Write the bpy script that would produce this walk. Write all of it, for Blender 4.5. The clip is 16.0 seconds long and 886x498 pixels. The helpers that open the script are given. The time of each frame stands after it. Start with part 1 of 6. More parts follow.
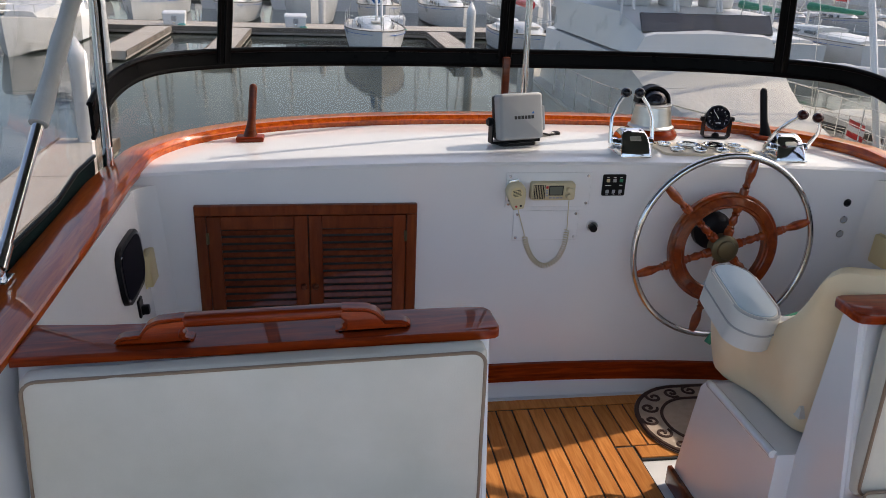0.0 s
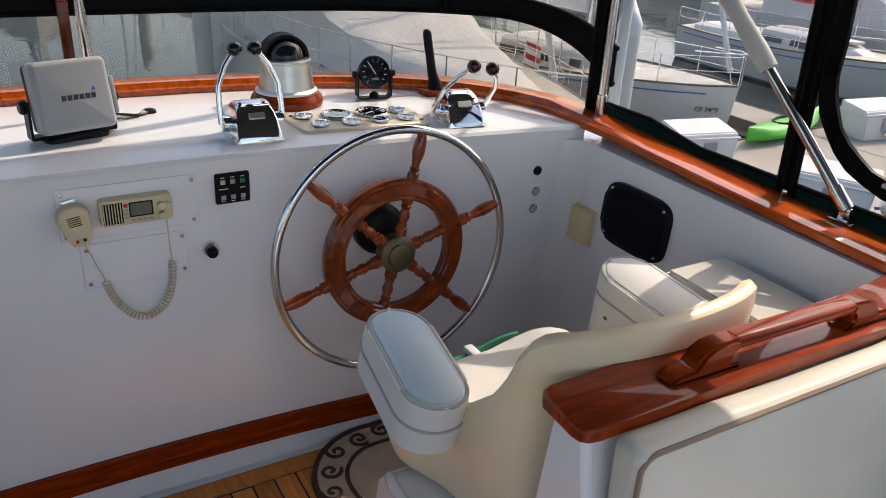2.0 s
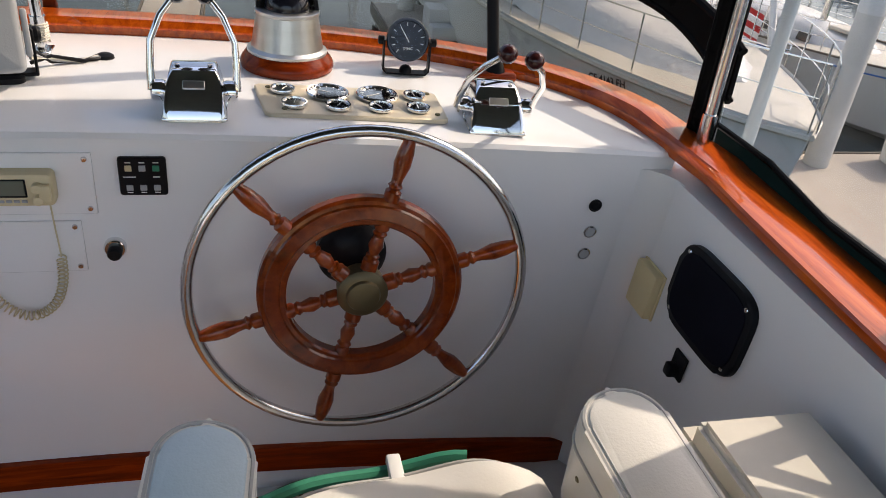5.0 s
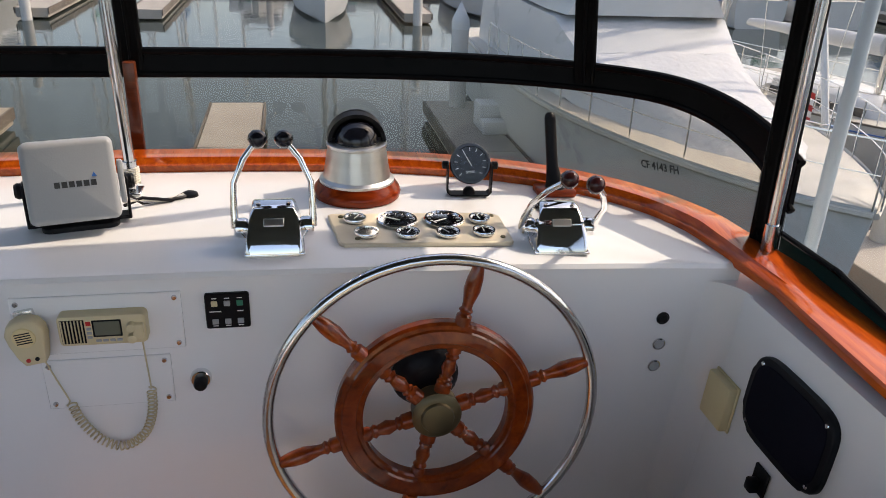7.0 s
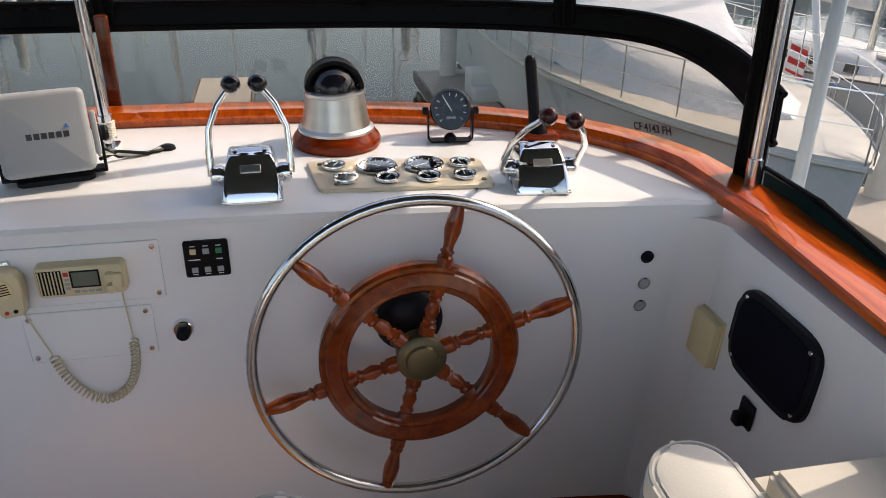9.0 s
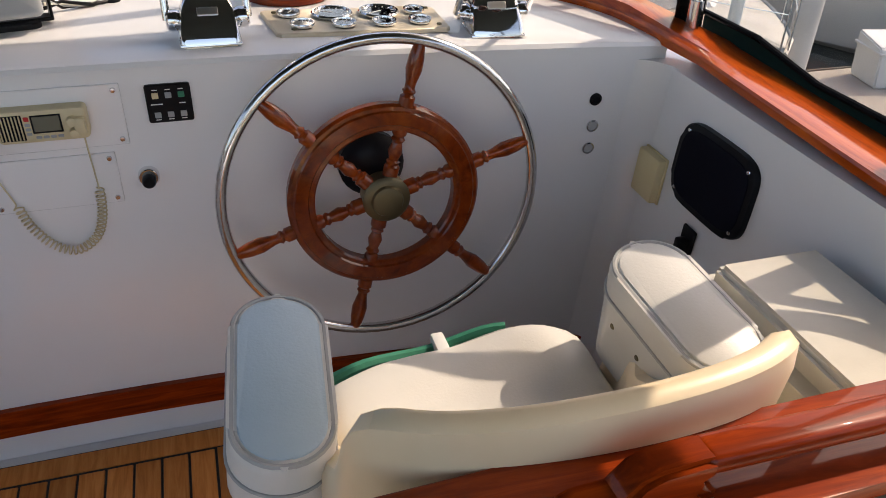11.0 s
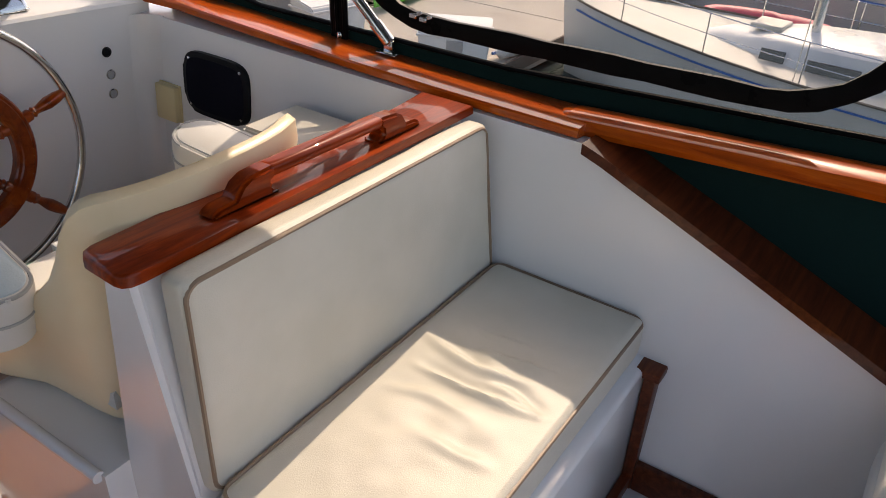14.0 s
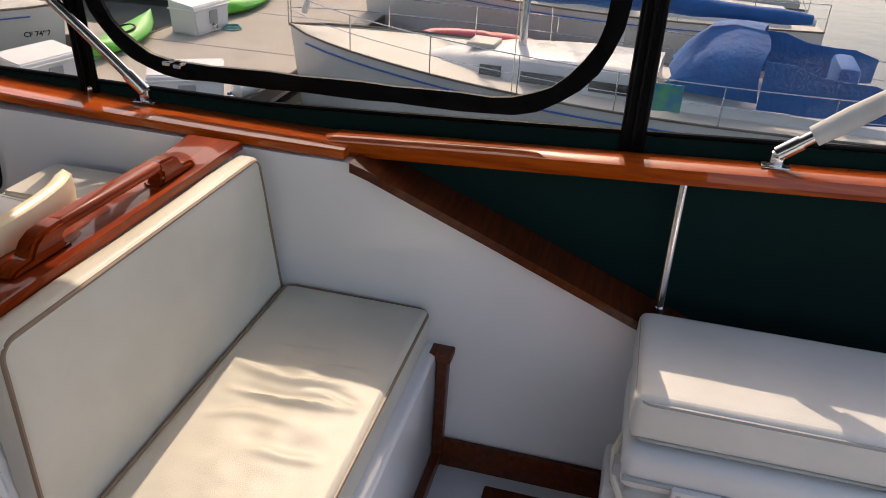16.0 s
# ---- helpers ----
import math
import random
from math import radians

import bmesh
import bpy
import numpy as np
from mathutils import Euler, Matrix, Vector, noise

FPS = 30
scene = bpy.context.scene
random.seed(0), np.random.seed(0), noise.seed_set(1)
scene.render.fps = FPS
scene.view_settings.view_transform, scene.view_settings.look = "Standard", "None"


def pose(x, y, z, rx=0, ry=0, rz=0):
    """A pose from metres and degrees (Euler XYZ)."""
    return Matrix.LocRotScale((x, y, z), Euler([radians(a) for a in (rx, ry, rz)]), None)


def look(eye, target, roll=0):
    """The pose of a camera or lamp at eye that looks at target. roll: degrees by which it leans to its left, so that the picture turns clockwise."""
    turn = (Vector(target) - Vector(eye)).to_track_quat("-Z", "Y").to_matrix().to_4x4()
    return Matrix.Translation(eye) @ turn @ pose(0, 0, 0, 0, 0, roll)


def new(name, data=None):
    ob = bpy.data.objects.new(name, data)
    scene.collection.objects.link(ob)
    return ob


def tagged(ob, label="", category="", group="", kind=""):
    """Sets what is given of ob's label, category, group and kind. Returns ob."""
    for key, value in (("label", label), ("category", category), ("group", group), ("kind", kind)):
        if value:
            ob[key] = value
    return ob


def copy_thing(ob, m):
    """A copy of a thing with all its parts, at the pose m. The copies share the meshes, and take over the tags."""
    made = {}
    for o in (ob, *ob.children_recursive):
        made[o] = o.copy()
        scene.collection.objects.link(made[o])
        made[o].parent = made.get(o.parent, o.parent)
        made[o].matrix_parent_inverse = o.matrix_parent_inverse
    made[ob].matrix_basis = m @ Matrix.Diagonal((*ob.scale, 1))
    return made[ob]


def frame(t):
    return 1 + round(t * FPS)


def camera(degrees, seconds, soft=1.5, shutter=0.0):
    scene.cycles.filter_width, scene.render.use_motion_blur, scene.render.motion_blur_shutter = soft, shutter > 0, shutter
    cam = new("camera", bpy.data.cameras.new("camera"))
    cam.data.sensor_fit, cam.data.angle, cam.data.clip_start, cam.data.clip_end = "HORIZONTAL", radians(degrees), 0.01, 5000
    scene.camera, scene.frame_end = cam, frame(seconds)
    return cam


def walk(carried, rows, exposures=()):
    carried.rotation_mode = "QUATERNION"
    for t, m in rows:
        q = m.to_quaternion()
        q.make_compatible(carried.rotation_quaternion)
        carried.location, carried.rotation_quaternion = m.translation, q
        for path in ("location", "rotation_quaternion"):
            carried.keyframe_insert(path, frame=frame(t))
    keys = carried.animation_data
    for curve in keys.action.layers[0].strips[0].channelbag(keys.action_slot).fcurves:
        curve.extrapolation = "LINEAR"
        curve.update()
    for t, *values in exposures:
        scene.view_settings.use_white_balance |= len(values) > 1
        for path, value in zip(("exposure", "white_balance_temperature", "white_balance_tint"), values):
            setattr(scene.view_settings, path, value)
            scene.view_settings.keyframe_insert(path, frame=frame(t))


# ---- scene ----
cam = camera(59.0, 16.0, 0.9)
METRES, EYE, TILT, LEAN, TURN = 3.2, 1.61, -21.0, -2.0, -8.3
ROWS = [
    (0.0, 0.0, 0.0, 0.0, 0.0, 0.0, -0.0),
    (0.5, 0.0133, 0.0616, 0.0154, -3.54, -1.09, 0.2),
    (1.0, 0.0429, 0.1235, 0.0365, -7.08, -1.52, 1.8),
    (1.5, 0.0754, 0.203, 0.0588, -15.15, -3.23, 5.79),
    (2.0, 0.1307, 0.2519, 0.0676, -20.49, -5.96, 6.59),
    (2.5, 0.1934, 0.2798, 0.0778, -21.52, -7.24, 6.18),
    (3.0, 0.2397, 0.3322, 0.0895, -23.0, -8.57, 6.19),
    (3.5, 0.2831, 0.3768, 0.096, -21.52, -10.5, 4.4),
    (4.0, 0.319, 0.389, 0.0963, -11.87, -11.54, 0.75),
    (4.5, 0.3204, 0.3935, 0.0983, -6.52, -11.4, -0.93),
    (5.0, 0.3133, 0.3976, 0.1096, -5.92, -9.48, -1.98),
    (7.5, 0.3039, 0.3857, 0.1336, -1.59, -2.72, 0.78),
    (8.0, 0.3063, 0.3871, 0.1317, -1.61, -2.68, 0.64),
    (8.5, 0.3112, 0.3872, 0.1269, -1.95, -3.15, 1.58),
    (9.0, 0.3138, 0.3887, 0.1131, -2.39, -5.13, 2.22),
    (11.5, 0.2833, 0.3381, 0.0639, -11.82, -13.54, 4.45),
    (12.0, 0.2863, 0.2853, 0.0526, -17.4, -14.45, 6.58),
    (12.5, 0.2674, 0.2581, 0.0482, -26.42, -15.8, 10.17),
    (13.0, 0.2286, 0.2456, 0.0386, -36.36, -18.7, 11.59),
    (13.5, 0.1965, 0.2049, 0.0295, -40.12, -19.44, 11.78),
    (14.0, 0.1699, 0.194, 0.036, -45.81, -18.67, 14.18),
    (14.5, 0.138, 0.2141, 0.0375, -54.84, -20.61, 17.42),
    (15.0, 0.1265, 0.2008, 0.0389, -59.33, -22.31, 17.7),
    (15.5, 0.1193, 0.1844, 0.0451, -61.07, -21.61, 17.16),
    (16.0, 0.1194, 0.175, 0.0456, -65.96, -21.94, 17.3),
]
walk(cam, [(t, pose(0, 0, EYE, TILT, LEAN, TURN) @ pose(METRES * x, METRES * y, METRES * z, 90 + pitch, roll, yaw)) for t, x, y, z, yaw, pitch, roll in ROWS], exposures=[(0.0, 1.38, 6950, 15), (5.0, 1.48, 7300, 15), (9.0, 1.48, 7300, 15), (12.5, 1.46, 7850, 18), (16.0, 1.30, 8000, 18)])

# ---- light ----
SUN = Vector((1.0, 0.243, 1.0)).normalized()
world = bpy.data.worlds.new("sky")
scene.world = world
world.use_nodes = True
wn, wl = world.node_tree.nodes, world.node_tree.links
sky = wn.new("ShaderNodeTexSky")
sky.sky_type = "NISHITA"
sky.sun_disc = False
sky.sun_elevation = math.asin(SUN.z)
sky.sun_rotation = math.atan2(SUN.x, SUN.y)
sky.air_density, sky.dust_density, sky.ozone_density = 1.0, 2.5, 1.0
wl.new(sky.outputs[0], wn["Background"].inputs[0])
wn["Background"].inputs[1].default_value = 0.15
sun = new("sun", bpy.data.lights.new("sun", "SUN"))
sun.data.energy, sun.data.angle, sun.data.color = 1.35, radians(0.55), (1.0, 0.93, 0.82)
sun.matrix_basis = look(SUN * 30, (0, 0, 0))

# ---- materials ----
def nodes_of(name):
    m = bpy.data.materials.new(name)
    m.use_nodes = True
    t = m.node_tree
    return m, t.nodes, t.links, t.nodes["Principled BSDF"]


def tex_coord(n, l, scale=(1, 1, 1), world_space=False):
    mp = n.new("ShaderNodeMapping")
    mp.inputs["Scale"].default_value = scale
    if world_space:
        l.new(n.new("ShaderNodeNewGeometry").outputs["Position"], mp.inputs[0])
    else:
        l.new(n.new("ShaderNodeTexCoord").outputs["Object"], mp.inputs[0])
    return mp.outputs[0]


def noise_node(n, l, vec, scale, detail=4.0, rough=0.55, dist=0.0):
    t = n.new("ShaderNodeTexNoise")
    t.inputs["Scale"].default_value, t.inputs["Detail"].default_value = scale, detail
    t.inputs["Roughness"].default_value, t.inputs["Distortion"].default_value = rough, dist
    l.new(vec, t.inputs["Vector"])
    return t.outputs["Fac"]


def ramp(n, l, fac, stops):
    r = n.new("ShaderNodeValToRGB")
    e = r.color_ramp.elements
    while len(e) < len(stops):
        e.new(0.5)
    for k, (p, c) in zip(e, stops):
        k.position, k.color = p, (*c, 1)
    l.new(fac, r.inputs[0])
    return r.outputs[0]


def span(n, l, fac, lo, hi):
    r = n.new("ShaderNodeMapRange")
    r.inputs["To Min"].default_value, r.inputs["To Max"].default_value = lo, hi
    l.new(fac, r.inputs[0])
    return r.outputs[0]


def bump(n, l, b, fac, strength, dist=0.002):
    k = n.new("ShaderNodeBump")
    k.inputs["Strength"].default_value, k.inputs["Distance"].default_value = strength, dist
    l.new(fac, k.inputs["Height"])
    l.new(k.outputs[0], b.inputs["Normal"])


def surface(name, a, b2, rough, metal=0.0, big=3.0, fine=60.0, relief=0.08, coat=0.0, spread=0.1, scale=(1, 1, 1), dist=0.002, spec=0.5):
    """A surface whose colour wanders between a and b2, with fine relief and uneven gloss."""
    m, n, l, b = nodes_of(name)
    v = tex_coord(n, l, scale)
    f1, f2 = noise_node(n, l, v, big, 5), noise_node(n, l, v, fine, 3)
    l.new(ramp(n, l, f1, [(0.3, a), (0.7, b2)]), b.inputs["Base Color"])
    l.new(span(n, l, f1, max(0.02, rough - spread), min(1, rough + spread)), b.inputs["Roughness"])
    b.inputs["Metallic"].default_value = metal
    b.inputs["Specular IOR Level"].default_value = spec
    b.inputs["Coat Weight"].default_value = coat
    b.inputs["Coat Roughness"].default_value = 0.06
    if relief:
        bump(n, l, b, f2, relief, dist)
    return m


def wood(name, dark, mid, light, scale, rough=0.3, coat=1.0, relief=0.05):
    """Timber with the grain drawn out along the axis of the smallest scale."""
    m, n, l, b = nodes_of(name)
    v = tex_coord(n, l, scale)
    info = n.new("ShaderNodeObjectInfo")
    add = n.new("ShaderNodeVectorMath")
    l.new(v, add.inputs[0])
    mul = n.new("ShaderNodeVectorMath")
    mul.operation = "SCALE"
    mul.inputs[0].default_value = (17, 23, 31)
    l.new(info.outputs["Random"], mul.inputs["Scale"])
    l.new(mul.outputs[0], add.inputs[1])
    g = noise_node(n, l, add.outputs[0], 9, 7, 0.62, 0.6)
    g2 = noise_node(n, l, add.outputs[0], 60, 3)
    c = ramp(n, l, g, [(0.25, dark), (0.5, mid), (0.78, light)])
    hsv = n.new("ShaderNodeHueSaturation")
    l.new(c, hsv.inputs["Color"])
    l.new(span(n, l, info.outputs["Random"], 0.8, 1.2), hsv.inputs["Value"])
    l.new(hsv.outputs[0], b.inputs["Base Color"])
    l.new(span(n, l, g2, rough - 0.08, rough + 0.1), b.inputs["Roughness"])
    b.inputs["Coat Weight"].default_value, b.inputs["Coat Roughness"].default_value = coat, 0.025
    b.inputs["Specular IOR Level"].default_value = 0.06
    bump(n, l, b, g2, relief, 0.001)
    return m


def clear(name, tint, gloss_rough=0.03, base=0.02, top=0.5, ripple=0.15):
    """A thin clear sheet: light passes straight through, and it mirrors at grazing angles."""
    m, n, l, b = nodes_of(name)
    n.remove(b)
    t, g, mix, lw = n.new("ShaderNodeBsdfTransparent"), n.new("ShaderNodeBsdfGlossy"), n.new("ShaderNodeMixShader"), n.new("ShaderNodeLayerWeight")
    t.inputs[0].default_value = (*tint, 1)
    g.inputs["Roughness"].default_value = gloss_rough
    lw.inputs["Blend"].default_value = 0.5
    pw = n.new("ShaderNodeMath")
    pw.operation = "POWER"
    pw.inputs[1].default_value = 4.0
    l.new(lw.outputs["Facing"], pw.inputs[0])
    gl = span(n, l, pw.outputs[0], base, top)
    f = noise_node(n, l, tex_coord(n, l), 5, 2)
    k = n.new("ShaderNodeBump")
    k.inputs["Strength"].default_value, k.inputs["Distance"].default_value = ripple, 0.02
    l.new(f, k.inputs["Height"])
    l.new(k.outputs[0], g.inputs["Normal"])
    l.new(gl, mix.inputs[0])
    l.new(t.outputs[0], mix.inputs[1])
    l.new(g.outputs[0], mix.inputs[2])
    l.new(mix.outputs[0], n["Material Output"].inputs[0])
    return m


GELCOAT = surface("gelcoat", (0.745, 0.75, 0.755), (0.80, 0.795, 0.785), 0.2, big=1.6, fine=9, relief=0.04, coat=0.5, dist=0.01)
NONSKID = surface("nonskid", (0.66, 0.67, 0.68), (0.74, 0.74, 0.73), 0.55, big=4, fine=260, relief=0.5)
FIBRE = surface("fibreglass", (0.52, 0.49, 0.41), (0.62, 0.59, 0.51), 0.35, big=6, fine=180, relief=0.12)
CREAM = surface("cream_vinyl", (0.57, 0.54, 0.45), (0.66, 0.62, 0.53), 0.42, big=5, fine=420, relief=0.28, spread=0.08, spec=0.35)
WHITE_VINYL = surface("white_vinyl", (0.60, 0.59, 0.54), (0.68, 0.66, 0.61), 0.38, big=5, fine=210, relief=0.18, spread=0.08)
CHAIR_SHELL = surface("chair_shell", (0.79, 0.61, 0.37), (0.85, 0.70, 0.48), 0.33, big=4, fine=90, relief=0.05)
# armrest vinyl with the blue of the skylight painted into its colour
ARM_TOP_SKYLIT = surface("skylit_vinyl", (0.42, 0.54, 0.60), (0.49, 0.60, 0.66), 0.34, big=5, fine=240, relief=0.25, spread=0.06)
PIPING = surface("piping", (0.20, 0.13, 0.085), (0.30, 0.21, 0.14), 0.5)
WHITE_PIPING = surface("white_piping", (0.30, 0.30, 0.28), (0.42, 0.42, 0.40), 0.5)
TEAK_X = wood("varnished_teak_x", (0.06, 0.006, 0.001), (0.21, 0.023, 0.0022), (0.40, 0.058, 0.005), (0.5, 6, 6), 0.35, 0.4, 0.02)
TEAK_Y = wood("varnished_teak_y", (0.20, 0.024, 0.002), (0.46, 0.070, 0.005), (0.66, 0.14, 0.010), (6, 0.5, 6), 0.3, 0.8, 0.02)
TEAK_DARK = wood("dark_teak", (0.05, 0.010, 0.004), (0.10, 0.022, 0.008), (0.16, 0.04, 0.013), (0.5, 6, 6), 0.35, 0.5)
TEAK_DOOR = wood("cabinet_teak", (0.08, 0.015, 0.005), (0.15, 0.030, 0.009), (0.22, 0.050, 0.014), (4, 4, 0.6), 0.38, 0.4)
TEAK_WHEEL = wood("wheel_teak", (0.07, 0.009, 0.0015), (0.21, 0.031, 0.004), (0.34, 0.070, 0.009), (3, 3, 3), 0.3, 1.0, 0.03)
DECK = wood("teak_deck", (0.37, 0.125, 0.03), (0.54, 0.205, 0.055), (0.66, 0.30, 0.09), (7, 0.6, 7), 0.5, 0.1)
# deck caulk, also the painted shade between the louvre slats
CAULK_GAP_SHADE = surface("caulk_gap_shade", (0.012, 0.012, 0.012), (0.025, 0.025, 0.025), 0.7)
CANVAS = surface("black_canvas", (0.002, 0.0022, 0.0025), (0.005, 0.005, 0.0055), 0.3, big=12, fine=420, relief=0.25, spec=0.05)
ROOF = surface("canopy_canvas", (0.035, 0.05, 0.045), (0.055, 0.07, 0.065), 0.85, big=2, fine=300, relief=0.3)
GREEN = surface("green_canvas", (0.0006, 0.012, 0.0105), (0.0015, 0.018, 0.016), 0.8, big=3, fine=420, relief=0.35, spec=0.15)
GREEN_TRIM = surface("green_piping", (0.01, 0.16, 0.09), (0.02, 0.22, 0.13), 0.6)
STEEL = surface("stainless", (0.62, 0.62, 0.62), (0.72, 0.72, 0.71), 0.16, 1.0, relief=0.02, spread=0.06)
CHROME = surface("chrome", (0.72, 0.73, 0.74), (0.8, 0.8, 0.8), 0.06, 1.0, relief=0.015, spread=0.03)
BRUSHED = surface("brushed_steel", (0.55, 0.55, 0.53), (0.64, 0.64, 0.62), 0.32, 1.0, fine=30, relief=0.1, scale=(1, 1, 12))
BRASS = surface("dull_brass", (0.10, 0.085, 0.045), (0.17, 0.14, 0.08), 0.42, 0.8)
BLACK = surface("black_plastic", (0.006, 0.006, 0.007), (0.011, 0.011, 0.013), 0.38, fine=300, relief=0.08, spec=0.12)
BLACK_GLOSS = surface("black_gloss", (0.008, 0.008, 0.012), (0.014, 0.014, 0.02), 0.08, coat=0.4, relief=0, spec=0.25)
MESH_BLACK = surface("speaker_mesh", (0.004, 0.004, 0.008), (0.008, 0.008, 0.014), 0.7, fine=800, relief=0.4, spec=0.06)
MAROON = surface("maroon_knob", (0.03, 0.008, 0.008), (0.05, 0.012, 0.012), 0.12, coat=0.4, relief=0, spec=0.25)
GREY = surface("grey_plastic", (0.30, 0.31, 0.32), (0.37, 0.38, 0.38), 0.45, fine=300, relief=0.12)
BEIGE = surface("beige_plastic", (0.55, 0.46, 0.28), (0.63, 0.54, 0.35), 0.42, fine=200, relief=0.08)
YELLOWED = surface("yellowed_plastic", (0.62, 0.50, 0.25), (0.70, 0.58, 0.33), 0.45, fine=100, relief=0.06)
GOLD_PLATE = surface("champagne_metal", (0.60, 0.52, 0.38), (0.68, 0.60, 0.46), 0.38, 0.35, fine=90, relief=0.05)
WHITE_PAINT = surface("white_paint", (0.62, 0.63, 0.62), (0.70, 0.70, 0.68), 0.4)
PAD = surface("grey_padding", (0.46, 0.46, 0.44), (0.58, 0.58, 0.55), 0.85, big=9, fine=160, relief=0.5)
NAVY = surface("navy_fabric", (0.008, 0.014, 0.05), (0.014, 0.022, 0.075), 0.7, fine=300, relief=0.3)
LCD = surface("lcd", (0.12, 0.13, 0.10), (0.16, 0.17, 0.13), 0.15, relief=0)
INK_WHITE = surface("white_print", (0.75, 0.75, 0.72), (0.8, 0.8, 0.78), 0.5, relief=0)
INK_BLACK = surface("black_print", (0.015, 0.015, 0.015), (0.03, 0.03, 0.03), 0.5, relief=0)
INK_BLUE = surface("blue_print", (0.02, 0.12, 0.4), (0.03, 0.16, 0.5), 0.4, relief=0)
RED = surface("red_plastic", (0.45, 0.015, 0.015), (0.55, 0.03, 0.03), 0.4)
RUG_FIELD = surface("rug_field", (0.42, 0.33, 0.26), (0.52, 0.42, 0.34), 0.95, big=30, fine=420, relief=0.9)
RUG_DARK = surface("rug_dark", (0.045, 0.022, 0.018), (0.08, 0.04, 0.03), 0.95, big=30, fine=420, relief=0.9)
VINYL_CLEAR = clear("clear_vinyl", (0.76, 0.76, 0.755), 0.04, 0.012, 0.35, 0.08)
PLEXI = clear("smoked_plexiglass", (0.66, 0.64, 0.60), 0.03, 0.02, 0.5, 0.03)
DIAL_GLASS = clear("dial_glass", (0.95, 0.95, 0.95), 0.02, 0.004, 0.06, 0.0)
CONCRETE = surface("dock_concrete", (0.36, 0.32, 0.27), (0.46, 0.42, 0.36), 0.85, big=0.7, fine=25, relief=0.3, dist=0.01)
DOCK_SIDE = surface("dock_timber", (0.10, 0.085, 0.07), (0.2, 0.17, 0.14), 0.9, big=2, fine=20, relief=0.4, dist=0.01)
HULL = surface("hull_white", (0.56, 0.57, 0.56), (0.65, 0.65, 0.63), 0.3, big=0.8, fine=6, relief=0.04, dist=0.02)
BOAT_DECK = surface("boat_deck", (0.50, 0.47, 0.40), (0.60, 0.57, 0.50), 0.6, big=1.5, fine=40, relief=0.2)
WHITE_COVER = surface("white_cover", (0.56, 0.57, 0.58), (0.64, 0.64, 0.63), 0.6, big=1.2, fine=8, relief=0.5, dist=0.05)
BLUE_COVER = surface("blue_canvas", (0.004, 0.085, 0.28), (0.01, 0.14, 0.40), 0.75, big=2, fine=7, relief=0.6, dist=0.05)
DARK_WINDOW = surface("dark_window", (0.02, 0.022, 0.025), (0.04, 0.042, 0.045), 0.1, relief=0, coat=0.5)
BOTTOM_PAINT = surface("bottom_paint", (0.03, 0.02, 0.025), (0.06, 0.035, 0.03), 0.7)
KAYAK_GREEN = surface("green_kayak", (0.05, 0.42, 0.03), (0.08, 0.52, 0.05), 0.4)
PINK = surface("pink_dinghy", (0.55, 0.09, 0.12), (0.65, 0.15, 0.17), 0.5)
TEAL = surface("teal_print", (0.01, 0.20, 0.42), (0.12, 0.45, 0.16), 0.6, big=7)
PILE = surface("concrete_pile", (0.52, 0.51, 0.48), (0.62, 0.61, 0.58), 0.8, big=1.5, fine=20, relief=0.2, dist=0.01)
PALE_POLE = surface("pale_pole", (0.62, 0.70, 0.72), (0.7, 0.77, 0.78), 0.4)


def water_material():
    m, n, l, b = nodes_of("harbour_water")
    v = tex_coord(n, l, (1, 1, 1), True)
    b.inputs["Base Color"].default_value = (0.035, 0.045, 0.04, 1)
    b.inputs["Roughness"].default_value = 0.06
    b.inputs["IOR"].default_value = 1.33
    f = noise_node(n, l, v, 1.1, 4, 0.5, 0.4)
    bump(n, l, b, f, 0.22, 0.05)
    return m


WATER = water_material()

# ---- mesh helpers ----
def finish(name, bm, material, parent=None, sharp=0.65, mats=None):
    bmesh.ops.recalc_face_normals(bm, faces=bm.faces[:])
    for f in bm.faces:
        f.smooth = True
    for e in bm.edges:
        if len(e.link_faces) == 2 and e.calc_face_angle(0) > sharp:
            e.smooth = False
    me = bpy.data.meshes.new(name)
    bm.to_mesh(me)
    bm.free()
    for k in mats or [material]:
        me.materials.append(k)
    ob = new(name, me)
    if parent:
        ob.parent = parent
        ob.matrix_parent_inverse = parent.matrix_basis.inverted()
    return ob


def part(name, bm, material, parent, label=""):
    return tagged(finish(name, bm, material, parent), label)


def thing(name, label, category, at=(0, 0, 0), group="", kind=""):
    ob = new(name)
    ob.empty_display_size = 0.05
    ob.matrix_basis = Matrix.Translation(at)
    return tagged(ob, label, category, group, kind)


def setting(name, bm, material, label="", parent=None):
    return tagged(finish(name, bm, material, parent), label, "", "", "structure")


def box(x0, x1, y0, y1, z0, z1, bev=0.0, seg=2, bm=None, m=None):
    bm = bm or bmesh.new()
    r = bmesh.ops.create_cube(bm, size=1.0)["verts"]
    for v in r:
        v.co = Vector(((x0 + x1) / 2 + v.co.x * (x1 - x0), (y0 + y1) / 2 + v.co.y * (y1 - y0), (z0 + z1) / 2 + v.co.z * (z1 - z0)))
    if bev:
        es = list({e for v in r for e in v.link_edges})
        out = bmesh.ops.bevel(bm, geom=es, offset=bev, segments=seg, affect="EDGES", profile=0.5)
        r = list({v for f in out["faces"] for v in f.verts} | {v for v in r if v.is_valid})
    if m:
        bmesh.ops.transform(bm, matrix=m, verts=[v for v in r if v.is_valid])
    return bm


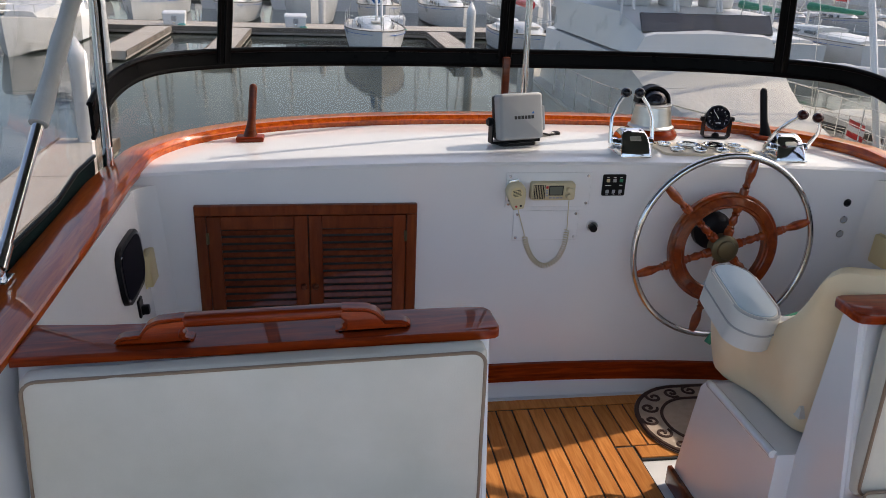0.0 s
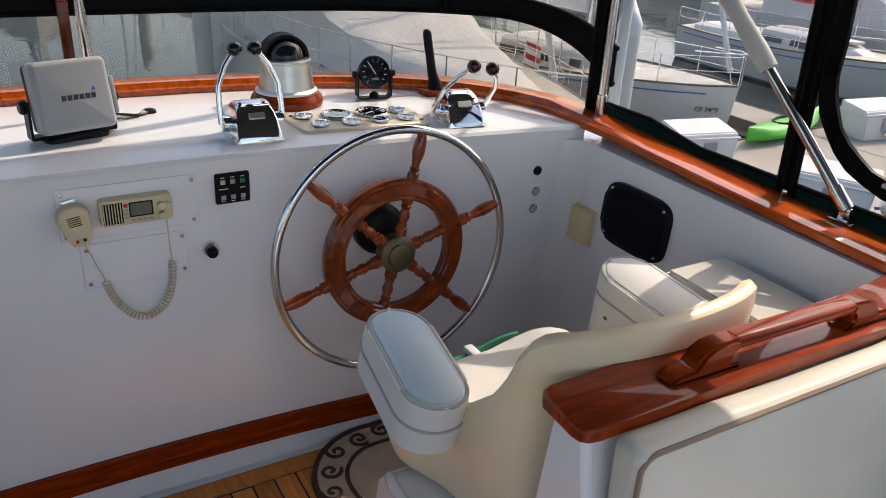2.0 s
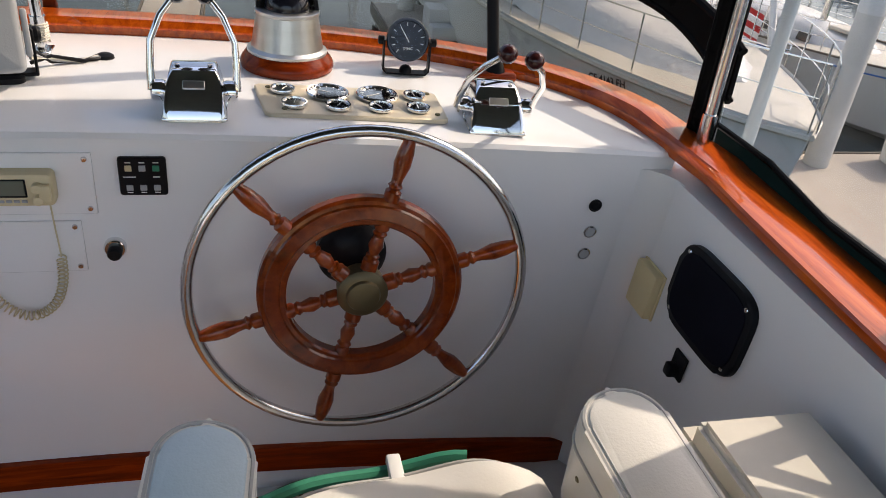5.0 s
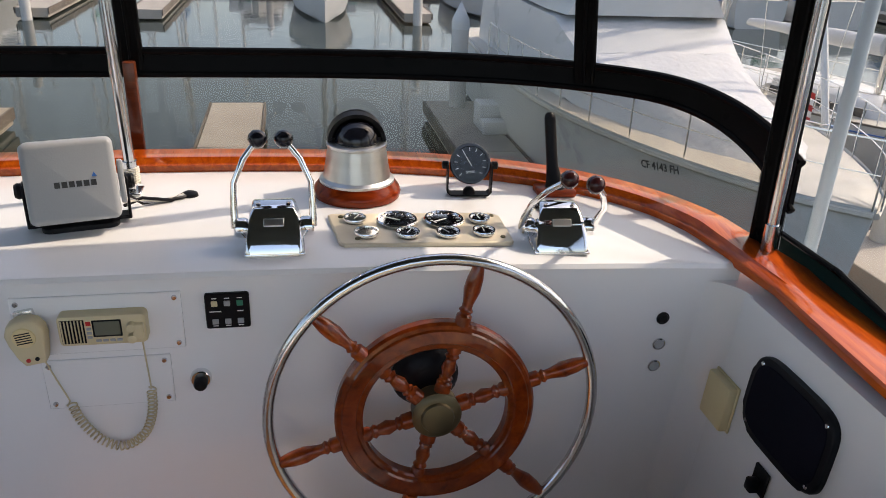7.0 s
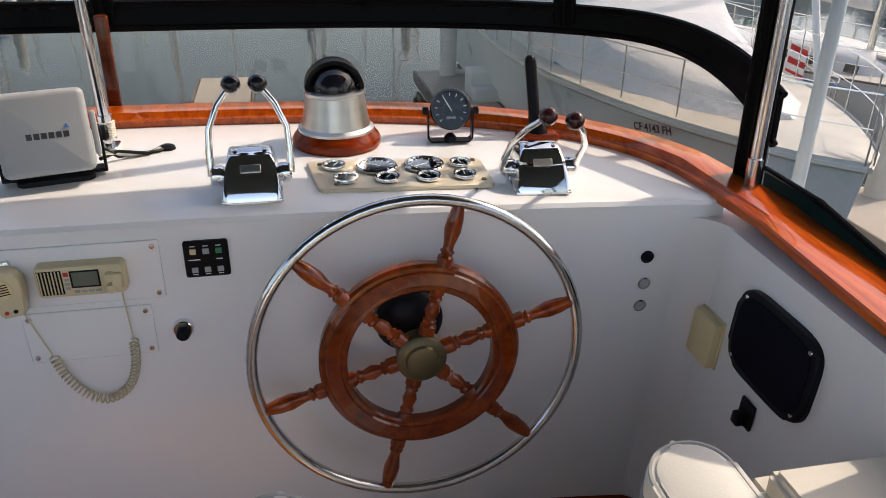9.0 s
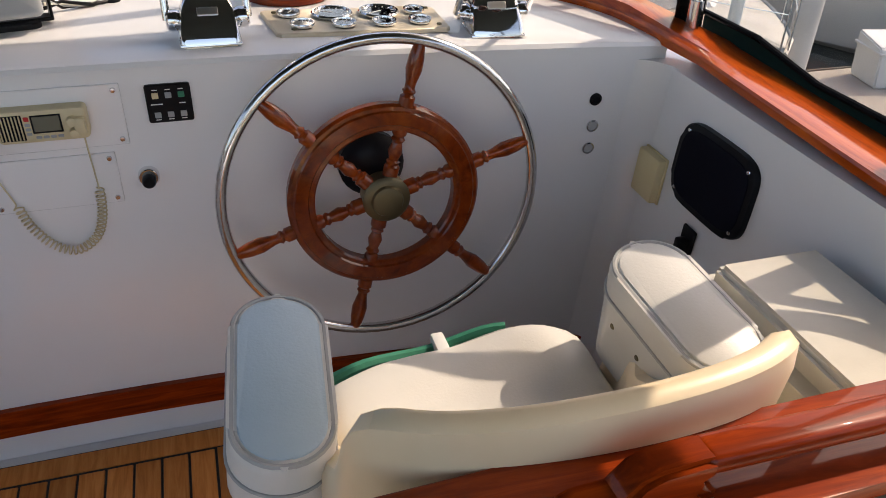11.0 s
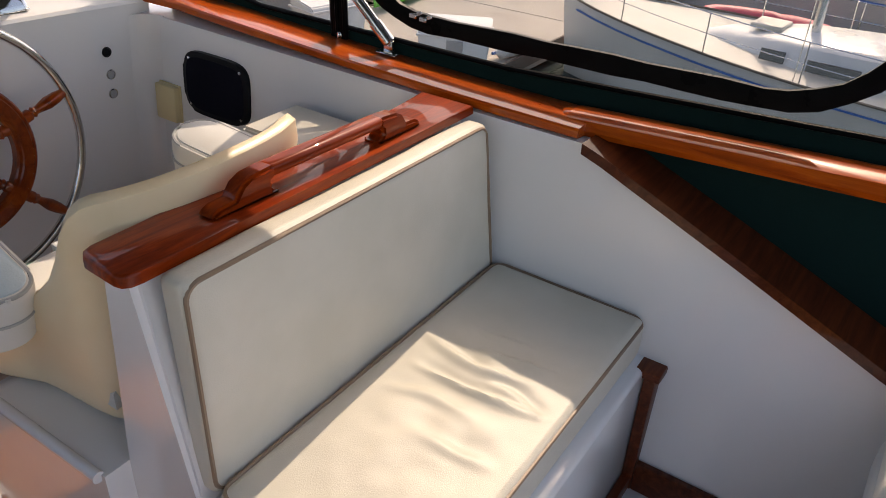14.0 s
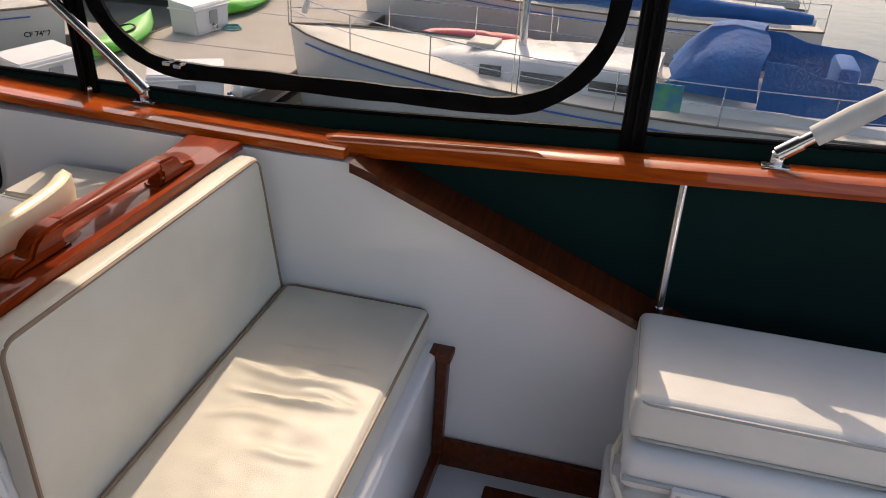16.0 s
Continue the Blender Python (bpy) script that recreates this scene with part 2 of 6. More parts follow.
def tube(pts, r, n=10, bm=None, closed=False):
    """A round bar along pts; r is one radius or one per point."""
    bm = bm or bmesh.new()
    pts = [Vector(p) for p in pts]
    rs = r if isinstance(r, (list, tuple)) else [r] * len(pts)
    rings, up = [], None
    for i, p in enumerate(pts):
        a = pts[i - 1] if i or closed else pts[0]
        b = pts[(i + 1) % len(pts)] if closed or i + 1 < len(pts) else pts[-1]
        d = (b - a).normalized()
        if up is None:
            up = d.orthogonal().normalized()
        up = (up - d * up.dot(d)).normalized()
        s = d.cross(up)
        rings.append([bm.verts.new(p + (up * math.cos(k * math.tau / n) + s * math.sin(k * math.tau / n)) * rs[i]) for k in range(n)])
    for i in range(len(rings) - (0 if closed else 1)):
        a, b = rings[i], rings[(i + 1) % len(rings)]
        for k in range(n):
            bm.faces.new((a[k], a[(k + 1) % n], b[(k + 1) % n], b[k]))
    if not closed:
        bm.faces.new(rings[0][::-1])
        bm.faces.new(rings[-1])
    return bm


def lathe(prof, n=24, m=None, bm=None):
    """Turns (radius, height) pairs about z, then lays the result by m."""
    bm = bm or bmesh.new()
    m = m or Matrix()
    rings = []
    for r, z in prof:
        if r < 1e-5:
            rings.append([bm.verts.new(m @ Vector((0, 0, z)))])
        else:
            rings.append([bm.verts.new(m @ Vector((r * math.cos(k * math.tau / n), r * math.sin(k * math.tau / n), z))) for k in range(n)])
    for a, b in zip(rings, rings[1:]):
        for k in range(n):
            q = [a[k % len(a)], a[(k + 1) % len(a)], b[(k + 1) % len(b)], b[k % len(b)]]
            q = list(dict.fromkeys(q))
            if len(q) > 2:
                bm.faces.new(q)
    for ring in (rings[0], rings[-1]):
        if len(ring) > 2:
            bm.faces.new(ring)
    return bm


def prism(poly, h0, h1, m=None, bev=0.0, seg=2, bm=None):
    """A flat outline (x, y) with thickness from h0 to h1 along z, laid by m."""
    bm = bm or bmesh.new()
    m = m or Matrix()
    a = [bm.verts.new((x, y, h0)) for x, y in poly]
    b = [bm.verts.new((x, y, h1)) for x, y in poly]
    bm.faces.new(a[::-1])
    top = bm.faces.new(b)
    for i in range(len(a)):
        j = (i + 1) % len(a)
        bm.faces.new((a[i], a[j], b[j], b[i]))
    vs = a + b
    if bev:
        es = [e for v in b for e in v.link_edges if e.verts[0] in b and e.verts[1] in b]
        out = bmesh.ops.bevel(bm, geom=list(set(es)), offset=bev, segments=seg, affect="EDGES", profile=0.5)
        vs = [v for v in set(vs) | {v for f in out["faces"] for v in f.verts} if v.is_valid]
    bmesh.ops.transform(bm, matrix=m, verts=vs)
    return bm


def sweep(path, profile, bm=None, closed=True, up=Vector((0, 0, 1))):
    """Draws a (side, up) profile along a path; side points to the right of the way."""
    bm = bm or bmesh.new()
    path = [Vector(p) for p in path]
    rings = []
    for i, p in enumerate(path):
        d = (path[min(i + 1, len(path) - 1)] - path[max(i - 1, 0)]).normalized()
        s = d.cross(up).normalized()
        rings.append([bm.verts.new(p + s * a + up * b) for a, b in profile])
    n = len(profile)
    for a, b in zip(rings, rings[1:]):
        for k in range(n if closed else n - 1):
            bm.faces.new((a[k], a[(k + 1) % n], b[(k + 1) % n], b[k]))
    if closed:
        bm.faces.new(rings[0][::-1])
        bm.faces.new(rings[-1])
    return bm


def ribbon(low, high, thick, bm=None):
    """A sheet between two lines of points, with thickness."""
    bm = bm or bmesh.new()
    low, high = [Vector(p) for p in low], [Vector(p) for p in high]
    cols = []
    for i, (a, b) in enumerate(zip(low, high)):
        d = low[min(i + 1, len(low) - 1)] - low[max(i - 1, 0)]
        s = d.cross(b - a).normalized() * thick / 2
        cols.append([bm.verts.new(q) for q in (a - s, b - s, b + s, a + s)])
    for a, b in zip(cols, cols[1:]):
        for k in range(4):
            bm.faces.new((a[k], a[(k + 1) % 4], b[(k + 1) % 4], b[k]))
    bm.faces.new(cols[0][::-1])
    bm.faces.new(cols[-1])
    return bm


def rounded(w, h, r, n=5):
    """Outline of a rounded rectangle about the origin."""
    out = []
    for cx, cy, a0 in ((w / 2 - r, h / 2 - r, 0), (-w / 2 + r, h / 2 - r, 90), (-w / 2 + r, -h / 2 + r, 180), (w / 2 - r, -h / 2 + r, 270)):
        for k in range(n + 1):
            a = radians(a0 + 90 * k / n)
            out.append((cx + r * math.cos(a), cy + r * math.sin(a)))
    return out


def frame_of(x, y, z):
    """A matrix from three axes."""
    return Matrix((x, y, z)).transposed().to_4x4()


def at(p, x=(1, 0, 0), z=(0, 0, 1)):
    """A pose at p whose own x and z axes point as given."""
    z = Vector(z).normalized()
    x = Vector(x)
    x = (x - z * x.dot(z)).normalized()
    return Matrix.Translation(p) @ frame_of(x, z.cross(x), z)


def cushion(x0, x1, y0, y1, z0, z1, r=0.03, crown=0.012, dents=0.0, n=18):
    """An upholstered slab: rounded edges, a slight crown and soft creases on top."""
    bm = box(x0, x1, y0, y1, z0, z1)
    bmesh.ops.bevel(bm, geom=bm.edges[:], offset=r, segments=4, affect="EDGES", profile=0.6)
    bmesh.ops.triangulate(bm, faces=[f for f in bm.faces if len(f.verts) > 4])
    for ax, (a, b, k) in enumerate(((x0, x1, n * (2 if dents > 0.005 else 1)), (y0, y1, n // (2 if dents > 0.005 else 1)), (z0, z1, 4))):
        no = Vector((ax == 0, ax == 1, ax == 2))
        for i in range(1, k):
            co = no * (a + (b - a) * i / k)
            bmesh.ops.bisect_plane(bm, geom=bm.verts[:] + bm.edges[:] + bm.faces[:], plane_co=co, plane_no=no)
    for v in bm.verts:
        u, w, h = (v.co.x - x0) / (x1 - x0), (v.co.y - y0) / (y1 - y0), (v.co.z - z0) / (z1 - z0)
        v.co.z += crown * h * math.sin(math.pi * min(max(u, 0), 1)) * math.sin(math.pi * min(max(w, 0), 1))
        if dents and h > 0.8:
            fall = math.sin(math.pi * u) ** 0.7 * min(1, w * 5) * min(1, (1 - w) * 2.5)
            v.co.z += dents * fall * 0.5 * (noise.noise(v.co * 6) + 0.7 * noise.noise(v.co * 19))
            # sat-in folds: narrow ridges that run across the seat in shallow arcs
            for c, bow, w0, w1, wide, high in ((0.64, 0.10, 0.15, 0.62, 0.009, 0.8), (0.575, 0.12, 0.20, 0.95, 0.011, 1.0), (0.50, 0.10, 0.05, 0.85, 0.010, 0.9), (0.43, -0.06, 0.30, 0.9, 0.014, 0.55), (0.70, 0.08, 0.35, 0.75, 0.008, 0.5), (0.33, 0.07, 0.1, 0.6, 0.013, 0.5), (0.545, -0.05, 0.1, 0.45, 0.008, 0.6)):
                t = (w - w0) / (w1 - w0)
                if 0 < t < 1:
                    d = (u - c - bow * (w - 0.5) ** 2 * 2 - 0.02 * noise.noise(v.co * 9)) * (x1 - x0)
                    v.co.z += dents * high * math.sin(math.pi * t) * (math.exp(-(d / wide) ** 2) - 0.45 * math.exp(-((d - 1.9 * wide) / (1.5 * wide)) ** 2))
    return bm


def bend(bm, fn):
    for v in bm.verts:
        v.co = Vector(fn(v.co))
    return bm


def writing(text, size, m, material, name="lettering", parent=None, bold=0.0, align="CENTER"):
    """Raised lettering in the built-in type, as a mesh."""
    cu = bpy.data.curves.new(name, "FONT")
    cu.body, cu.size, cu.extrude, cu.offset = text, size, 0.0006, bold
    cu.align_x, cu.align_y = align, "CENTER"
    tmp = bpy.data.objects.new("tmp", cu)
    scene.collection.objects.link(tmp)
    me = bpy.data.meshes.new_from_object(tmp.evaluated_get(bpy.context.evaluated_depsgraph_get()))
    bpy.data.objects.remove(tmp)
    bpy.data.curves.remove(cu)
    me.transform(m)
    me.materials.clear()
    me.materials.append(material)
    ob = new(name, me)
    if parent:
        ob.parent = parent
        ob.matrix_parent_inverse = parent.matrix_basis.inverted()
    return ob


# ---- plan of the flybridge ----
XC = 0.74            # middle of the boat
HALF = 1.39          # half width of the enclosure at the front curve
SIDE = 1.49          # half width of the enclosure at the sides


def front_y(x, grow=0.0):
    u = min(1.0, abs(x - XC) / (HALF + grow))
    return 2.45 + (0.723 + grow) * max(0.0, 1 - u ** 3.5) ** 0.38


def crown(x):
    """The camber of dashboard and deck."""
    return -0.02 * (x - XC) ** 2


def dash_y(z):
    return 2.555 - 0.03 * (z - 0.75)


def front_xs(n=61, grow=0.0, lim=0.999):
    return [XC + (HALF + grow) * lim * math.sin(math.pi * (k / (n - 1) - 0.5)) for k in range(n)]


def rail_z(y):
    """Top of the side rails, falling gently aft."""
    return 0.875 + 0.035 * max(0.0, min(1.0, (y - 1.4) / 1.15)) ** 1.5


# ---- structure ----
# deck under everything
sole = setting("floor", box(-0.9, 2.38, -1.7, 2.9, -0.09, -0.012), NONSKID, "pale grey non-skid fibreglass deck of the flybridge")

# dashboard bulkhead
bm = bmesh.new()
xs = [XC + 1.36 * (k / 20 - 0.5) * 2 for k in range(21)]
cols = []
for x in xs:
    zt = 0.937 + crown(x)
    ring = [(dash_y(z), z) for z in (-0.02, 0.3, 0.6, zt - 0.025)]
    ring += [(dash_y(zt) - 0.002, zt - 0.012), (dash_y(zt) + 0.004, zt - 0.003), (dash_y(zt) + 0.016, zt)]
    yb = front_y(x) - 0.02
    yb = max(yb, dash_y(zt) + 0.05)
    for k in range(1, 6):
        ring.append((dash_y(zt) + 0.016 + (yb - dash_y(zt) - 0.016) * k / 5, zt + 0.008 * k / 5))
    ring.append((yb, -0.02))
    cols.append([bm.verts.new((x, y, z)) for y, z in ring])
for a, b in zip(cols, cols[1:]):
    for k in range(len(a)):
        bm.faces.new((a[k], a[(k + 1) % len(a)], b[(k + 1) % len(a)], b[k]))
bm.faces.new(cols[0])
bm.faces.new(cols[-1])
dash = tagged(finish("dashboard", bm, GELCOAT), "white gelcoat dashboard console with cambered top", "dashboard", kind="structure")

# base trim along the bulkhead
for z0, z1, t, mat_, nm in ((0.062, 0.137, 0.016, TEAK_X, "baseboard"), (-0.01, 0.060, 0.01, GELCOAT, "trim")):
    b1 = bmesh.new()
    sweep([(x, dash_y(0.1) - t, z0 + 2.6 * crown(x)) for x in xs], [(0, 0), (-0.05, 0), (-0.05, z1 - z0), (0, z1 - z0)], b1)
    setting(nm, b1, mat_, "varnished teak baseboard" if mat_ is TEAK_X else "white kick strip")

# side walls, port and starboard, sloping outward to the rail
def side_wall(s):
    """s: 1 starboard, -1 port. An inner skin with thickness that steps down aft along a slope."""
    X = lambda z: XC + s * (1.285 + 0.07 * z)
    out = XC + s * 1.47
    prof = [(2.75, -0.02), (2.75, 0.86), (1.30, 0.845), (1.10, 0.845), (0.40, 0.557), (-0.10, 0.38), (-1.65, 0.38), (-1.65, -0.02)]
    bm = bmesh.new()
    inner = [bm.verts.new((X(z), y, z)) for y, z in prof]
    outer = [bm.verts.new((out, y, z)) for y, z in prof]
    bm.faces.new(inner)
    bm.faces.new(outer[::-1])
    for i in range(len(prof)):
        j = (i + 1) % len(prof)
        bm.faces.new((inner[i], outer[i], outer[j], inner[j]))
    return setting("wall_starboard" if s > 0 else "wall_port", bm, GELCOAT, "white gelcoat coaming wall")


for s in (1, -1):
    side_wall(s)
    # moulded cove where the bulkhead turns into the side
    bm = bmesh.new()
    rows_ = []
    for z in (-0.015, 0.3, 0.6, 0.86):
        xw, yw, rr = XC + s * (1.285 + 0.07 * z + 0.003), dash_y(z) + 0.003, 0.085
        cove = [(xw - s * rr * (1 - math.sin(a)), yw - rr * (1 - math.cos(a))) for a in [math.pi / 2 * k / 10 for k in range(11)]]
        rows_.append([bm.verts.new((x, y, z)) for x, y in cove + [(xw, yw)]])
    for a, b in zip(rows_, rows_[1:]):
        for k in range(len(a)):
            bm.faces.new((a[k], a[(k + 1) % len(a)], b[(k + 1) % len(a)], b[k]))
    bm.faces.new(rows_[0])
    bm.faces.new(rows_[-1])
    setting("corner_cove", bm, GELCOAT, "rounded white gelcoat corner")

# teak rail: along both sides and round the front of the dashboard
def rail_path(grow=0.0):
    left = [(XC - 1.385 - grow, 1.14 + k * 0.13, 0) for k in range(11)]
    front = [(x, front_y(x, grow - 0.02), 0) for x in front_xs(61, grow - 0.02, 0.985)]
    right = [(XC + 1.392 + grow + 0.022 * (1 - k / 10), 2.44 - k * 0.13, 0) for k in range(11)]
    return [p for p in left if p[1] < 2.45] + [p for p in front if p[1] > 2.5] + [p for p in right if p[1] < 2.45]


bm = bmesh.new()
path = rail_path()
side_prof = lambda w: [(0.075 * w + 0.0, -0.03), (0.075 * w, -0.006), (0.068 * w, 0.0), (-0.05, 0.0), (-0.058, -0.006), (-0.058, -0.03)]
pts = []
for p in path:
    f = max(0.0, min(1.0, (p[1] - 2.45) / 0.25))
    z = (1 - f) * rail_z(p[1]) + f * (0.937 + crown(p[0]) + 0.043)
    pts.append(Vector((p[0], p[1], z)))
rings = []
for i, p in enumerate(pts):
    d = (pts[min(i + 1, len(pts) - 1)] - pts[max(i - 1, 0)])
    d.z = 0
    d.normalize()
    sd = d.cross(Vector((0, 0, 1)))
    f = max(0.0, min(1.0, (p.y - 2.45) / 0.25))
    w = 1.0 - 0.35 * f
    prof = [(0.046 * w, -0.024 - 0.02 * f), (0.05 * w, -0.02), (0.05 * w, -0.006 - 0.012 * f), (0.046 * w, -0.001 - 0.016 * f), (0.026, 0.0 - 0.014 * f),
            (0.018, 0.0), (-0.052 - 0.025 * (1 - f), 0.0), (-0.06 - 0.025 * (1 - f), -0.006), (-0.06 - 0.025 * (1 - f), -0.04)]
    rings.append([bm.verts.new(p + sd * a + Vector((0, 0, b))) for a, b in prof])
for a, b in zip(rings, rings[1:]):
    for k in range(len(a)):
        bm.faces.new((a[k], a[(k + 1) % len(a)], b[(k + 1) % len(a)], b[k]))
bm.faces.new(rings[0])
bm.faces.new(rings[-1])
tagged(finish("rail", bm, TEAK_Y), "glossy varnished teak rail capping the coaming", "rail", kind="structure")

# thicker aft rail with a rounded nose, and the slanting trim below it, both sides
def aft_rail(s):
    x0 = XC + s * 1.365
    lift = lambda y: 0.868 + 0.060 * (1.2 - y)
    path = [(x0 + s * 0.062, 1.19 - k * 0.2, lift(1.19 - k * 0.2)) for k in range(14)]
    prof = [(-0.046, -0.026), (-0.052, -0.012), (-0.044, 0.008), (-0.024, 0.016), (0.024, 0.016), (0.044, 0.008), (0.052, -0.012), (0.046, -0.026)]
    bm = bmesh.new()
    for i, k in ((0, 0.35), (1, 0.72), (2, 0.93)):
        path.insert(i, (path[i][0], 1.215 - 0.007 * i * (i + 1), lift(1.21)))
    rings = []
    for i, p in enumerate(path):
        k = (0.35, 0.72, 0.93)[i] if i < 3 else 1
        rings.append([bm.verts.new((p[0] + a * k, p[1], p[2] + (b - 0.0) * (0.6 + 0.4 * k))) for a, b in prof])
    for a, b in zip(rings, rings[1:]):
        for k in range(len(a)):
            bm.faces.new((a[k], a[(k + 1) % len(a)], b[(k + 1) % len(a)], b[k]))
    bm.faces.new(rings[0])
    bm.faces.new(rings[-1])
    tagged(finish("aft_rail", bm, TEAK_Y), "varnished teak grab rail with a rounded nose", "rail", kind="structure")
    xi = XC + s * 1.335
    slope = [(xi + s * 0.014, 1.115, 0.846), (xi + s * 0.012, 1.07, 0.832), (xi + s * 0.004, 0.75, 0.706), (xi - s * 0.008, 0.42, 0.574), (xi - s * 0.02, 0.0, 0.41), (xi - s * 0.02, -0.2, 0.378), (xi - s * 0.02, -1.65, 0.378)]
    setting("trim", sweep(slope, [(-0.10 if s > 0 else -0.034, -0.012), (0.034 if s > 0 else 0.10, -0.012), (0.034 if s > 0 else 0.10, 0.012), (-0.10 if s > 0 else -0.034, 0.012)]), TEAK_DARK, "slanting dark teak capping")
    cl = [(x0 + s * 0.078, y, z) for y, z in ((1.14, 0.84), (0.75, 0.68), (0.4, 0.54), (0.0, 0.38), (-1.65, 0.36))]
    ch = [(x0 + s * 0.078, y, lift(y) - 0.02) for y in (1.14, 0.75, 0.4, 0.0, -1.65)]
    setting("canvas_panel", ribbon(cl, ch, 0.012), GREEN, "dark green canvas weather cloth below the rail")


for s in (1, -1):
    aft_rail(s)

# aft closing wall, out of sight
setting("wall_aft", box(-0.72, 2.2, -1.72, -1.66, -0.02, 0.42), GELCOAT, "white coaming across the stern")

# enclosure: smoked windscreen, black canvas bands, zip strips and clear windows
def band_z(x, y):
    """Lower and upper edge of the black band round the front."""
    f = max(0.0, min(1.0, (3.0 - y) / 0.45))
    d = f * f
    return 1.152 - 0.17 * d, 1.224 - 0.115 * d


def scr(x, y, z, inn=0.0):
    """A point of the windscreen, which rakes slightly forward."""
    return (x, 2.45 + (y - 2.45) * (1 + 0.055 * (z - 0.97) / 0.23) - inn, z)


fx = [x for x in front_xs(101, 0.075, 0.9995)]
fp = [(x, front_y(x, 0.075)) for x in fx if front_y(x, 0.075) > 2.56]
base = lambda x, y: 0.978 + crown(x) - 0.04 * max(0.0, min(1.0, (2.75 - y) / 0.3))
ws = setting("windscreen", ribbon([scr(x, y, base(x, y) - 0.02) for x, y in fp], [scr(x, y, band_z(x, y)[1] - 0.02) for x, y in fp], 0.005), PLEXI, "low curved smoked plexiglass windscreen")
ws.visible_shadow = False
bm = ribbon([scr(x, y, band_z(x, y)[0], 0.012) for x, y in fp], [scr(x, y, band_z(x, y)[1], 0.012) for x, y in fp], 0.012)
tube([scr(x, y, band_z(x, y)[1] - 0.006, 0.018) for x, y in fp], 0.010, 8, bm)
tube([scr(x, y, band_z(x, y)[0] + 0.008, 0.018) for x, y in fp], 0.008, 8, bm)
setting("canvas_band", bm, CANVAS, "glossy black canvas band above the windscreen")
TOP, EAVE = 2.02, 1.74
lean = 0.10  # upper windows lean aft
up_pt = lambda x, y, z: (x - (x - XC) * 0.10 * max(0.0, z - 1.23), scr(x, y, min(z, 1.23))[1] - lean * max(0.0, z - 1.23), z)
roof_z = lambda x: EAVE + 0.44 * (1 - min(1.0, abs(x - XC) / 1.50) ** 2.6)
hi = [up_pt(x, y, min(TOP, roof_z(x))) for x, y in fp]
lo = [up_pt(x, y, band_z(x, y)[1] - 0.01) for x, y in fp]
w = setting("window_front", ribbon(lo, hi, 0.002), VINYL_CLEAR, "clear vinyl front windows of the enclosure")
w.visible_shadow = False


def strip(pa, pb, wd, nrm, name="zip_strip", mat_=None, th=0.014):
    """A flat canvas strip with rolled edges from pa to pb, facing nrm."""
    pa, pb, nrm = Vector(pa), Vector(pb), Vector(nrm).normalized()
    d = (pb - pa).normalized()
    s = d.cross(nrm).normalized() * wd / 2
    bm = ribbon([pa - s, pa + s], [pb - s, pb + s], th)
    for k in (-1, 1):
        tube([pa + s * k, pb + s * k], th * 0.62, 8, bm)
    tube([pa - nrm * th * 0.6, pb - nrm * th * 0.6], 0.006, 6, bm)
    return setting(name, bm, mat_ or CANVAS)


for x in (XC - 1.115, XC + 0.012, XC + 1.165):
    y = front_y(x, 0.075)
    a, b = Vector(up_pt(x, y - 0.01, band_z(x, y)[0] + 0.02)), Vector(up_pt(x, y - 0.01, TOP))
    nrm = Vector(((x - XC) * 0.55, 1, 0))
    strip(a, b, 0.042, nrm)
# post below the band at the middle
x = XC + 0.012
setting("windscreen_post", box(x - 0.015, x + 0.015, front_y(x, 0.075) - 0.03, front_y(x, 0.075) - 0.004, 0.95, 1.2, 0.004), TEAK_DARK, "brown windscreen centre post")
for s in (1, -1):
    x = XC + s * 1.435
    strip((x, 2.60, 0.90), (x - s * 0.035, 2.57, EAVE + 0.02), 0.05 if s > 0 else 0.022, (s, 0.7, 0))

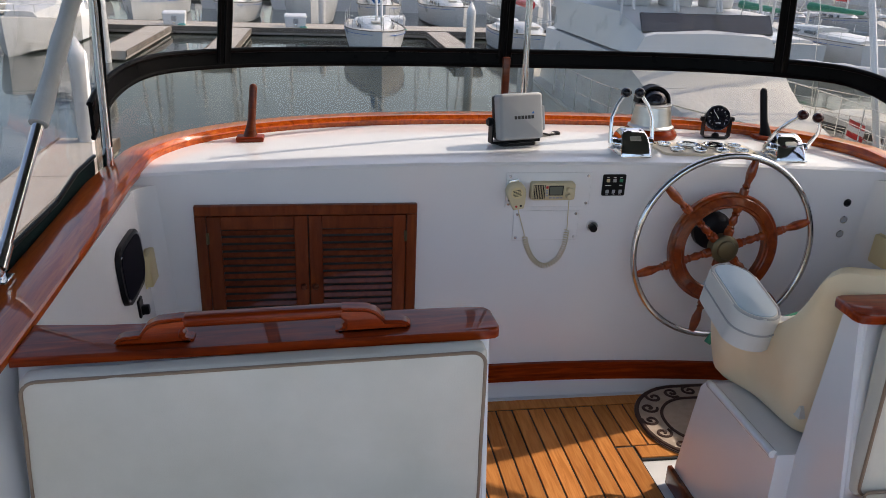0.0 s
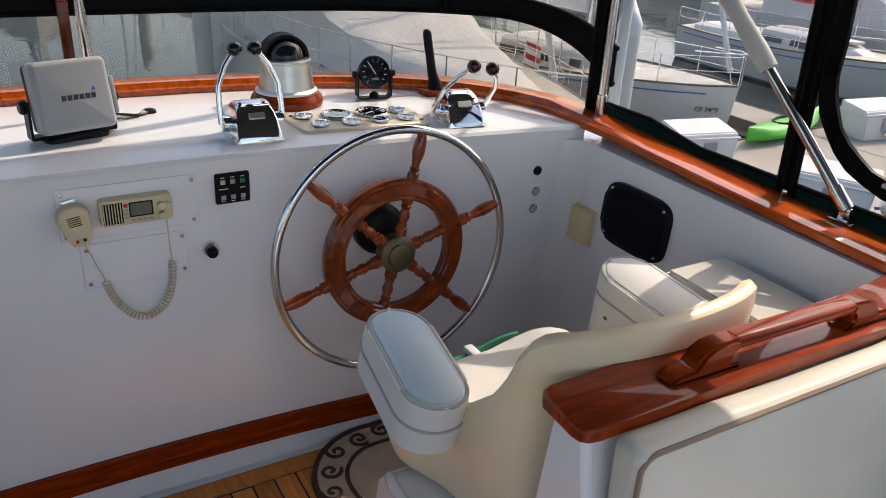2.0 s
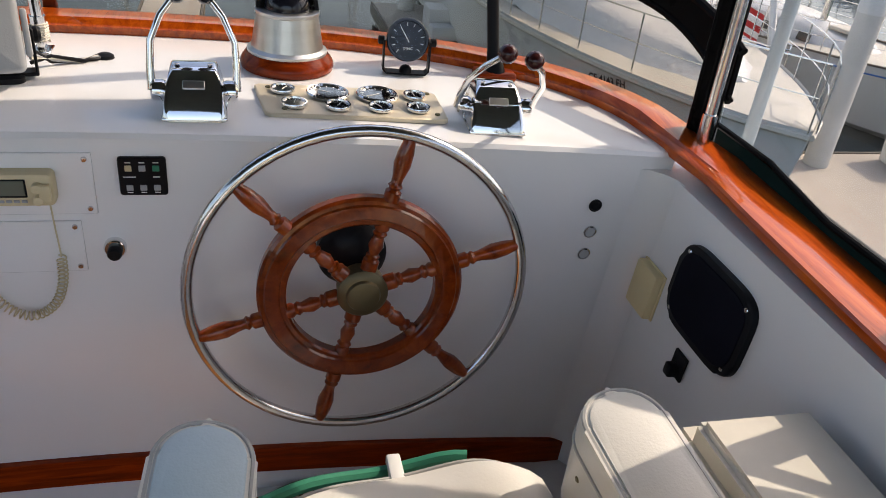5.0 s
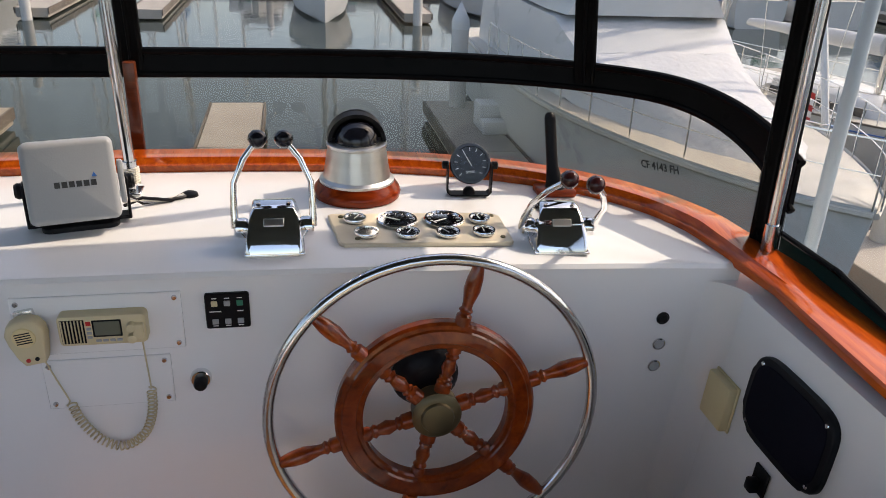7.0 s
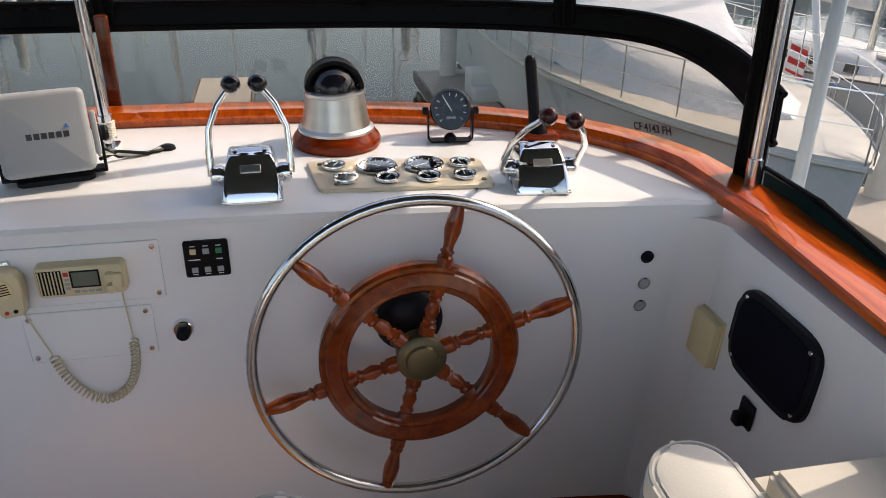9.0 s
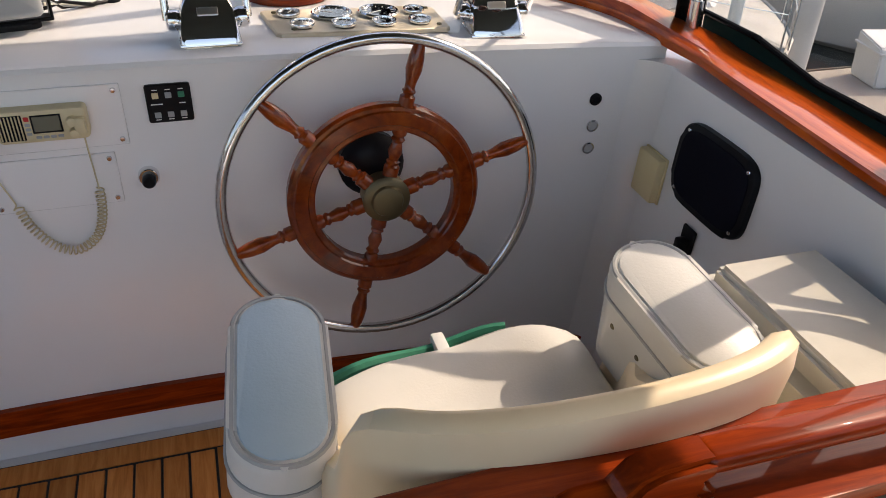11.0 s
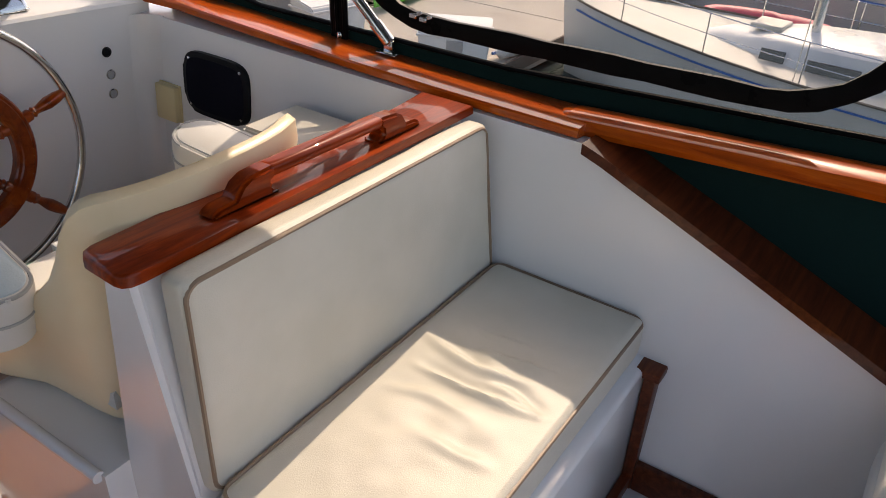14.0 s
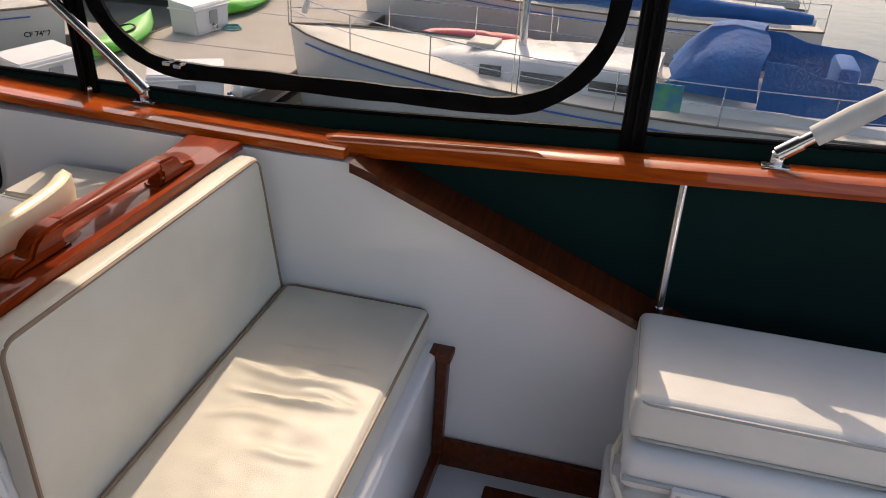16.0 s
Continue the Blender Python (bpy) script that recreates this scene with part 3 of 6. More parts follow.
# side windows: lower canvas band, posts, clear vinyl, the zipped flap
def side_enclosure(s):
    X = lambda z: XC + s * (SIDE - 0.008 - 0.04 * (z - 0.9))
    low = lambda y: rail_z(y) - 0.05 if y > 1.2 else 0.84 + 0.060 * (1.2 - y)
    edge = lambda y: 0.945 if y > 2.4 else (0.915 + 0.03 * max(0, (y - 2.2) / 0.2) if y > 1.35 else 0.895 + 0.058 * (1.7 - y))
    ys = [2.60, 2.4, 2.2, 1.95, 1.7, 1.4, 1.1, 0.8, 0.5, 0.2, -0.3, -0.9, -1.6]
    bm = ribbon([(X(low(y)), y, low(y)) for y in ys], [(X(edge(y)), y, edge(y)) for y in ys], 0.008)
    setting("canvas_band", bm, GREEN, "dark green canvas skirt above the rail")
    setting("canvas_hem", tube([(X(edge(y)) - s * 0.004, y, edge(y)) for y in ys], 0.007, 8), CANVAS)
    w = setting("window_starboard" if s > 0 else "window_port", ribbon([(X(edge(y)), y, edge(y)) for y in ys], [(X(EAVE), y, EAVE) for y in ys], 0.002), VINYL_CLEAR, "clear vinyl side windows of the enclosure")
    w.visible_shadow = False
    for y in (1.91, 0.49, -0.9) if s > 0 else (0.49, -0.9):
        strip((X(0.9) - s * 0.006, y, low(y)), (X(EAVE) - s * 0.006, y, EAVE), 0.04, (s, 0, 0))
    if s < 0:
        return
    # zipped opening: a U of black canvas
    u = []
    y0, y1, zb = 1.86, 0.56, 0.99
    for k in range(9):
        u.append((y0, 1.76 - k * (1.76 - 1.22) / 8))
    for k in range(1, 9):
        a = radians(90 * k / 8)
        u.append((y0 - 0.24 * (1 - math.cos(a)), 1.22 - 0.22 * math.sin(a)))
    for k in range(1, 10):
        f = k / 10
        u.append((y0 - 0.24 + (y1 + 0.26 - y0 + 0.24) * f, 1.0 + 0.012 * f))
    for k in range(0, 9):
        a = radians(90 * k / 8)
        u.append((y1 + 0.26 - 0.26 * math.sin(a), 1.012 + 0.26 * (1 - math.cos(a))))
    for k in range(1, 6):
        u.append((y1, 1.272 + k * 0.098))
    line = [Vector((X(z) - s * 0.008, y, z)) for y, z in [(y, z - 0.024) for y, z in u]]
    bm = bmesh.new()
    cols = []
    for i, p in enumerate(line):
        d = (line[min(i + 1, len(line) - 1)] - line[max(i - 1, 0)]).normalized()
        n = d.cross(Vector((s, 0, 0))).normalized() * (0.021 + 0.0018 * math.sin(i * 2.1))
        o = Vector((s * 0.006, 0, 0))
        cols.append([bm.verts.new(q) for q in (p - n - o, p - o * 1.6, p + n - o, p + n + o, p - n + o)])
    for a, b in zip(cols, cols[1:]):
        for k in range(5):
            bm.faces.new((a[k], a[(k + 1) % 5], b[(k + 1) % 5], b[k]))
    flap = setting("zip_flap", bm, CANVAS, "black zipped canvas edge of the window flap")
    for dy, dz in ((0.0, 0.0), (-0.03, -0.004)):
        p = Vector((X(0.99) - s * 0.018, 1.66 + dy, 0.992 + dz))
        pull = part("zip_slider", box(-0.006, 0.006, -0.011, 0.011, -0.006, 0.006, 0.002, 1, m=Matrix.Translation(p)), STEEL, flap, "small steel zip slider")
        part("zip_tab", box(-0.0015, 0.0015, -0.026, -0.008, -0.0045, 0.0045, 0.001, 1, m=Matrix.Translation(p) @ pose(0, 0, 0, -25, 0, 0)), STEEL, pull)
    skirt = thing("canvas_fastener", "small steel turn fastener holding the canvas skirt", "fastener", (X(0.89), 1.905, 0.888), "skirt fasteners")
    part("stud", lathe([(0.009, 0), (0.009, 0.004), (0.005, 0.006), (0, 0.007)], 14, at((X(0.885) - s * 0.014, 1.905, 0.893), (0, 1, 0), (-s, 0, 0))), STEEL, skirt)
    part("turn_bar", box(-0.0035, 0.0035, -0.010, 0.010, 0.006, 0.011, 0.002, 1, m=at((X(0.885) - s * 0.014, 1.905, 0.893), (0, 1, 0), (-s, 0, 0))), STEEL, skirt)


for s in (1, -1):
    side_enclosure(s)

# canvas top over the enclosure
bm = bmesh.new()
rows_ = []
for y in [2.95, 2.5, 2.0, 1.5, 1.0, 0.6, 0.15]:
    rows_.append([bm.verts.new((XC + 1.49 * k / 8, y, roof_z(XC + 1.49 * k / 8))) for k in range(-8, 9)])
for a, b in zip(rows_, rows_[1:]):
    for k in range(16):
        bm.faces.new((a[k], a[k + 1], b[k + 1], b[k]))
ext = bmesh.ops.extrude_face_region(bm, geom=bm.faces[:])
bmesh.ops.translate(bm, vec=(0, 0, 0.012), verts=[g for g in ext["geom"] if isinstance(g, bmesh.types.BMVert)])
setting("ceiling", bm, ROOF, "dark canvas top of the enclosure")

# ---- seats ----
def handrail(name, x0, x1, y, z, at_cap):
    """A shaped teak grab handle lying along x, with stepped ends and a slot under the bar."""
    h = thing(name, "glossy varnished teak grab handle with stepped ends", "handrail", ((x0 + x1) / 2, y, z), "handrails on the seat backs")
    L = x1 - x0
    stand = pose(0, 0, 0, 90, 0, 0)
    for s, xa in ((1, x0), (-1, x1)):
        poly = [(0, 0), (0, 0.006), (0.006, 0.013), (0.018, 0.018), (0.050, 0.020), (0.055, 0.027), (0.066, 0.040), (0.085, 0.049), (0.125, 0.052), (0.142, 0.052), (0.142, 0.032), (0.132, 0.026), (0.130, 0.016), (0.138, 0.008), (0.150, 0.005), (0.150, 0)]
        poly = [(xa + s * a, b) for a, b in poly]
        b1 = prism(poly if s > 0 else poly[::-1], -0.019, 0.019, Matrix.Translation((0, y, z)) @ stand)
        bmesh.ops.bevel(b1, geom=[e for e in b1.edges if e.calc_face_angle(0) > 0.9], offset=0.006, segments=2, affect="EDGES")
        part("foot", b1, TEAK_X, h)
    b1 = box(x0 + 0.130, x1 - 0.130, y - 0.018, y + 0.018, z + 0.030, z + 0.053, 0.009, 3)
    part("bar", b1, TEAK_X, h)
    return h


def seat(s):
    """The bench with its back: s 1 starboard, -1 port."""
    inn, outb = XC + s * 0.415, XC + s * 1.335
    lo, hi = min(inn, outb), max(inn, outb)
    side = "starboard" if s > 0 else "port"
    zc = lambda x: 0.899 - 0.048 * max(0.0, abs(x - XC) - 0.4)
    skew = lambda x: 0.042 * max(0.0, abs(x - XC) - 0.4)
    # partition behind the back cushion
    b1 = bmesh.new()
    prof = [(1.31, 0.0), (1.32, 0.45), (1.388, 0.892), (1.462, 0.892), (1.50, 0.45), (1.52, 0.0)]
    ends = []
    for x in (lo, hi):
        ends.append([b1.verts.new((x, y + skew(x) * (z > 0.8), z - (0.899 - zc(x)) * (z > 0.8))) for y, z in prof])
    n = len(prof)
    for k in range(n):
        b1.faces.new((ends[0][k], ends[0][(k + 1) % n], ends[1][(k + 1) % n], ends[1][k]))
    b1.faces.new(ends[0])
    b1.faces.new(ends[1])
    bmesh.ops.bevel(b1, geom=b1.edges[:], offset=0.012, segments=3, affect="EDGES")
    setting("seat_partition", b1, GELCOAT, "white gelcoat partition behind the bench seat")
    # teak cap
    fin = inn - s * (0.030 if s > 0 else 0.016)
    outl = [(outb, 1.358), (fin + s * 0.03, 1.358), (fin + s * 0.012, 1.361), (fin + s * 0.003, 1.369), (fin, 1.382), (fin + s * 0.004, 1.452), (fin + s * 0.014, 1.467), (fin + s * 0.03, 1.473)]
    outl += [(fin + (outb - fin) * k / 6, 1.473 + (0.03 if k == 6 else 0.0)) for k in range(1, 7)]
    outl = outl[:1] + [(outb + (fin + s * 0.03 - outb) * k / 6, 1.358) for k in range(1, 6)] + outl[1:]
    b1 = prism(outl if s < 0 else outl[::-1], -0.010, 0.010, None, 0.0065, 3)
    bend(b1, lambda v: (v.x, v.y + skew(v.x), v.z + zc(v.x)))
    tagged(finish("seat_back_cap", b1, TEAK_X), "wide glossy varnished teak capping board", "trim", kind="structure")
    mid = XC + s * 0.862
    hr = handrail("handrail", mid - 0.287, mid + 0.287, 1.422, zc(mid) + 0.008, True)
    hr.matrix_basis = hr.matrix_basis @ pose(0, 0, 0, 0, s * 2.6, s * 1.5)
    # bench base
    b1 = box(lo, hi - 0.0, 0.875, 1.31, -0.01, 0.40, 0.012, 3)
    setting("bench_base", b1, GELCOAT, "white gelcoat bench base")
    setting("trim", box(min(outb - s * 0.065, outb - s * 0.02), max(outb - s * 0.065, outb - s * 0.02), 0.845, 0.873, 0.0, 0.39, 0.005), TEAK_DARK, "dark teak corner post")
    setting("trim", box(min(outb - s * 0.07, outb), max(outb - s * 0.07, outb), 0.835, 0.895, 0.378, 0.401, 0.005), TEAK_DARK, "dark teak corner block")
    setting("baseboard", box(lo, hi, 0.85, 0.873, -0.008, 0.075, 0.004), TEAK_DARK, "dark teak baseboard")
    # cushions
    bc = thing("back_cushion", "cream vinyl back cushion with tan piping, against the seat partition", "cushion", (mid, 1.3, 0.5), "bench cushions")
    a, b = (inn + s * 0.02, outb - s * 0.03)
    a, b = min(a, b), max(a, b)
    b1 = cushion(a, b, 1.297, 1.352, 0.475, 0.898, 0.02, 0.0, n=10)
    lift = lambda v: (v.x, v.y + (0.006 + 0.9 * skew(v.x)) * (v.z - 0.48) / 0.4 + 0.006 * noise.noise(v * 7), v.z - 0.052 * max(0.0, abs(v.x - XC) - 0.4) * (v.z - 0.47) / 0.39)
    part("cover", bend(b1, lift), CREAM, bc)
    ring = [Vector((((a + b) / 2) + x, 1.2998, 0.6865 + z)) for x, z in rounded(b - a - 0.010, 0.410, 0.028)]
    b1 = tube(ring, 0.0042, 6, closed=True)
    part("piping", bend(b1, lift), PIPING, bc, "tan corded piping")
    sc = thing("seat_cushion", "creased cream vinyl seat cushion on the bench base", "cushion", (mid, 1.1, 0.402), "bench cushions")
    b1 = cushion(a - 0.01, b + 0.006, 0.902, 1.290, 0.402, 0.506, 0.026, 0.008, 0.0115, n=80)
    part("cover", b1, CREAM, sc)
    ring = [Vector((((a + b) / 2) + x, 1.096 + y, 0.498 + 0.003 * math.sin(x * 31 + y * 9))) for x, y in rounded(b - a + 0.010, 0.382, 0.03, 6)]
    part("piping", tube(ring, 0.0042, 6, closed=True), PIPING, sc, "tan corded piping")


for s in (1, -1):
    seat(s)
for s in (1, -1):
    x = XC + s * 1.29
    setting("baseboard", box(min(x, x - s * 0.018), max(x, x - s * 0.018), -0.9, 0.845, 0.036, 0.125, 0.004), TEAK_DARK, "dark teak baseboard along the wall")
    setting("side_deck", box(min(XC + s * 0.36, XC + s * 1.32), max(XC + s * 0.36, XC + s * 1.32), -1.66, 0.874, -0.011, 0.038, 0.006), NONSKID, "raised pale grey non-skid side deck")
setting("floor_hatch_trim", box(1.45, 1.965, 0.20, 0.715, 0.030, 0.048, 0.004), TEAK_DARK, "dark teak frame set in the deck")
setting("floor_hatch", box(1.50, 1.915, 0.25, 0.665, 0.034, 0.052, 0.003), TEAK_DARK, "teak deck panel")

# ---- helm chair ----
def helm_chair():
    base = thing("helm_pedestal", "white gelcoat helm chair pedestal box with a teak toe strip", "pedestal", (1.42, 1.75, 0))
    b1 = bmesh.new()
    pr = [(1.50, -0.01), (1.50, 0.455), (1.84, 0.455), (1.885, 0.44), (1.91, 0.41), (1.98, 0.08), (1.98, -0.01)]
    ends = [[b1.verts.new((x, y, z)) for y, z in pr] for x in (1.105, 1.735)]
    n = len(pr)
    for k in range(n):
        b1.faces.new((ends[0][k], ends[0][(k + 1) % n], ends[1][(k + 1) % n], ends[1][k]))
    b1.faces.new(ends[0])
    b1.faces.new(ends[1])
    bmesh.ops.bevel(b1, geom=[e for e in b1.edges if e.calc_face_angle(0) > 0.3], offset=0.014, segments=3, affect="EDGES")
    part("body", b1, GELCOAT, base)
    part("rim", tube([(1.10, 1.51, 0.452), (1.10, 1.83, 0.452), (1.115, 1.88, 0.435), (1.14, 1.905, 0.41), (1.70, 1.905, 0.41)], 0.012, 10), GELCOAT, base)
    part("toe_strip", box(1.088, 1.104, 1.30, 2.0, -0.008, 0.06, 0.003), TEAK_DARK, base, "dark teak toe strip")
    ch = thing("helm_chair", "cream moulded helm chair with padded white vinyl arms and seat", "chair", (1.42, 1.74, 0.456))
    # wrapped shell: a U of moulded plastic, low at the arms and high at the back
    cx, cy = 1.415, 1.78
    path = []
    for k in range(33):
        f = k / 32 * 2 - 1
        a = f * 1.0
        if abs(f) < 0.55:
            g = f / 0.55
            x, y = cx - 0.01 + 0.225 * math.sin(g * math.pi / 2), cy - 0.02 - 0.235 * max(0.0, math.cos(g * math.pi / 2)) ** 0.22
        else:
            g = (abs(f) - 0.55) / 0.45
            x, y = cx + math.copysign(0.225 + 0.053 * min(1, g * 1.6), f) - 0.01 * (1 - g), cy - 0.02 + 0.175 * g
        g = min(1, abs(f) / 0.62)
        top = 0.70 + 0.265 * (1 - g ** 3.2) if abs(f) < 0.62 else 0.66 + 0.03 * (abs(f) - 0.62) / 0.38
        if abs(f) < 0.62:
            top = 0.66 + 0.30 * (0.5 + 0.5 * math.cos(math.pi * min(1, max(0, (g - 0.62) / 0.34))))
        path.append((x, y, top))
    b1 = bmesh.new()
    cols = []
    for i, (x, y, top) in enumerate(path):
        d = Vector(path[min(i + 1, 32)]) - Vector(path[max(i - 1, 0)])
        n = Vector((d.y, -d.x, 0)).normalized()
        back = max(0.0, (top - 0.70) / 0.265)
        col = []
        for o, zs in ((1, (0.458, 0.52, 0.60, 0.68, 0.78, 0.9, 1.0)), (-1, (1.0, 0.9, 0.78, 0.68, 0.60, 0.52, 0.458))):
            for z in zs:
                zz = 0.458 + (top - 0.458) * (z - 0.458) / 0.542
                belly = 0.035 * math.sin(math.pi * min(1, (zz - 0.458) / 0.3)) - 0.085 * back * (zz - 0.6) * (zz > 0.6) / 0.37 * -1
                taper = -0.03 * (1 - (zz - 0.458) / 0.25) if zz < 0.7 else 0
                off = o * 0.022 + belly * 0.5 + taper
                col.append(b1.verts.new(Vector((x, y, zz)) + n * off))
        cols.append(col)
    for a, b in zip(cols, cols[1:]):
        for k in range(len(a)):
            b1.faces.new((a[k], a[(k + 1) % len(a)], b[(k + 1) % len(a)], b[k]))
    b1.faces.new(cols[0])
    b1.faces.new(cols[-1])
    bmesh.ops.subdivide_edges(b1, edges=[e for e in b1.edges if e.calc_face_angle(0) > 3], cuts=1)
    sh = part("shell", b1, CHAIR_SHELL, ch, "cream moulded shell")
    m = sh.modifiers.new("round", "SUBSURF")
    m.levels = m.render_levels = 1
    # front skirt below the seat
    part("skirt", box(1.18, 1.65, 1.66, 1.95, 0.458, 0.56, 0.03, 3), CHAIR_SHELL, ch)
    # seat pad with a raised front roll
    b1 = bmesh.new()
    nx, ny = 25, 17
    grid = []
    for j in range(ny):
        v = j / (ny - 1)
        row = []
        for i in range(nx):
            u = i / (nx - 1) * 2 - 1
            x = cx + 0.004 + u * 0.236
            y = 1.555 + v * 0.43 + 0.05 * v * math.cos(u * math.pi * 0.5) - 0.0
            z = 0.585 + 0.05 * math.exp(-((u - 0.58) / 0.42) ** 2) * v ** 2 + 0.015 * math.exp(-((u + 0.5) / 0.4) ** 2) * v ** 2
            z -= 0.03 * (max(0, abs(u) - 0.85) / 0.15) ** 2 + 0.05 * (max(0, v - 0.9) / 0.1) ** 2
            z += 0.003 * noise.noise(Vector((x, y, 0)) * 14)
            row.append(b1.verts.new((x, y, z)))
        grid.append(row)
    for j in range(ny - 1):
        for i in range(nx - 1):
            b1.faces.new((grid[j][i], grid[j][i + 1], grid[j + 1][i + 1], grid[j + 1][i]))
    ex = bmesh.ops.extrude_edge_only(b1, edges=[e for e in b1.edges if e.is_boundary])
    for g in ex["geom"]:
        if isinstance(g, bmesh.types.BMVert):
            g.co.z = 0.52
    rim = [g.co.copy() for g in grid[-1]]
    part("seat_pad", b1, WHITE_VINYL, ch, "white vinyl seat pad")
    part("seat_piping", tube([p + Vector((0, 0.003, 0.006)) for p in rim], 0.004, 6), WHITE_PIPING, ch)
    part("green_edge", tube([p + Vector((-0.02, 0.034, -0.012)) for p in rim[:20]], 0.011, 8), GREEN_TRIM, ch, "green cloth edge under the pad")
    k = rim[12]
    part("tab", box(k.x - 0.012, k.x + 0.012, k.y - 0.02, k.y + 0.052, k.z - 0.008, k.z + 0.012, 0.004, 2), WHITE_PAINT, ch, "white strap tab with a snap")
    # padded arms
    for s, xa in ((-1, 1.116), (1, 1.716)):
        m0 = Matrix.Translation((xa, 1.815, 0.702)) @ pose(0, 0, 0, 8, s * -6, s * 5)
        b1 = prism(rounded(0.132, 0.290, 0.064, 8), -0.03 if s < 0 else -0.12, 0.072, m0, 0.016, 4)
        bmesh.ops.recalc_face_normals(b1, faces=b1.faces[:])
        arm_mesh = part("arm_pad", b1, WHITE_VINYL, ch, "white padded vinyl armrest")
        part("piping", tube([m0 @ Vector((x, y, 0.069)) for x, y in rounded(0.120, 0.278, 0.058, 8)], 0.004, 6, closed=True), WHITE_PIPING, arm_mesh)
        # port panel carries painted blue skylight, starboard stays white
        part("top_panel", prism(rounded(0.107, 0.264, 0.0515, 8), 0.066, 0.0745, m0, 0.003, 2), ARM_TOP_SKYLIT if s < 0 else WHITE_VINYL, arm_mesh, "vinyl top panel with blue skylight put into its colour" if s < 0 else "white vinyl top panel")
        part("seam", tube([m0 @ Vector((x, y, 0.02)) for x, y in rounded(0.133, 0.291, 0.064, 8)], 0.003, 6, closed=True), WHITE_PIPING, arm_mesh)
        for yy in (0.07, 0.0, -0.08):
            b2 = lathe([(0, 0.004), (0.004, 0.004), (0.007, 0.001), (0.007, 0)], 12, m0 @ at((-s * 0.0635, yy, -0.025), (0, 1, 0), (-s, 0, 0)))
            part("snap", b2, BRASS, arm_mesh, "metal snap")
    return ch


helm_chair()

# ---- moulded locker beside the chair ----
def locker():
    t = thing("storage_locker", "cream moulded locker with a raised lid panel, against the wall", "locker", (1.93, 1.72, 0))
    b1 = box(1.812, 2.05, 1.50, 1.94, -0.01, 0.735)
    bmesh.ops.bevel(b1, geom=[e for e in b1.edges if max(v.co.z for v in e.verts) > 0.7 or abs(e.verts[0].co.z - e.verts[1].co.z) > 0.1], offset=0.03, segments=4, affect="EDGES")
    part("body", b1, FIBRE, t)
    b1 = box(1.838, 2.04, 1.515, 1.915, 0.733, 0.75)
    bmesh.ops.bevel(b1, geom=[e for e in b1.edges if min(v.co.z for v in e.verts) > 0.74 or abs(e.verts[0].co.z - e.verts[1].co.z) > 0.01], offset=0.012, segments=3, affect="EDGES")
    part("lid", b1, FIBRE, t)
    return t


locker()
bag = thing("navy_bag", "navy fabric bag with white numbers, wedged beside the locker", "bag", (1.77, 1.66, 0))
b1 = cushion(1.742, 1.802, 1.53, 1.78, 0.0, 0.60, 0.02, 0.0, n=6)
part("cloth", bend(b1, lambda v: (v.x + 0.004 * noise.noise(v * 13), v.y, v.z)), NAVY, bag)
writing("5012", 0.05, at((1.772, 1.64, 0.603), (0.5, -1, 0), (0, 0, 1)), INK_WHITE, "numbers", bag)

# ---- cooler with a cushion at the stern ----
def cooler():
    t = thing("cooler", "white plastic cooler chest with latches and rope handles", "cooler", (1.95, 0.05, 0))
    b1 = box(1.70, 2.00, -0.42, 0.40, 0.038, 0.39, 0.03, 4)
    part("body", b1, WHITE_PAINT, t)
    lid = part("lid", box(1.685, 2.005, -0.43, 0.412, 0.395, 0.50, 0.028, 4), WHITE_PAINT, t)
    part("lid_groove", tube([(1.683, 0.405, 0.435), (1.683, -0.42, 0.435)], 0.006, 8), GREY, lid)
    for y in (0.26, -0.2):
        la = part("latch", box(1.668, 1.688, y - 0.05, y + 0.05, 0.36, 0.44, 0.006, 2), WHITE_PAINT, t)
        part("screw", lathe([(0, 0.004), (0.006, 0.003), (0.006, 0)], 10, at((1.668, y + 0.034, 0.425), (0, 1, 0), (-1, 0, 0))), STEEL, la)
        part("screw", lathe([(0, 0.004), (0.006, 0.003), (0.006, 0)], 10, at((1.668, y - 0.034, 0.425), (0, 1, 0), (-1, 0, 0))), STEEL, la)
    part("strap", tube([(1.80, 0.405, 0.46), (1.74, 0.425, 0.45), (1.70, 0.42, 0.41), (1.685, 0.40, 0.375), (1.682, 0.33, 0.355), (1.682, 0.2, 0.35)], 0.008, 8), CREAM, t, "cream webbing strap")
    part("end_handle", box(1.76, 1.9, 0.40, 0.435, 0.25, 0.33, 0.008, 2), WHITE_PAINT, t)
    for z in (0.42, 0.2):
        part("hinge", box(1.70, 1.735, 0.405, 0.425, z - 0.03, z + 0.03, 0.004, 2), GREY, t)
    c = thing("cooler_cushion", "cream vinyl cushion with piping, lying on the cooler", "cushion", (1.95, 0.0, 0.502))
    b1 = cushion(1.715, 2.045, -0.46, 0.41, 0.504, 0.612, 0.026, 0.006, 0.0012, n=20)
    part("cover", b1, WHITE_VINYL, c)
    for z, g in ((0.600, 0.004), (0.512, 0.004)):
        part("piping", tube([Vector((1.88 + x, -0.0275 + y, z)) for x, y in rounded(0.328, 0.862, 0.03, 6)], 0.0042, 6, closed=True), WHITE_PIPING, c)


cooler()

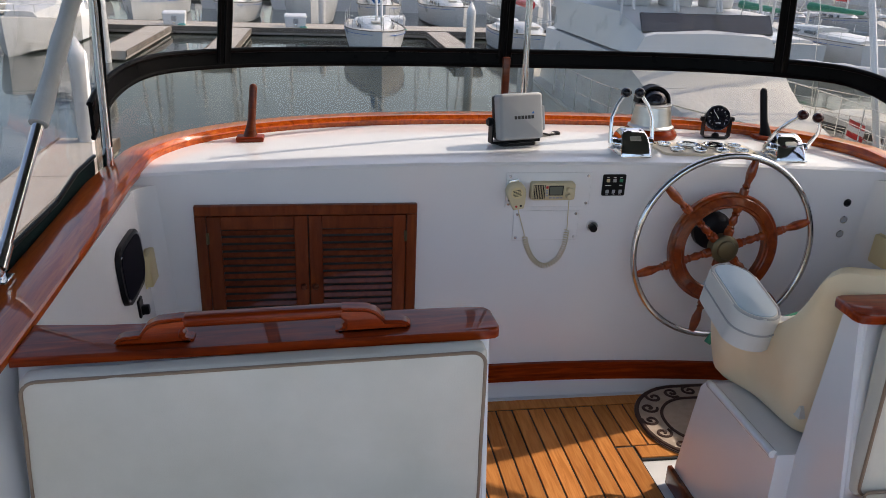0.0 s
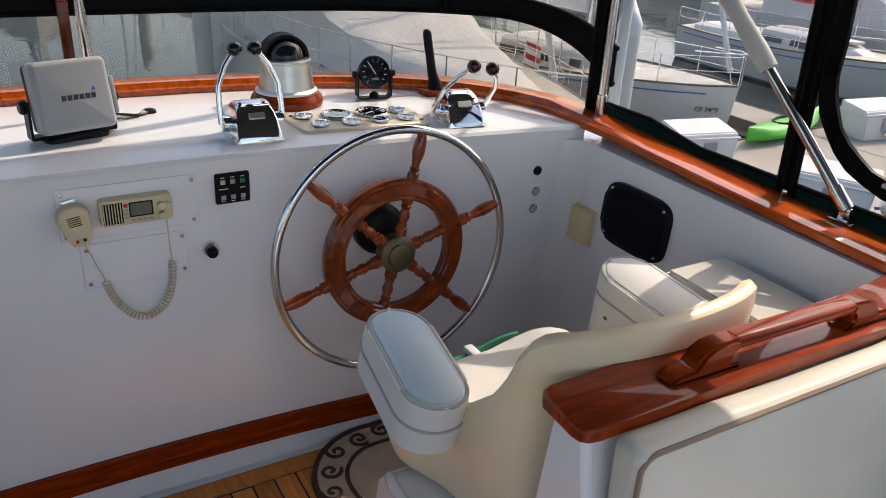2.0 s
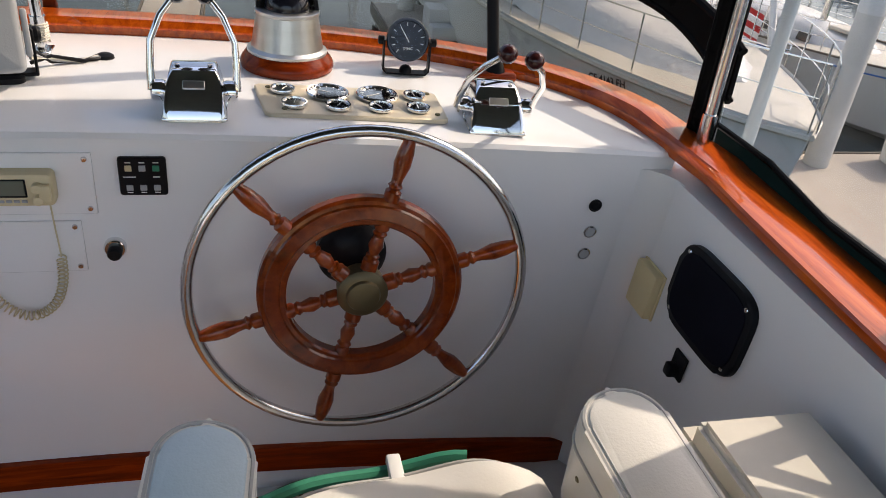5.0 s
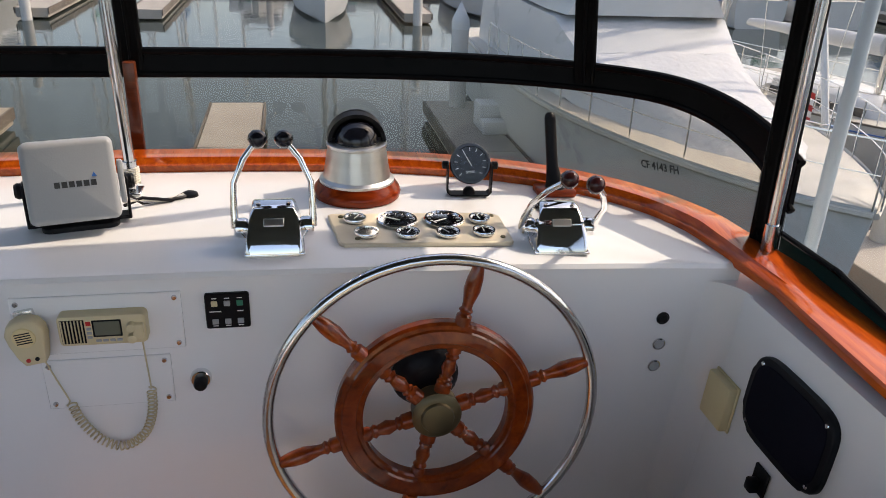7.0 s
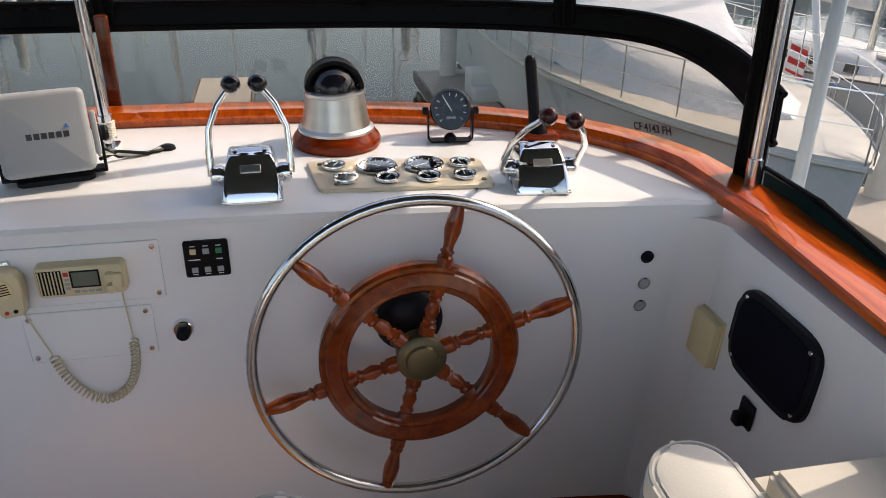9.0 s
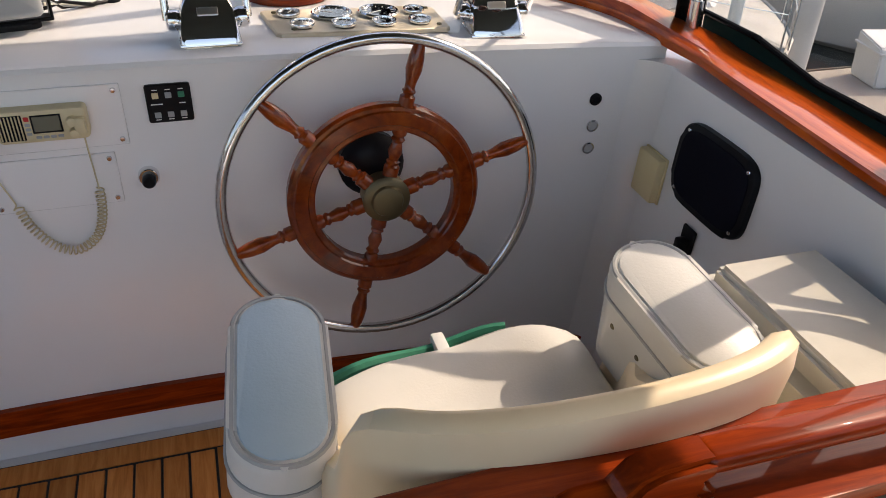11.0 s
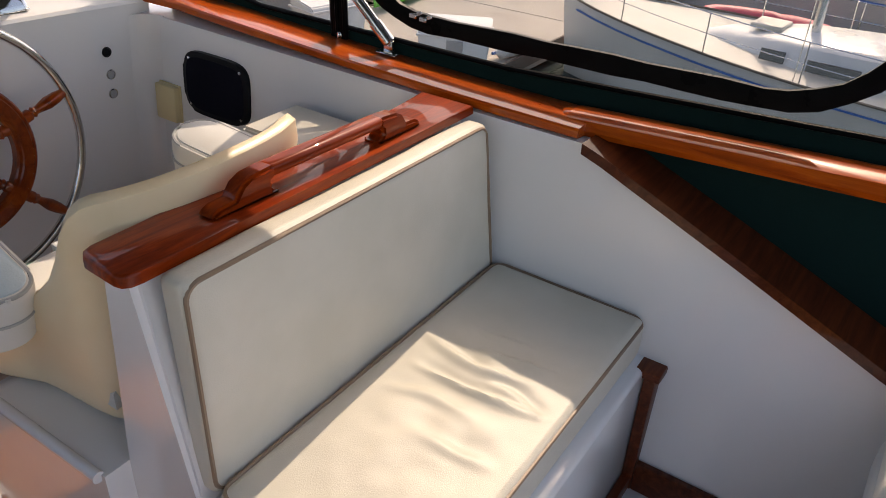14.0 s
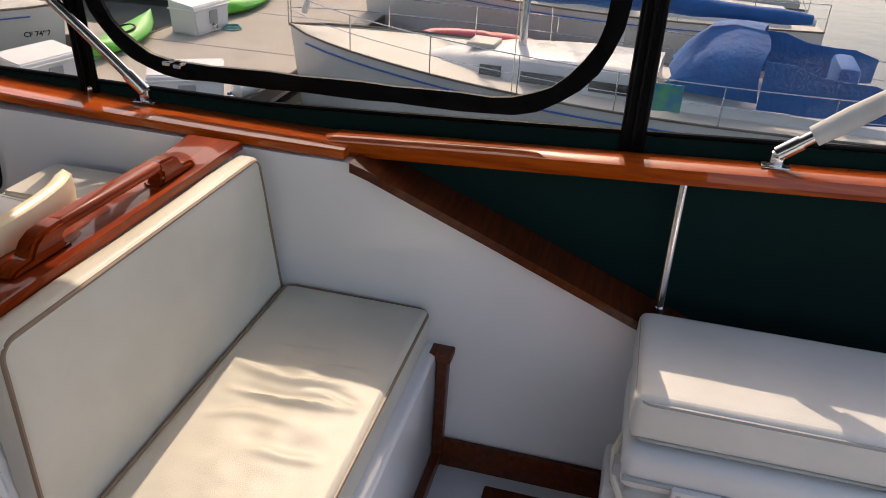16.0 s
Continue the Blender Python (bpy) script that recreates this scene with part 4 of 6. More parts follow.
# ---- louvred cabinet doors in the bulkhead ----
def louvres():
    t = thing("louvred_cabinet", "dark teak cabinet with two closed louvred doors, set in the bulkhead", "cabinet", (-0.06, 2.55, 0.22))
    W, H = 0.742, 0.572
    m0 = at((-0.06, dash_y(0.505) - 0.002, 0.506), (1, 0, 0), (0, -1, -0.03)) @ Matrix.Rotation(0, 4, "Z")
    put = lambda nm, x0, x1, y0, y1, z0, z1, mt, par, bev=0.003: part(nm, box(x0, x1, y0, y1, z0, z1, bev, 1, m=m0), mt, par)
    fw = 0.036
    for x0, x1, y0, y1 in ((-W / 2, W / 2, H / 2 - fw, H / 2), (-W / 2, W / 2, -H / 2, -H / 2 + fw), (-W / 2, -W / 2 + fw, -H / 2 + fw, H / 2 - fw), (W / 2 - fw, W / 2, -H / 2 + fw, H / 2 - fw)):
        put("frame", x0, x1, y0, y1, -0.01, 0.016, TEAK_DOOR, t)
    # near-black sheet stands in for the shade in the slat gaps
    put("back", -W / 2 + 0.01, W / 2 - 0.01, -H / 2 + 0.01, H / 2 - 0.01, -0.004, 0.0006, CAULK_GAP_SHADE, t, 0)
    iw = W / 2 - fw - 0.002
    for s in (-1, 1):
        xm = s * (iw / 2 + 0.001)
        d = part("door", box(xm - iw / 2 + 0.001, xm - iw / 2 + 0.046, -H / 2 + fw + 0.003, H / 2 - fw - 0.003, -0.003, 0.013, 0.002, 1, m=m0), TEAK_DOOR, t)
        put("stile", xm + iw / 2 - 0.046, xm + iw / 2 - 0.001, -H / 2 + fw + 0.003, H / 2 - fw - 0.003, -0.003, 0.013, TEAK_DOOR, d, 0.002)
        put("door_rail", xm - iw / 2 + 0.046, xm + iw / 2 - 0.046, H / 2 - fw - 0.05, H / 2 - fw - 0.003, -0.003, 0.013, TEAK_DOOR, d, 0.002)
        put("door_rail", xm - iw / 2 + 0.046, xm + iw / 2 - 0.046, -H / 2 + fw + 0.003, -H / 2 + fw + 0.05, -0.003, 0.013, TEAK_DOOR, d, 0.002)
        n = 15
        span_ = H - 2 * fw - 0.1
        sl = None
        for k in range(n):
            yy = -span_ / 2 + span_ * (k + 0.5) / n
            mm = m0 @ pose(xm, yy, 0.0075, -30, 0, 0)
            if sl is None:
                sl = part("slat", box(-iw / 2 + 0.046, iw / 2 - 0.046, -0.0085, 0.0085, -0.003, 0.003, 0.0015, 1), TEAK_DOOR, d)
                first = sl
            else:
                sl = new("slat", first.data)
                sl.parent = d
            sl.matrix_parent_inverse = Matrix()
            sl.matrix_basis = mm
        kx = s * 0.020
        part("knob", lathe([(0, 0.026), (0.007, 0.025), (0.011, 0.020), (0.010, 0.013), (0.005, 0.009), (0.006, 0.0), (0.01, 0.0)], 16, m0 @ Matrix.Translation((kx, -0.01, 0.012))), TEAK_DARK, d, "turned teak knob")
        for yy in (0.17, -0.17):
            hx = s * (W / 2 - fw - 0.002)
            part("hinge", box(hx - 0.006, hx + 0.006, yy - 0.02, yy + 0.02, 0.010, 0.0165, 0.002, 1, m=m0), BRASS, d, "small brass hinge")


louvres()

# ---- steering wheel ----
def steering_wheel():
    c = Vector((1.415, 2.462, 0.636))
    t = thing("steering_wheel", "teak spoked ship's wheel with a stainless outer ring", "steering wheel", tuple(c))
    m0 = at(c, (1, 0, 0), (0, -1, 0.05)) @ Matrix.Scale(1.032, 4)
    R = 0.327
    part("outer_ring", tube([m0 @ Vector((R * math.cos(k * math.tau / 72), R * math.sin(k * math.tau / 72), 0)) for k in range(72)], 0.0115, 12, closed=True), STEEL, t, "polished stainless ring")
    prof = [(0.146, -0.012), (0.146, 0.010), (0.150, 0.014), (0.158, 0.013), (0.161, 0.017), (0.186, 0.017), (0.189, 0.013), (0.196, 0.012), (0.201, 0.006), (0.201, -0.012)]
    b1 = bmesh.new()
    n = 72
    rings = [[b1.verts.new(m0 @ Vector((r * math.cos(k * math.tau / n), r * math.sin(k * math.tau / n), z))) for r, z in prof] for k in range(n)]
    for k in range(n):
        a, b = rings[k], rings[(k + 1) % n]
        for i in range(len(prof)):
            b1.faces.new((a[i], a[(i + 1) % len(prof)], b[(i + 1) % len(prof)], b[i]))
    part("felloe", b1, TEAK_WHEEL, t, "moulded teak ring")
    for k in range(6):
        a = radians(76.5 + 60 * k)
        d = Vector((math.cos(a), math.sin(a), 0))
        m1 = m0 @ at((0, 0, 0), (0, 0, 1), d)
        inner = [(r * 1.22, z) for r, z in ((0.010, 0.044), (0.0135, 0.048), (0.0135, 0.068), (0.010, 0.073), (0.0115, 0.079), (0.008, 0.083), (0.0125, 0.100), (0.0085, 0.120), (0.012, 0.127), (0.009, 0.133), (0.0125, 0.139), (0.0125, 0.15))]
        outer = [(r * 1.15, z) for r, z in ((0.0135, 0.197), (0.0135, 0.216), (0.009, 0.221), (0.0125, 0.227), (0.009, 0.233), (0.0095, 0.243), (0.0145, 0.270), (0.0135, 0.295), (0.0105, 0.314), (0.009, 0.321))]
        sp = part("spoke", lathe(inner, 14, m1), TEAK_WHEEL, t)
        part("handle", lathe(outer, 14, m1), TEAK_WHEEL, sp, "turned teak spoke handle")
    part("hub", lathe([(0.03, -0.03), (0.047, -0.024), (0.048, 0.0), (0.050, 0.016), (0.044, 0.022), (0.034, 0.024), (0.031, 0.030), (0.024, 0.033), (0, 0.034)], 32, m0), BRASS, t, "dull brass hub")
    part("shaft", lathe([(0.018, -0.10), (0.018, -0.02)], 16, m0), STEEL, t)
    part("steering_boss", lathe([(0.070, -0.100), (0.070, -0.066), (0.062, -0.056), (0.045, -0.044), (0.024, -0.038), (0, -0.038)], 28, m0 @ Matrix.Translation((-0.012, 0.045, 0))), BLACK, t, "black domed helm boss")


steering_wheel()
DZ = lambda x, y: 0.937 + crown(x) + 0.008 * max(0, (y - 2.56) / 0.6)


# ---- engine controls ----
def engine_control(x, y, yaw, tilt_a, tilt_b, knob, label, shift=0.0):
    z = DZ(x, y)
    t = thing("engine_control", label, "engine control", (x, y, z), "engine controls on the dashboard")
    m0 = Matrix.Translation((x, y, z)) @ pose(0, 0, 0, 0, 0, yaw)
    # a chrome housing with a rounded back
    pr = [(-0.068, 0.0), (-0.067, 0.008), (-0.063, 0.018), (-0.058, 0.029), (-0.051, 0.042), (-0.042, 0.055), (-0.031, 0.068), (-0.018, 0.079), (-0.004, 0.087), (0.010, 0.090)]
    pr += [(0.024, 0.090), (0.036, 0.086), (0.048, 0.076), (0.057, 0.055), (0.062, 0.03), (0.066, 0.0)]
    b1 = bmesh.new()
    secs = []
    for xx, k in ((-0.057, 0.90), (-0.0555, 0.955), (-0.051, 0.99), (-0.046, 1.0), (0.046, 1.0), (0.051, 0.99), (0.0555, 0.955), (0.057, 0.90)):
        secs.append([b1.verts.new(m0 @ Vector((xx * (1.0 - 2.6 * q * (q / 0.09)), p * k, q * k))) for p, q in pr])
    for a, b in zip(secs, secs[1:]):
        for k in range(len(pr)):
            b1.faces.new((a[k], a[(k + 1) % len(pr)], b[(k + 1) % len(pr)], b[k]))
    b1.faces.new(secs[0])
    b1.faces.new(secs[-1])
    part("housing", b1, CHROME, t, "polished chrome housing")
    part("base_flange", box(-0.06, 0.06, -0.068, 0.072, 0.0, 0.007, 0.003, 2, m=m0), CHROME, t)
    part("label_plate", box(-0.02, 0.02, -0.002, 0.002, -0.008, 0.008, 0.001, 1, m=m0 @ Matrix.Translation((0, -0.0375, 0.0625)) @ pose(0, 0, 0, -42, 0, 0)), BRUSHED, t)
    for s in (-1, 1):
        part("screw", lathe([(0, 0.003), (0.005, 0.002), (0.005, 0)], 10, m0 @ Matrix.Translation((s * 0.03, 0.0, 0.0905))), STEEL, t)
    for s, ta in ((-1, tilt_a), (1, tilt_b)):
        piv = Vector((s * 0.066, 0.0, 0.038))
        part("pivot", lathe([(0.018, -0.014), (0.021, -0.008), (0.021, 0.010), (0.016, 0.014), (0, 0.014)], 18, m0 @ at(piv, (0, 1, 0), (s, 0, 0))), CHROME, t)
        r = Matrix.Rotation(radians(ta), 4, "X")
        pts = [Vector((s * 0.078, 0, 0.038)), Vector((s * 0.079, 0, 0.08)), Vector((s * 0.076 + shift * 0.4, 0, 0.13)), Vector((s * 0.056 + shift * 0.75, 0, 0.177)), Vector((s * 0.033 + shift, 0, 0.207))]
        pts = [m0 @ (Matrix.Translation((0, 0, 0.038)) @ r @ Matrix.Translation((0, 0, -0.038)) @ p) for p in pts]
        lv = part("lever", tube(pts, [0.009, 0.0075, 0.0068, 0.0065, 0.006], 12), CHROME, t, "bent chrome lever")
        k = pts[-1] + (pts[-1] - pts[-2]).normalized() * 0.012
        part("knob", lathe([(0, -0.019), (0.010, -0.0165), (0.0175, -0.008), (0.0195, 0.0), (0.0175, 0.009), (0.010, 0.0165), (0, 0.019)], 20, Matrix.Translation(k)), knob, lv, "round knob")


engine_control(1.104, 2.668, 0, -12, -12, BLACK_GLOSS, "chrome twin-lever engine control with black ball knobs")
engine_control(1.706, 2.655, -5, 36, 40, MAROON, "chrome twin-lever engine control with dark maroon ball knobs", 0.012)


# ---- compass ----
def compass():
    x, y = 1.296, 2.957
    z = DZ(x, y)
    t = thing("compass", "binnacle compass in brushed steel on a round teak base", "compass", (x, y, z))
    m0 = Matrix.Translation((x, y, z))
    part("base", lathe([(0.104, 0), (0.106, 0.012), (0.102, 0.022), (0.096, 0.029), (0.092, 0.036), (0.0, 0.036)], 40, m0), TEAK_X, t, "round varnished teak base")
    part("housing", lathe([(0.090, 0.036), (0.090, 0.042), (0.081, 0.048), (0.075, 0.082), (0.069, 0.120), (0.072, 0.123), (0.072, 0.129), (0.066, 0.131), (0, 0.131)], 44, m0), BRUSHED, t, "brushed steel housing")
    part("dome", lathe([(0.052, 0.131), (0.052, 0.137), (0.049, 0.151), (0.039, 0.168), (0.022, 0.179), (0, 0.183)], 32, m0), BLACK_GLOSS, t, "dark glossy dome")
    b1 = bmesh.new()
    arcs = []
    for k in range(19):
        a = radians(10 * k)
        arcs.append([b1.verts.new(m0 @ Vector((r * math.cos(a), 0.012 + q, 0.131 + r * 0.96 * math.sin(a)))) for r, q in ((0.069, -0.02), (0.069, 0.028), (0.060, 0.028), (0.060, -0.02))])
    for a, b in zip(arcs, arcs[1:]):
        for k in range(4):
            b1.faces.new((a[k], a[(k + 1) % 4], b[(k + 1) % 4], b[k]))
    b1.faces.new(arcs[0])
    b1.faces.new(arcs[-1])
    hood = part("hood", b1, BLACK, t, "black arched sun hood")
    fan = [(0.0675 * math.cos(radians(9 * k)), 0.0675 * math.sin(radians(9 * k))) for k in range(21)]
    part("hood_back", prism(fan, -0.003, 0.003, m0 @ Matrix.Translation((0, 0.036, 0.131)) @ pose(0, 0, 0, 90, 0, 0)), BLACK, hood)


compass()


# ---- round gauge on a bracket ----
def dial(m0, r, parent, face_mat, bez, numerals=None, needle=120, deep=0.01):
    """A round instrument: bezel, face, ticks, needle and glass. m0 looks along z."""
    b = part("bezel", lathe([(r * 1.12, 0), (r * 1.14, deep * 0.6), (r * 1.08, deep), (r * 0.98, deep), (r * 0.94, deep * 0.55)], 32, m0), bez, parent)
    part("dial_face", lathe([(r * 0.97, deep * 0.3), (r * 0.97, deep * 0.5), (0, deep * 0.5)], 28, m0), face_mat, parent)
    b1 = bmesh.new()
    for k in range(11):
        a = radians(225 - 27 * k)
        mm = m0 @ Matrix.Translation((math.cos(a) * r * 0.8, math.sin(a) * r * 0.8, deep * 0.52)) @ Matrix.Rotation(a, 4, "Z")
        box(-r * 0.09, r * 0.09, -r * 0.018, r * 0.018, 0, 0.0006, bm=b1, m=mm)
    part("scale_marks", b1, INK_WHITE, parent)
    a = radians(needle)
    mm = m0 @ Matrix.Translation((0, 0, deep * 0.56)) @ Matrix.Rotation(a, 4, "Z")
    part("needle", box(-r * 0.15, r * 0.72, -r * 0.025, r * 0.025, 0, 0.0008, m=mm), INK_WHITE, parent)
    g = part("glass", lathe([(r * 0.96, deep * 0.8), (r * 0.6, deep * 0.95), (0, deep)], 24, m0), DIAL_GLASS, parent)
    g.visible_shadow = False
    return b


def bracket_gauge():
    x, y = 1.572, 2.945
    z = DZ(x, y)
    t = thing("synchroniser_gauge", "round black gauge on a black swivel bracket, standing on the dashboard", "gauge", (x, y, z))
    c = Vector((x, y, z + 0.082))
    m0 = at(c, (1, 0.15, 0), (-0.12, -1, 0.28))
    part("can", lathe([(0.034, -0.05), (0.042, -0.042), (0.048, -0.01), (0.050, 0.0)], 30, m0), BLACK, t)
    dial(m0, 0.044, t, BLACK, BLACK_GLOSS, needle=118, deep=0.012)
    writing("SYNC", 0.009, m0 @ Matrix.Translation((0, -0.021, 0.0068)), INK_WHITE, "lettering", t)
    m1 = Matrix.Translation((x, y, z)) @ pose(0, 0, 0, 0, 0, -6)
    pts = [(-0.054, 0, 0.082), (-0.054, 0, 0.012), (-0.046, 0, 0.004), (0.046, 0, 0.004), (0.054, 0, 0.012), (0.054, 0, 0.082)]
    part("bracket", ribbon([m1 @ Vector((p[0], -0.016, p[2])) for p in pts], [m1 @ Vector((p[0], 0.016, p[2])) for p in pts], 0.004), BLACK, t, "black U bracket")
    for s in (-1, 1):
        part("thumb_screw", lathe([(0.010, 0), (0.010, 0.012), (0.006, 0.014), (0, 0.014)], 12, m1 @ at((s * 0.055, 0, 0.078), (0, 1, 0), (s, 0, 0))), BLACK, t)
    part("stem", lathe([(0.016, 0), (0.014, 0.012), (0.008, 0.018), (0, 0.02)], 14, m1 @ Matrix.Translation((0, -0.004, 0.004))), BLACK, t)


bracket_gauge()


# ---- panel of eight small gauges ----
def gauge_panel():
    xs_, ys_ = (1.217, 1.607), (2.638, 2.778)
    cx, cy = sum(xs_) / 2, sum(ys_) / 2
    m0 = Matrix.Translation((cx, cy + 0.012, DZ(cx, cy) + 0.004)) @ pose(0, 0, 0, 1.0, 1.0, -1)
    t = thing("gauge_panel", "champagne metal panel with eight chrome-rimmed gauges", "instrument panel", (cx, cy, DZ(cx, cy)))
    w, h = 0.392, 0.164
    poly = [(-w / 2 + 0.03, -h / 2), (w / 2 - 0.008, -h / 2), (w / 2, -h / 2 + 0.008), (w / 2, h / 2 - 0.02), (w / 2 - 0.02, h / 2), (-w / 2 + 0.008, h / 2), (-w / 2, h / 2 - 0.008), (-w / 2 + 0.02, -h / 2 + 0.01)]
    part("plate", prism(poly, -0.004, 0.006, m0, 0.002, 1), GOLD_PLATE, t, "champagne metal plate")
    for k, (gx, gy, r, nd) in enumerate(((-0.138, 0.040, 0.023, 60), (-0.045, 0.030, 0.040, 150), (0.060, 0.030, 0.040, 210), (0.142, 0.035, 0.022, 100), (-0.118, -0.036, 0.024, 80), (-0.030, -0.040, 0.024, 60), (0.058, -0.040, 0.024, 120), (0.138, -0.036, 0.023, 90))):
        d = part("gauge", lathe([(r * 1.02, 0), (r * 1.02, 0.004)], 24, m0 @ Matrix.Translation((gx, gy, 0.006))), BLACK, t)
        dial(m0 @ Matrix.Translation((gx, gy, 0.008)), r, d, BLACK if r < 0.03 else LCD, CHROME, needle=nd, deep=0.008)
    for sx in (-0.168, 0.176):
        for sy in (-0.058, 0.06):
            part("screw", lathe([(0, 0.004), (0.005, 0.003), (0.006, 0)], 10, m0 @ Matrix.Translation((sx + (0.03 if sx < 0 and sy < 0 else 0), sy, 0.006))), BRASS, t)


gauge_panel()


# ---- chart plotter under its cover ----
def plotter():
    x, y = 0.70, 2.79
    z = DZ(x, y)
    t = thing("chart_plotter", "grey covered chart plotter on a black tilting bracket", "chart plotter", (x, y, z))
    m0 = at((x + 0.003, y - 0.022, z + 0.108), (1, 0.25, 0.01), (0.22, -1, 0.22))
    b1 = prism(rounded(0.172, 0.166, 0.014, 4), -0.018, 0.03, m0, 0.012, 3)
    part("cover", b1, GREY, t, "grey plastic sun cover")
    part("case", prism(rounded(0.17, 0.158, 0.012, 4), -0.045, -0.018, m0), BLACK, t)
    part("side_grip", box(0.088, 0.100, -0.055, 0.035, -0.012, 0.016, 0.005, 2, m=m0), GREY, t)
    for k in range(6):
        part("badge", box(-0.0052, 0.0052, -0.006, 0.006, 0.0300, 0.0306, m=m0 @ Matrix.Translation((-0.026 + 0.0135 * k, -0.004, 0))), INK_BLACK, t, "dark badge bar")
    part("badge_mark", prism([(-0.005, 0), (0.005, 0), (0.0, 0.009)], 0.030, 0.0308, m0 @ Matrix.Translation((0.044, 0.008, 0))), INK_BLUE, t, "small blue triangle")
    m1 = Matrix.Translation((x, y + 0.012, z)) @ pose(0, 0, 0, 0, 0, 14)
    part("bracket_foot", prism(rounded(0.15, 0.085, 0.02, 5), 0.0, 0.010, m1, 0.004, 2), BLACK, t)
    for s in (-1, 1):
        part("bracket_arm", box(s * 0.098 - 0.003, s * 0.098 + 0.003, -0.018, 0.018, 0.006, 0.10, 0.002, 1, m=m1), BLACK, t)
        part("bracket_knob", lathe([(0.016, 0), (0.017, 0.008), (0.013, 0.014), (0, 0.014)], 14, m1 @ at((s * 0.10, 0, 0.085), (0, 1, 0), (s, 0, 0))), BLACK, t)
    part("bracket_bar", box(-0.098, 0.098, -0.018, 0.018, 0.006, 0.014, 0.002, 1, m=m1), BLACK, t)
    for k in range(4):
        pts = [(x + 0.08, y + 0.06, z + 0.05 - 0.01 * k), (x + 0.11, y + 0.10, z + 0.01 + 0.004 * k), (x + 0.14 + 0.01 * k, y + 0.125, z + 0.006), (x + 0.19, y + 0.14 + 0.008 * k, z + 0.006), (x + 0.21, y + 0.17, z + 0.004)]
        part("cable", tube(pts, 0.0042, 6), (BLACK, GREY, CREAM, BLACK)[k], t)
    part("cable_gland", lathe([(0.02, 0), (0.018, 0.008), (0.01, 0.012), (0, 0.012)], 14, Matrix.Translation((x + 0.205, y + 0.165, z))), BLACK, t)


plotter()


# ---- upright dark braces on teak feet ----
def brace(x, y, s):
    z = DZ(x, y)
    t = thing("windscreen_brace", "dark upright windscreen brace on a small teak foot", "brace", (x, y, z), "windscreen braces")
    part("foot", box(x - 0.05, x + 0.05, y - 0.03, y + 0.035, z, z + 0.02, 0.007, 3), TEAK_X, t, "teak foot")
    pts = [(x, y, z + 0.01), (x - s * 0.002, y + 0.008, z + 0.04), (x - s * 0.006, y + 0.02, z + 0.07), (x - s * 0.016, y + 0.045, z + 0.19)]
    b1 = tube(pts, [0.028, 0.020, 0.015, 0.0145], 12)
    part("arm", b1, TEAK_DARK if s < 0 else BLACK, t)
    part("tip", lathe([(0.0145, -0.004), (0.013, 0.006), (0.007, 0.012), (0, 0.013)], 12, at(pts[-1], (1, 0, 0), (0, 0.2, 1))), TEAK_DARK if s < 0 else BLACK, t)


brace(1.80, 2.955, 1)
brace(-0.27, 2.915, -1)


# ---- radio with its microphone ----
def on_wall(x, z, out=0.0):
    return at((x, dash_y(z) - out, z), (1, 0, 0), (0, -1, -0.03))


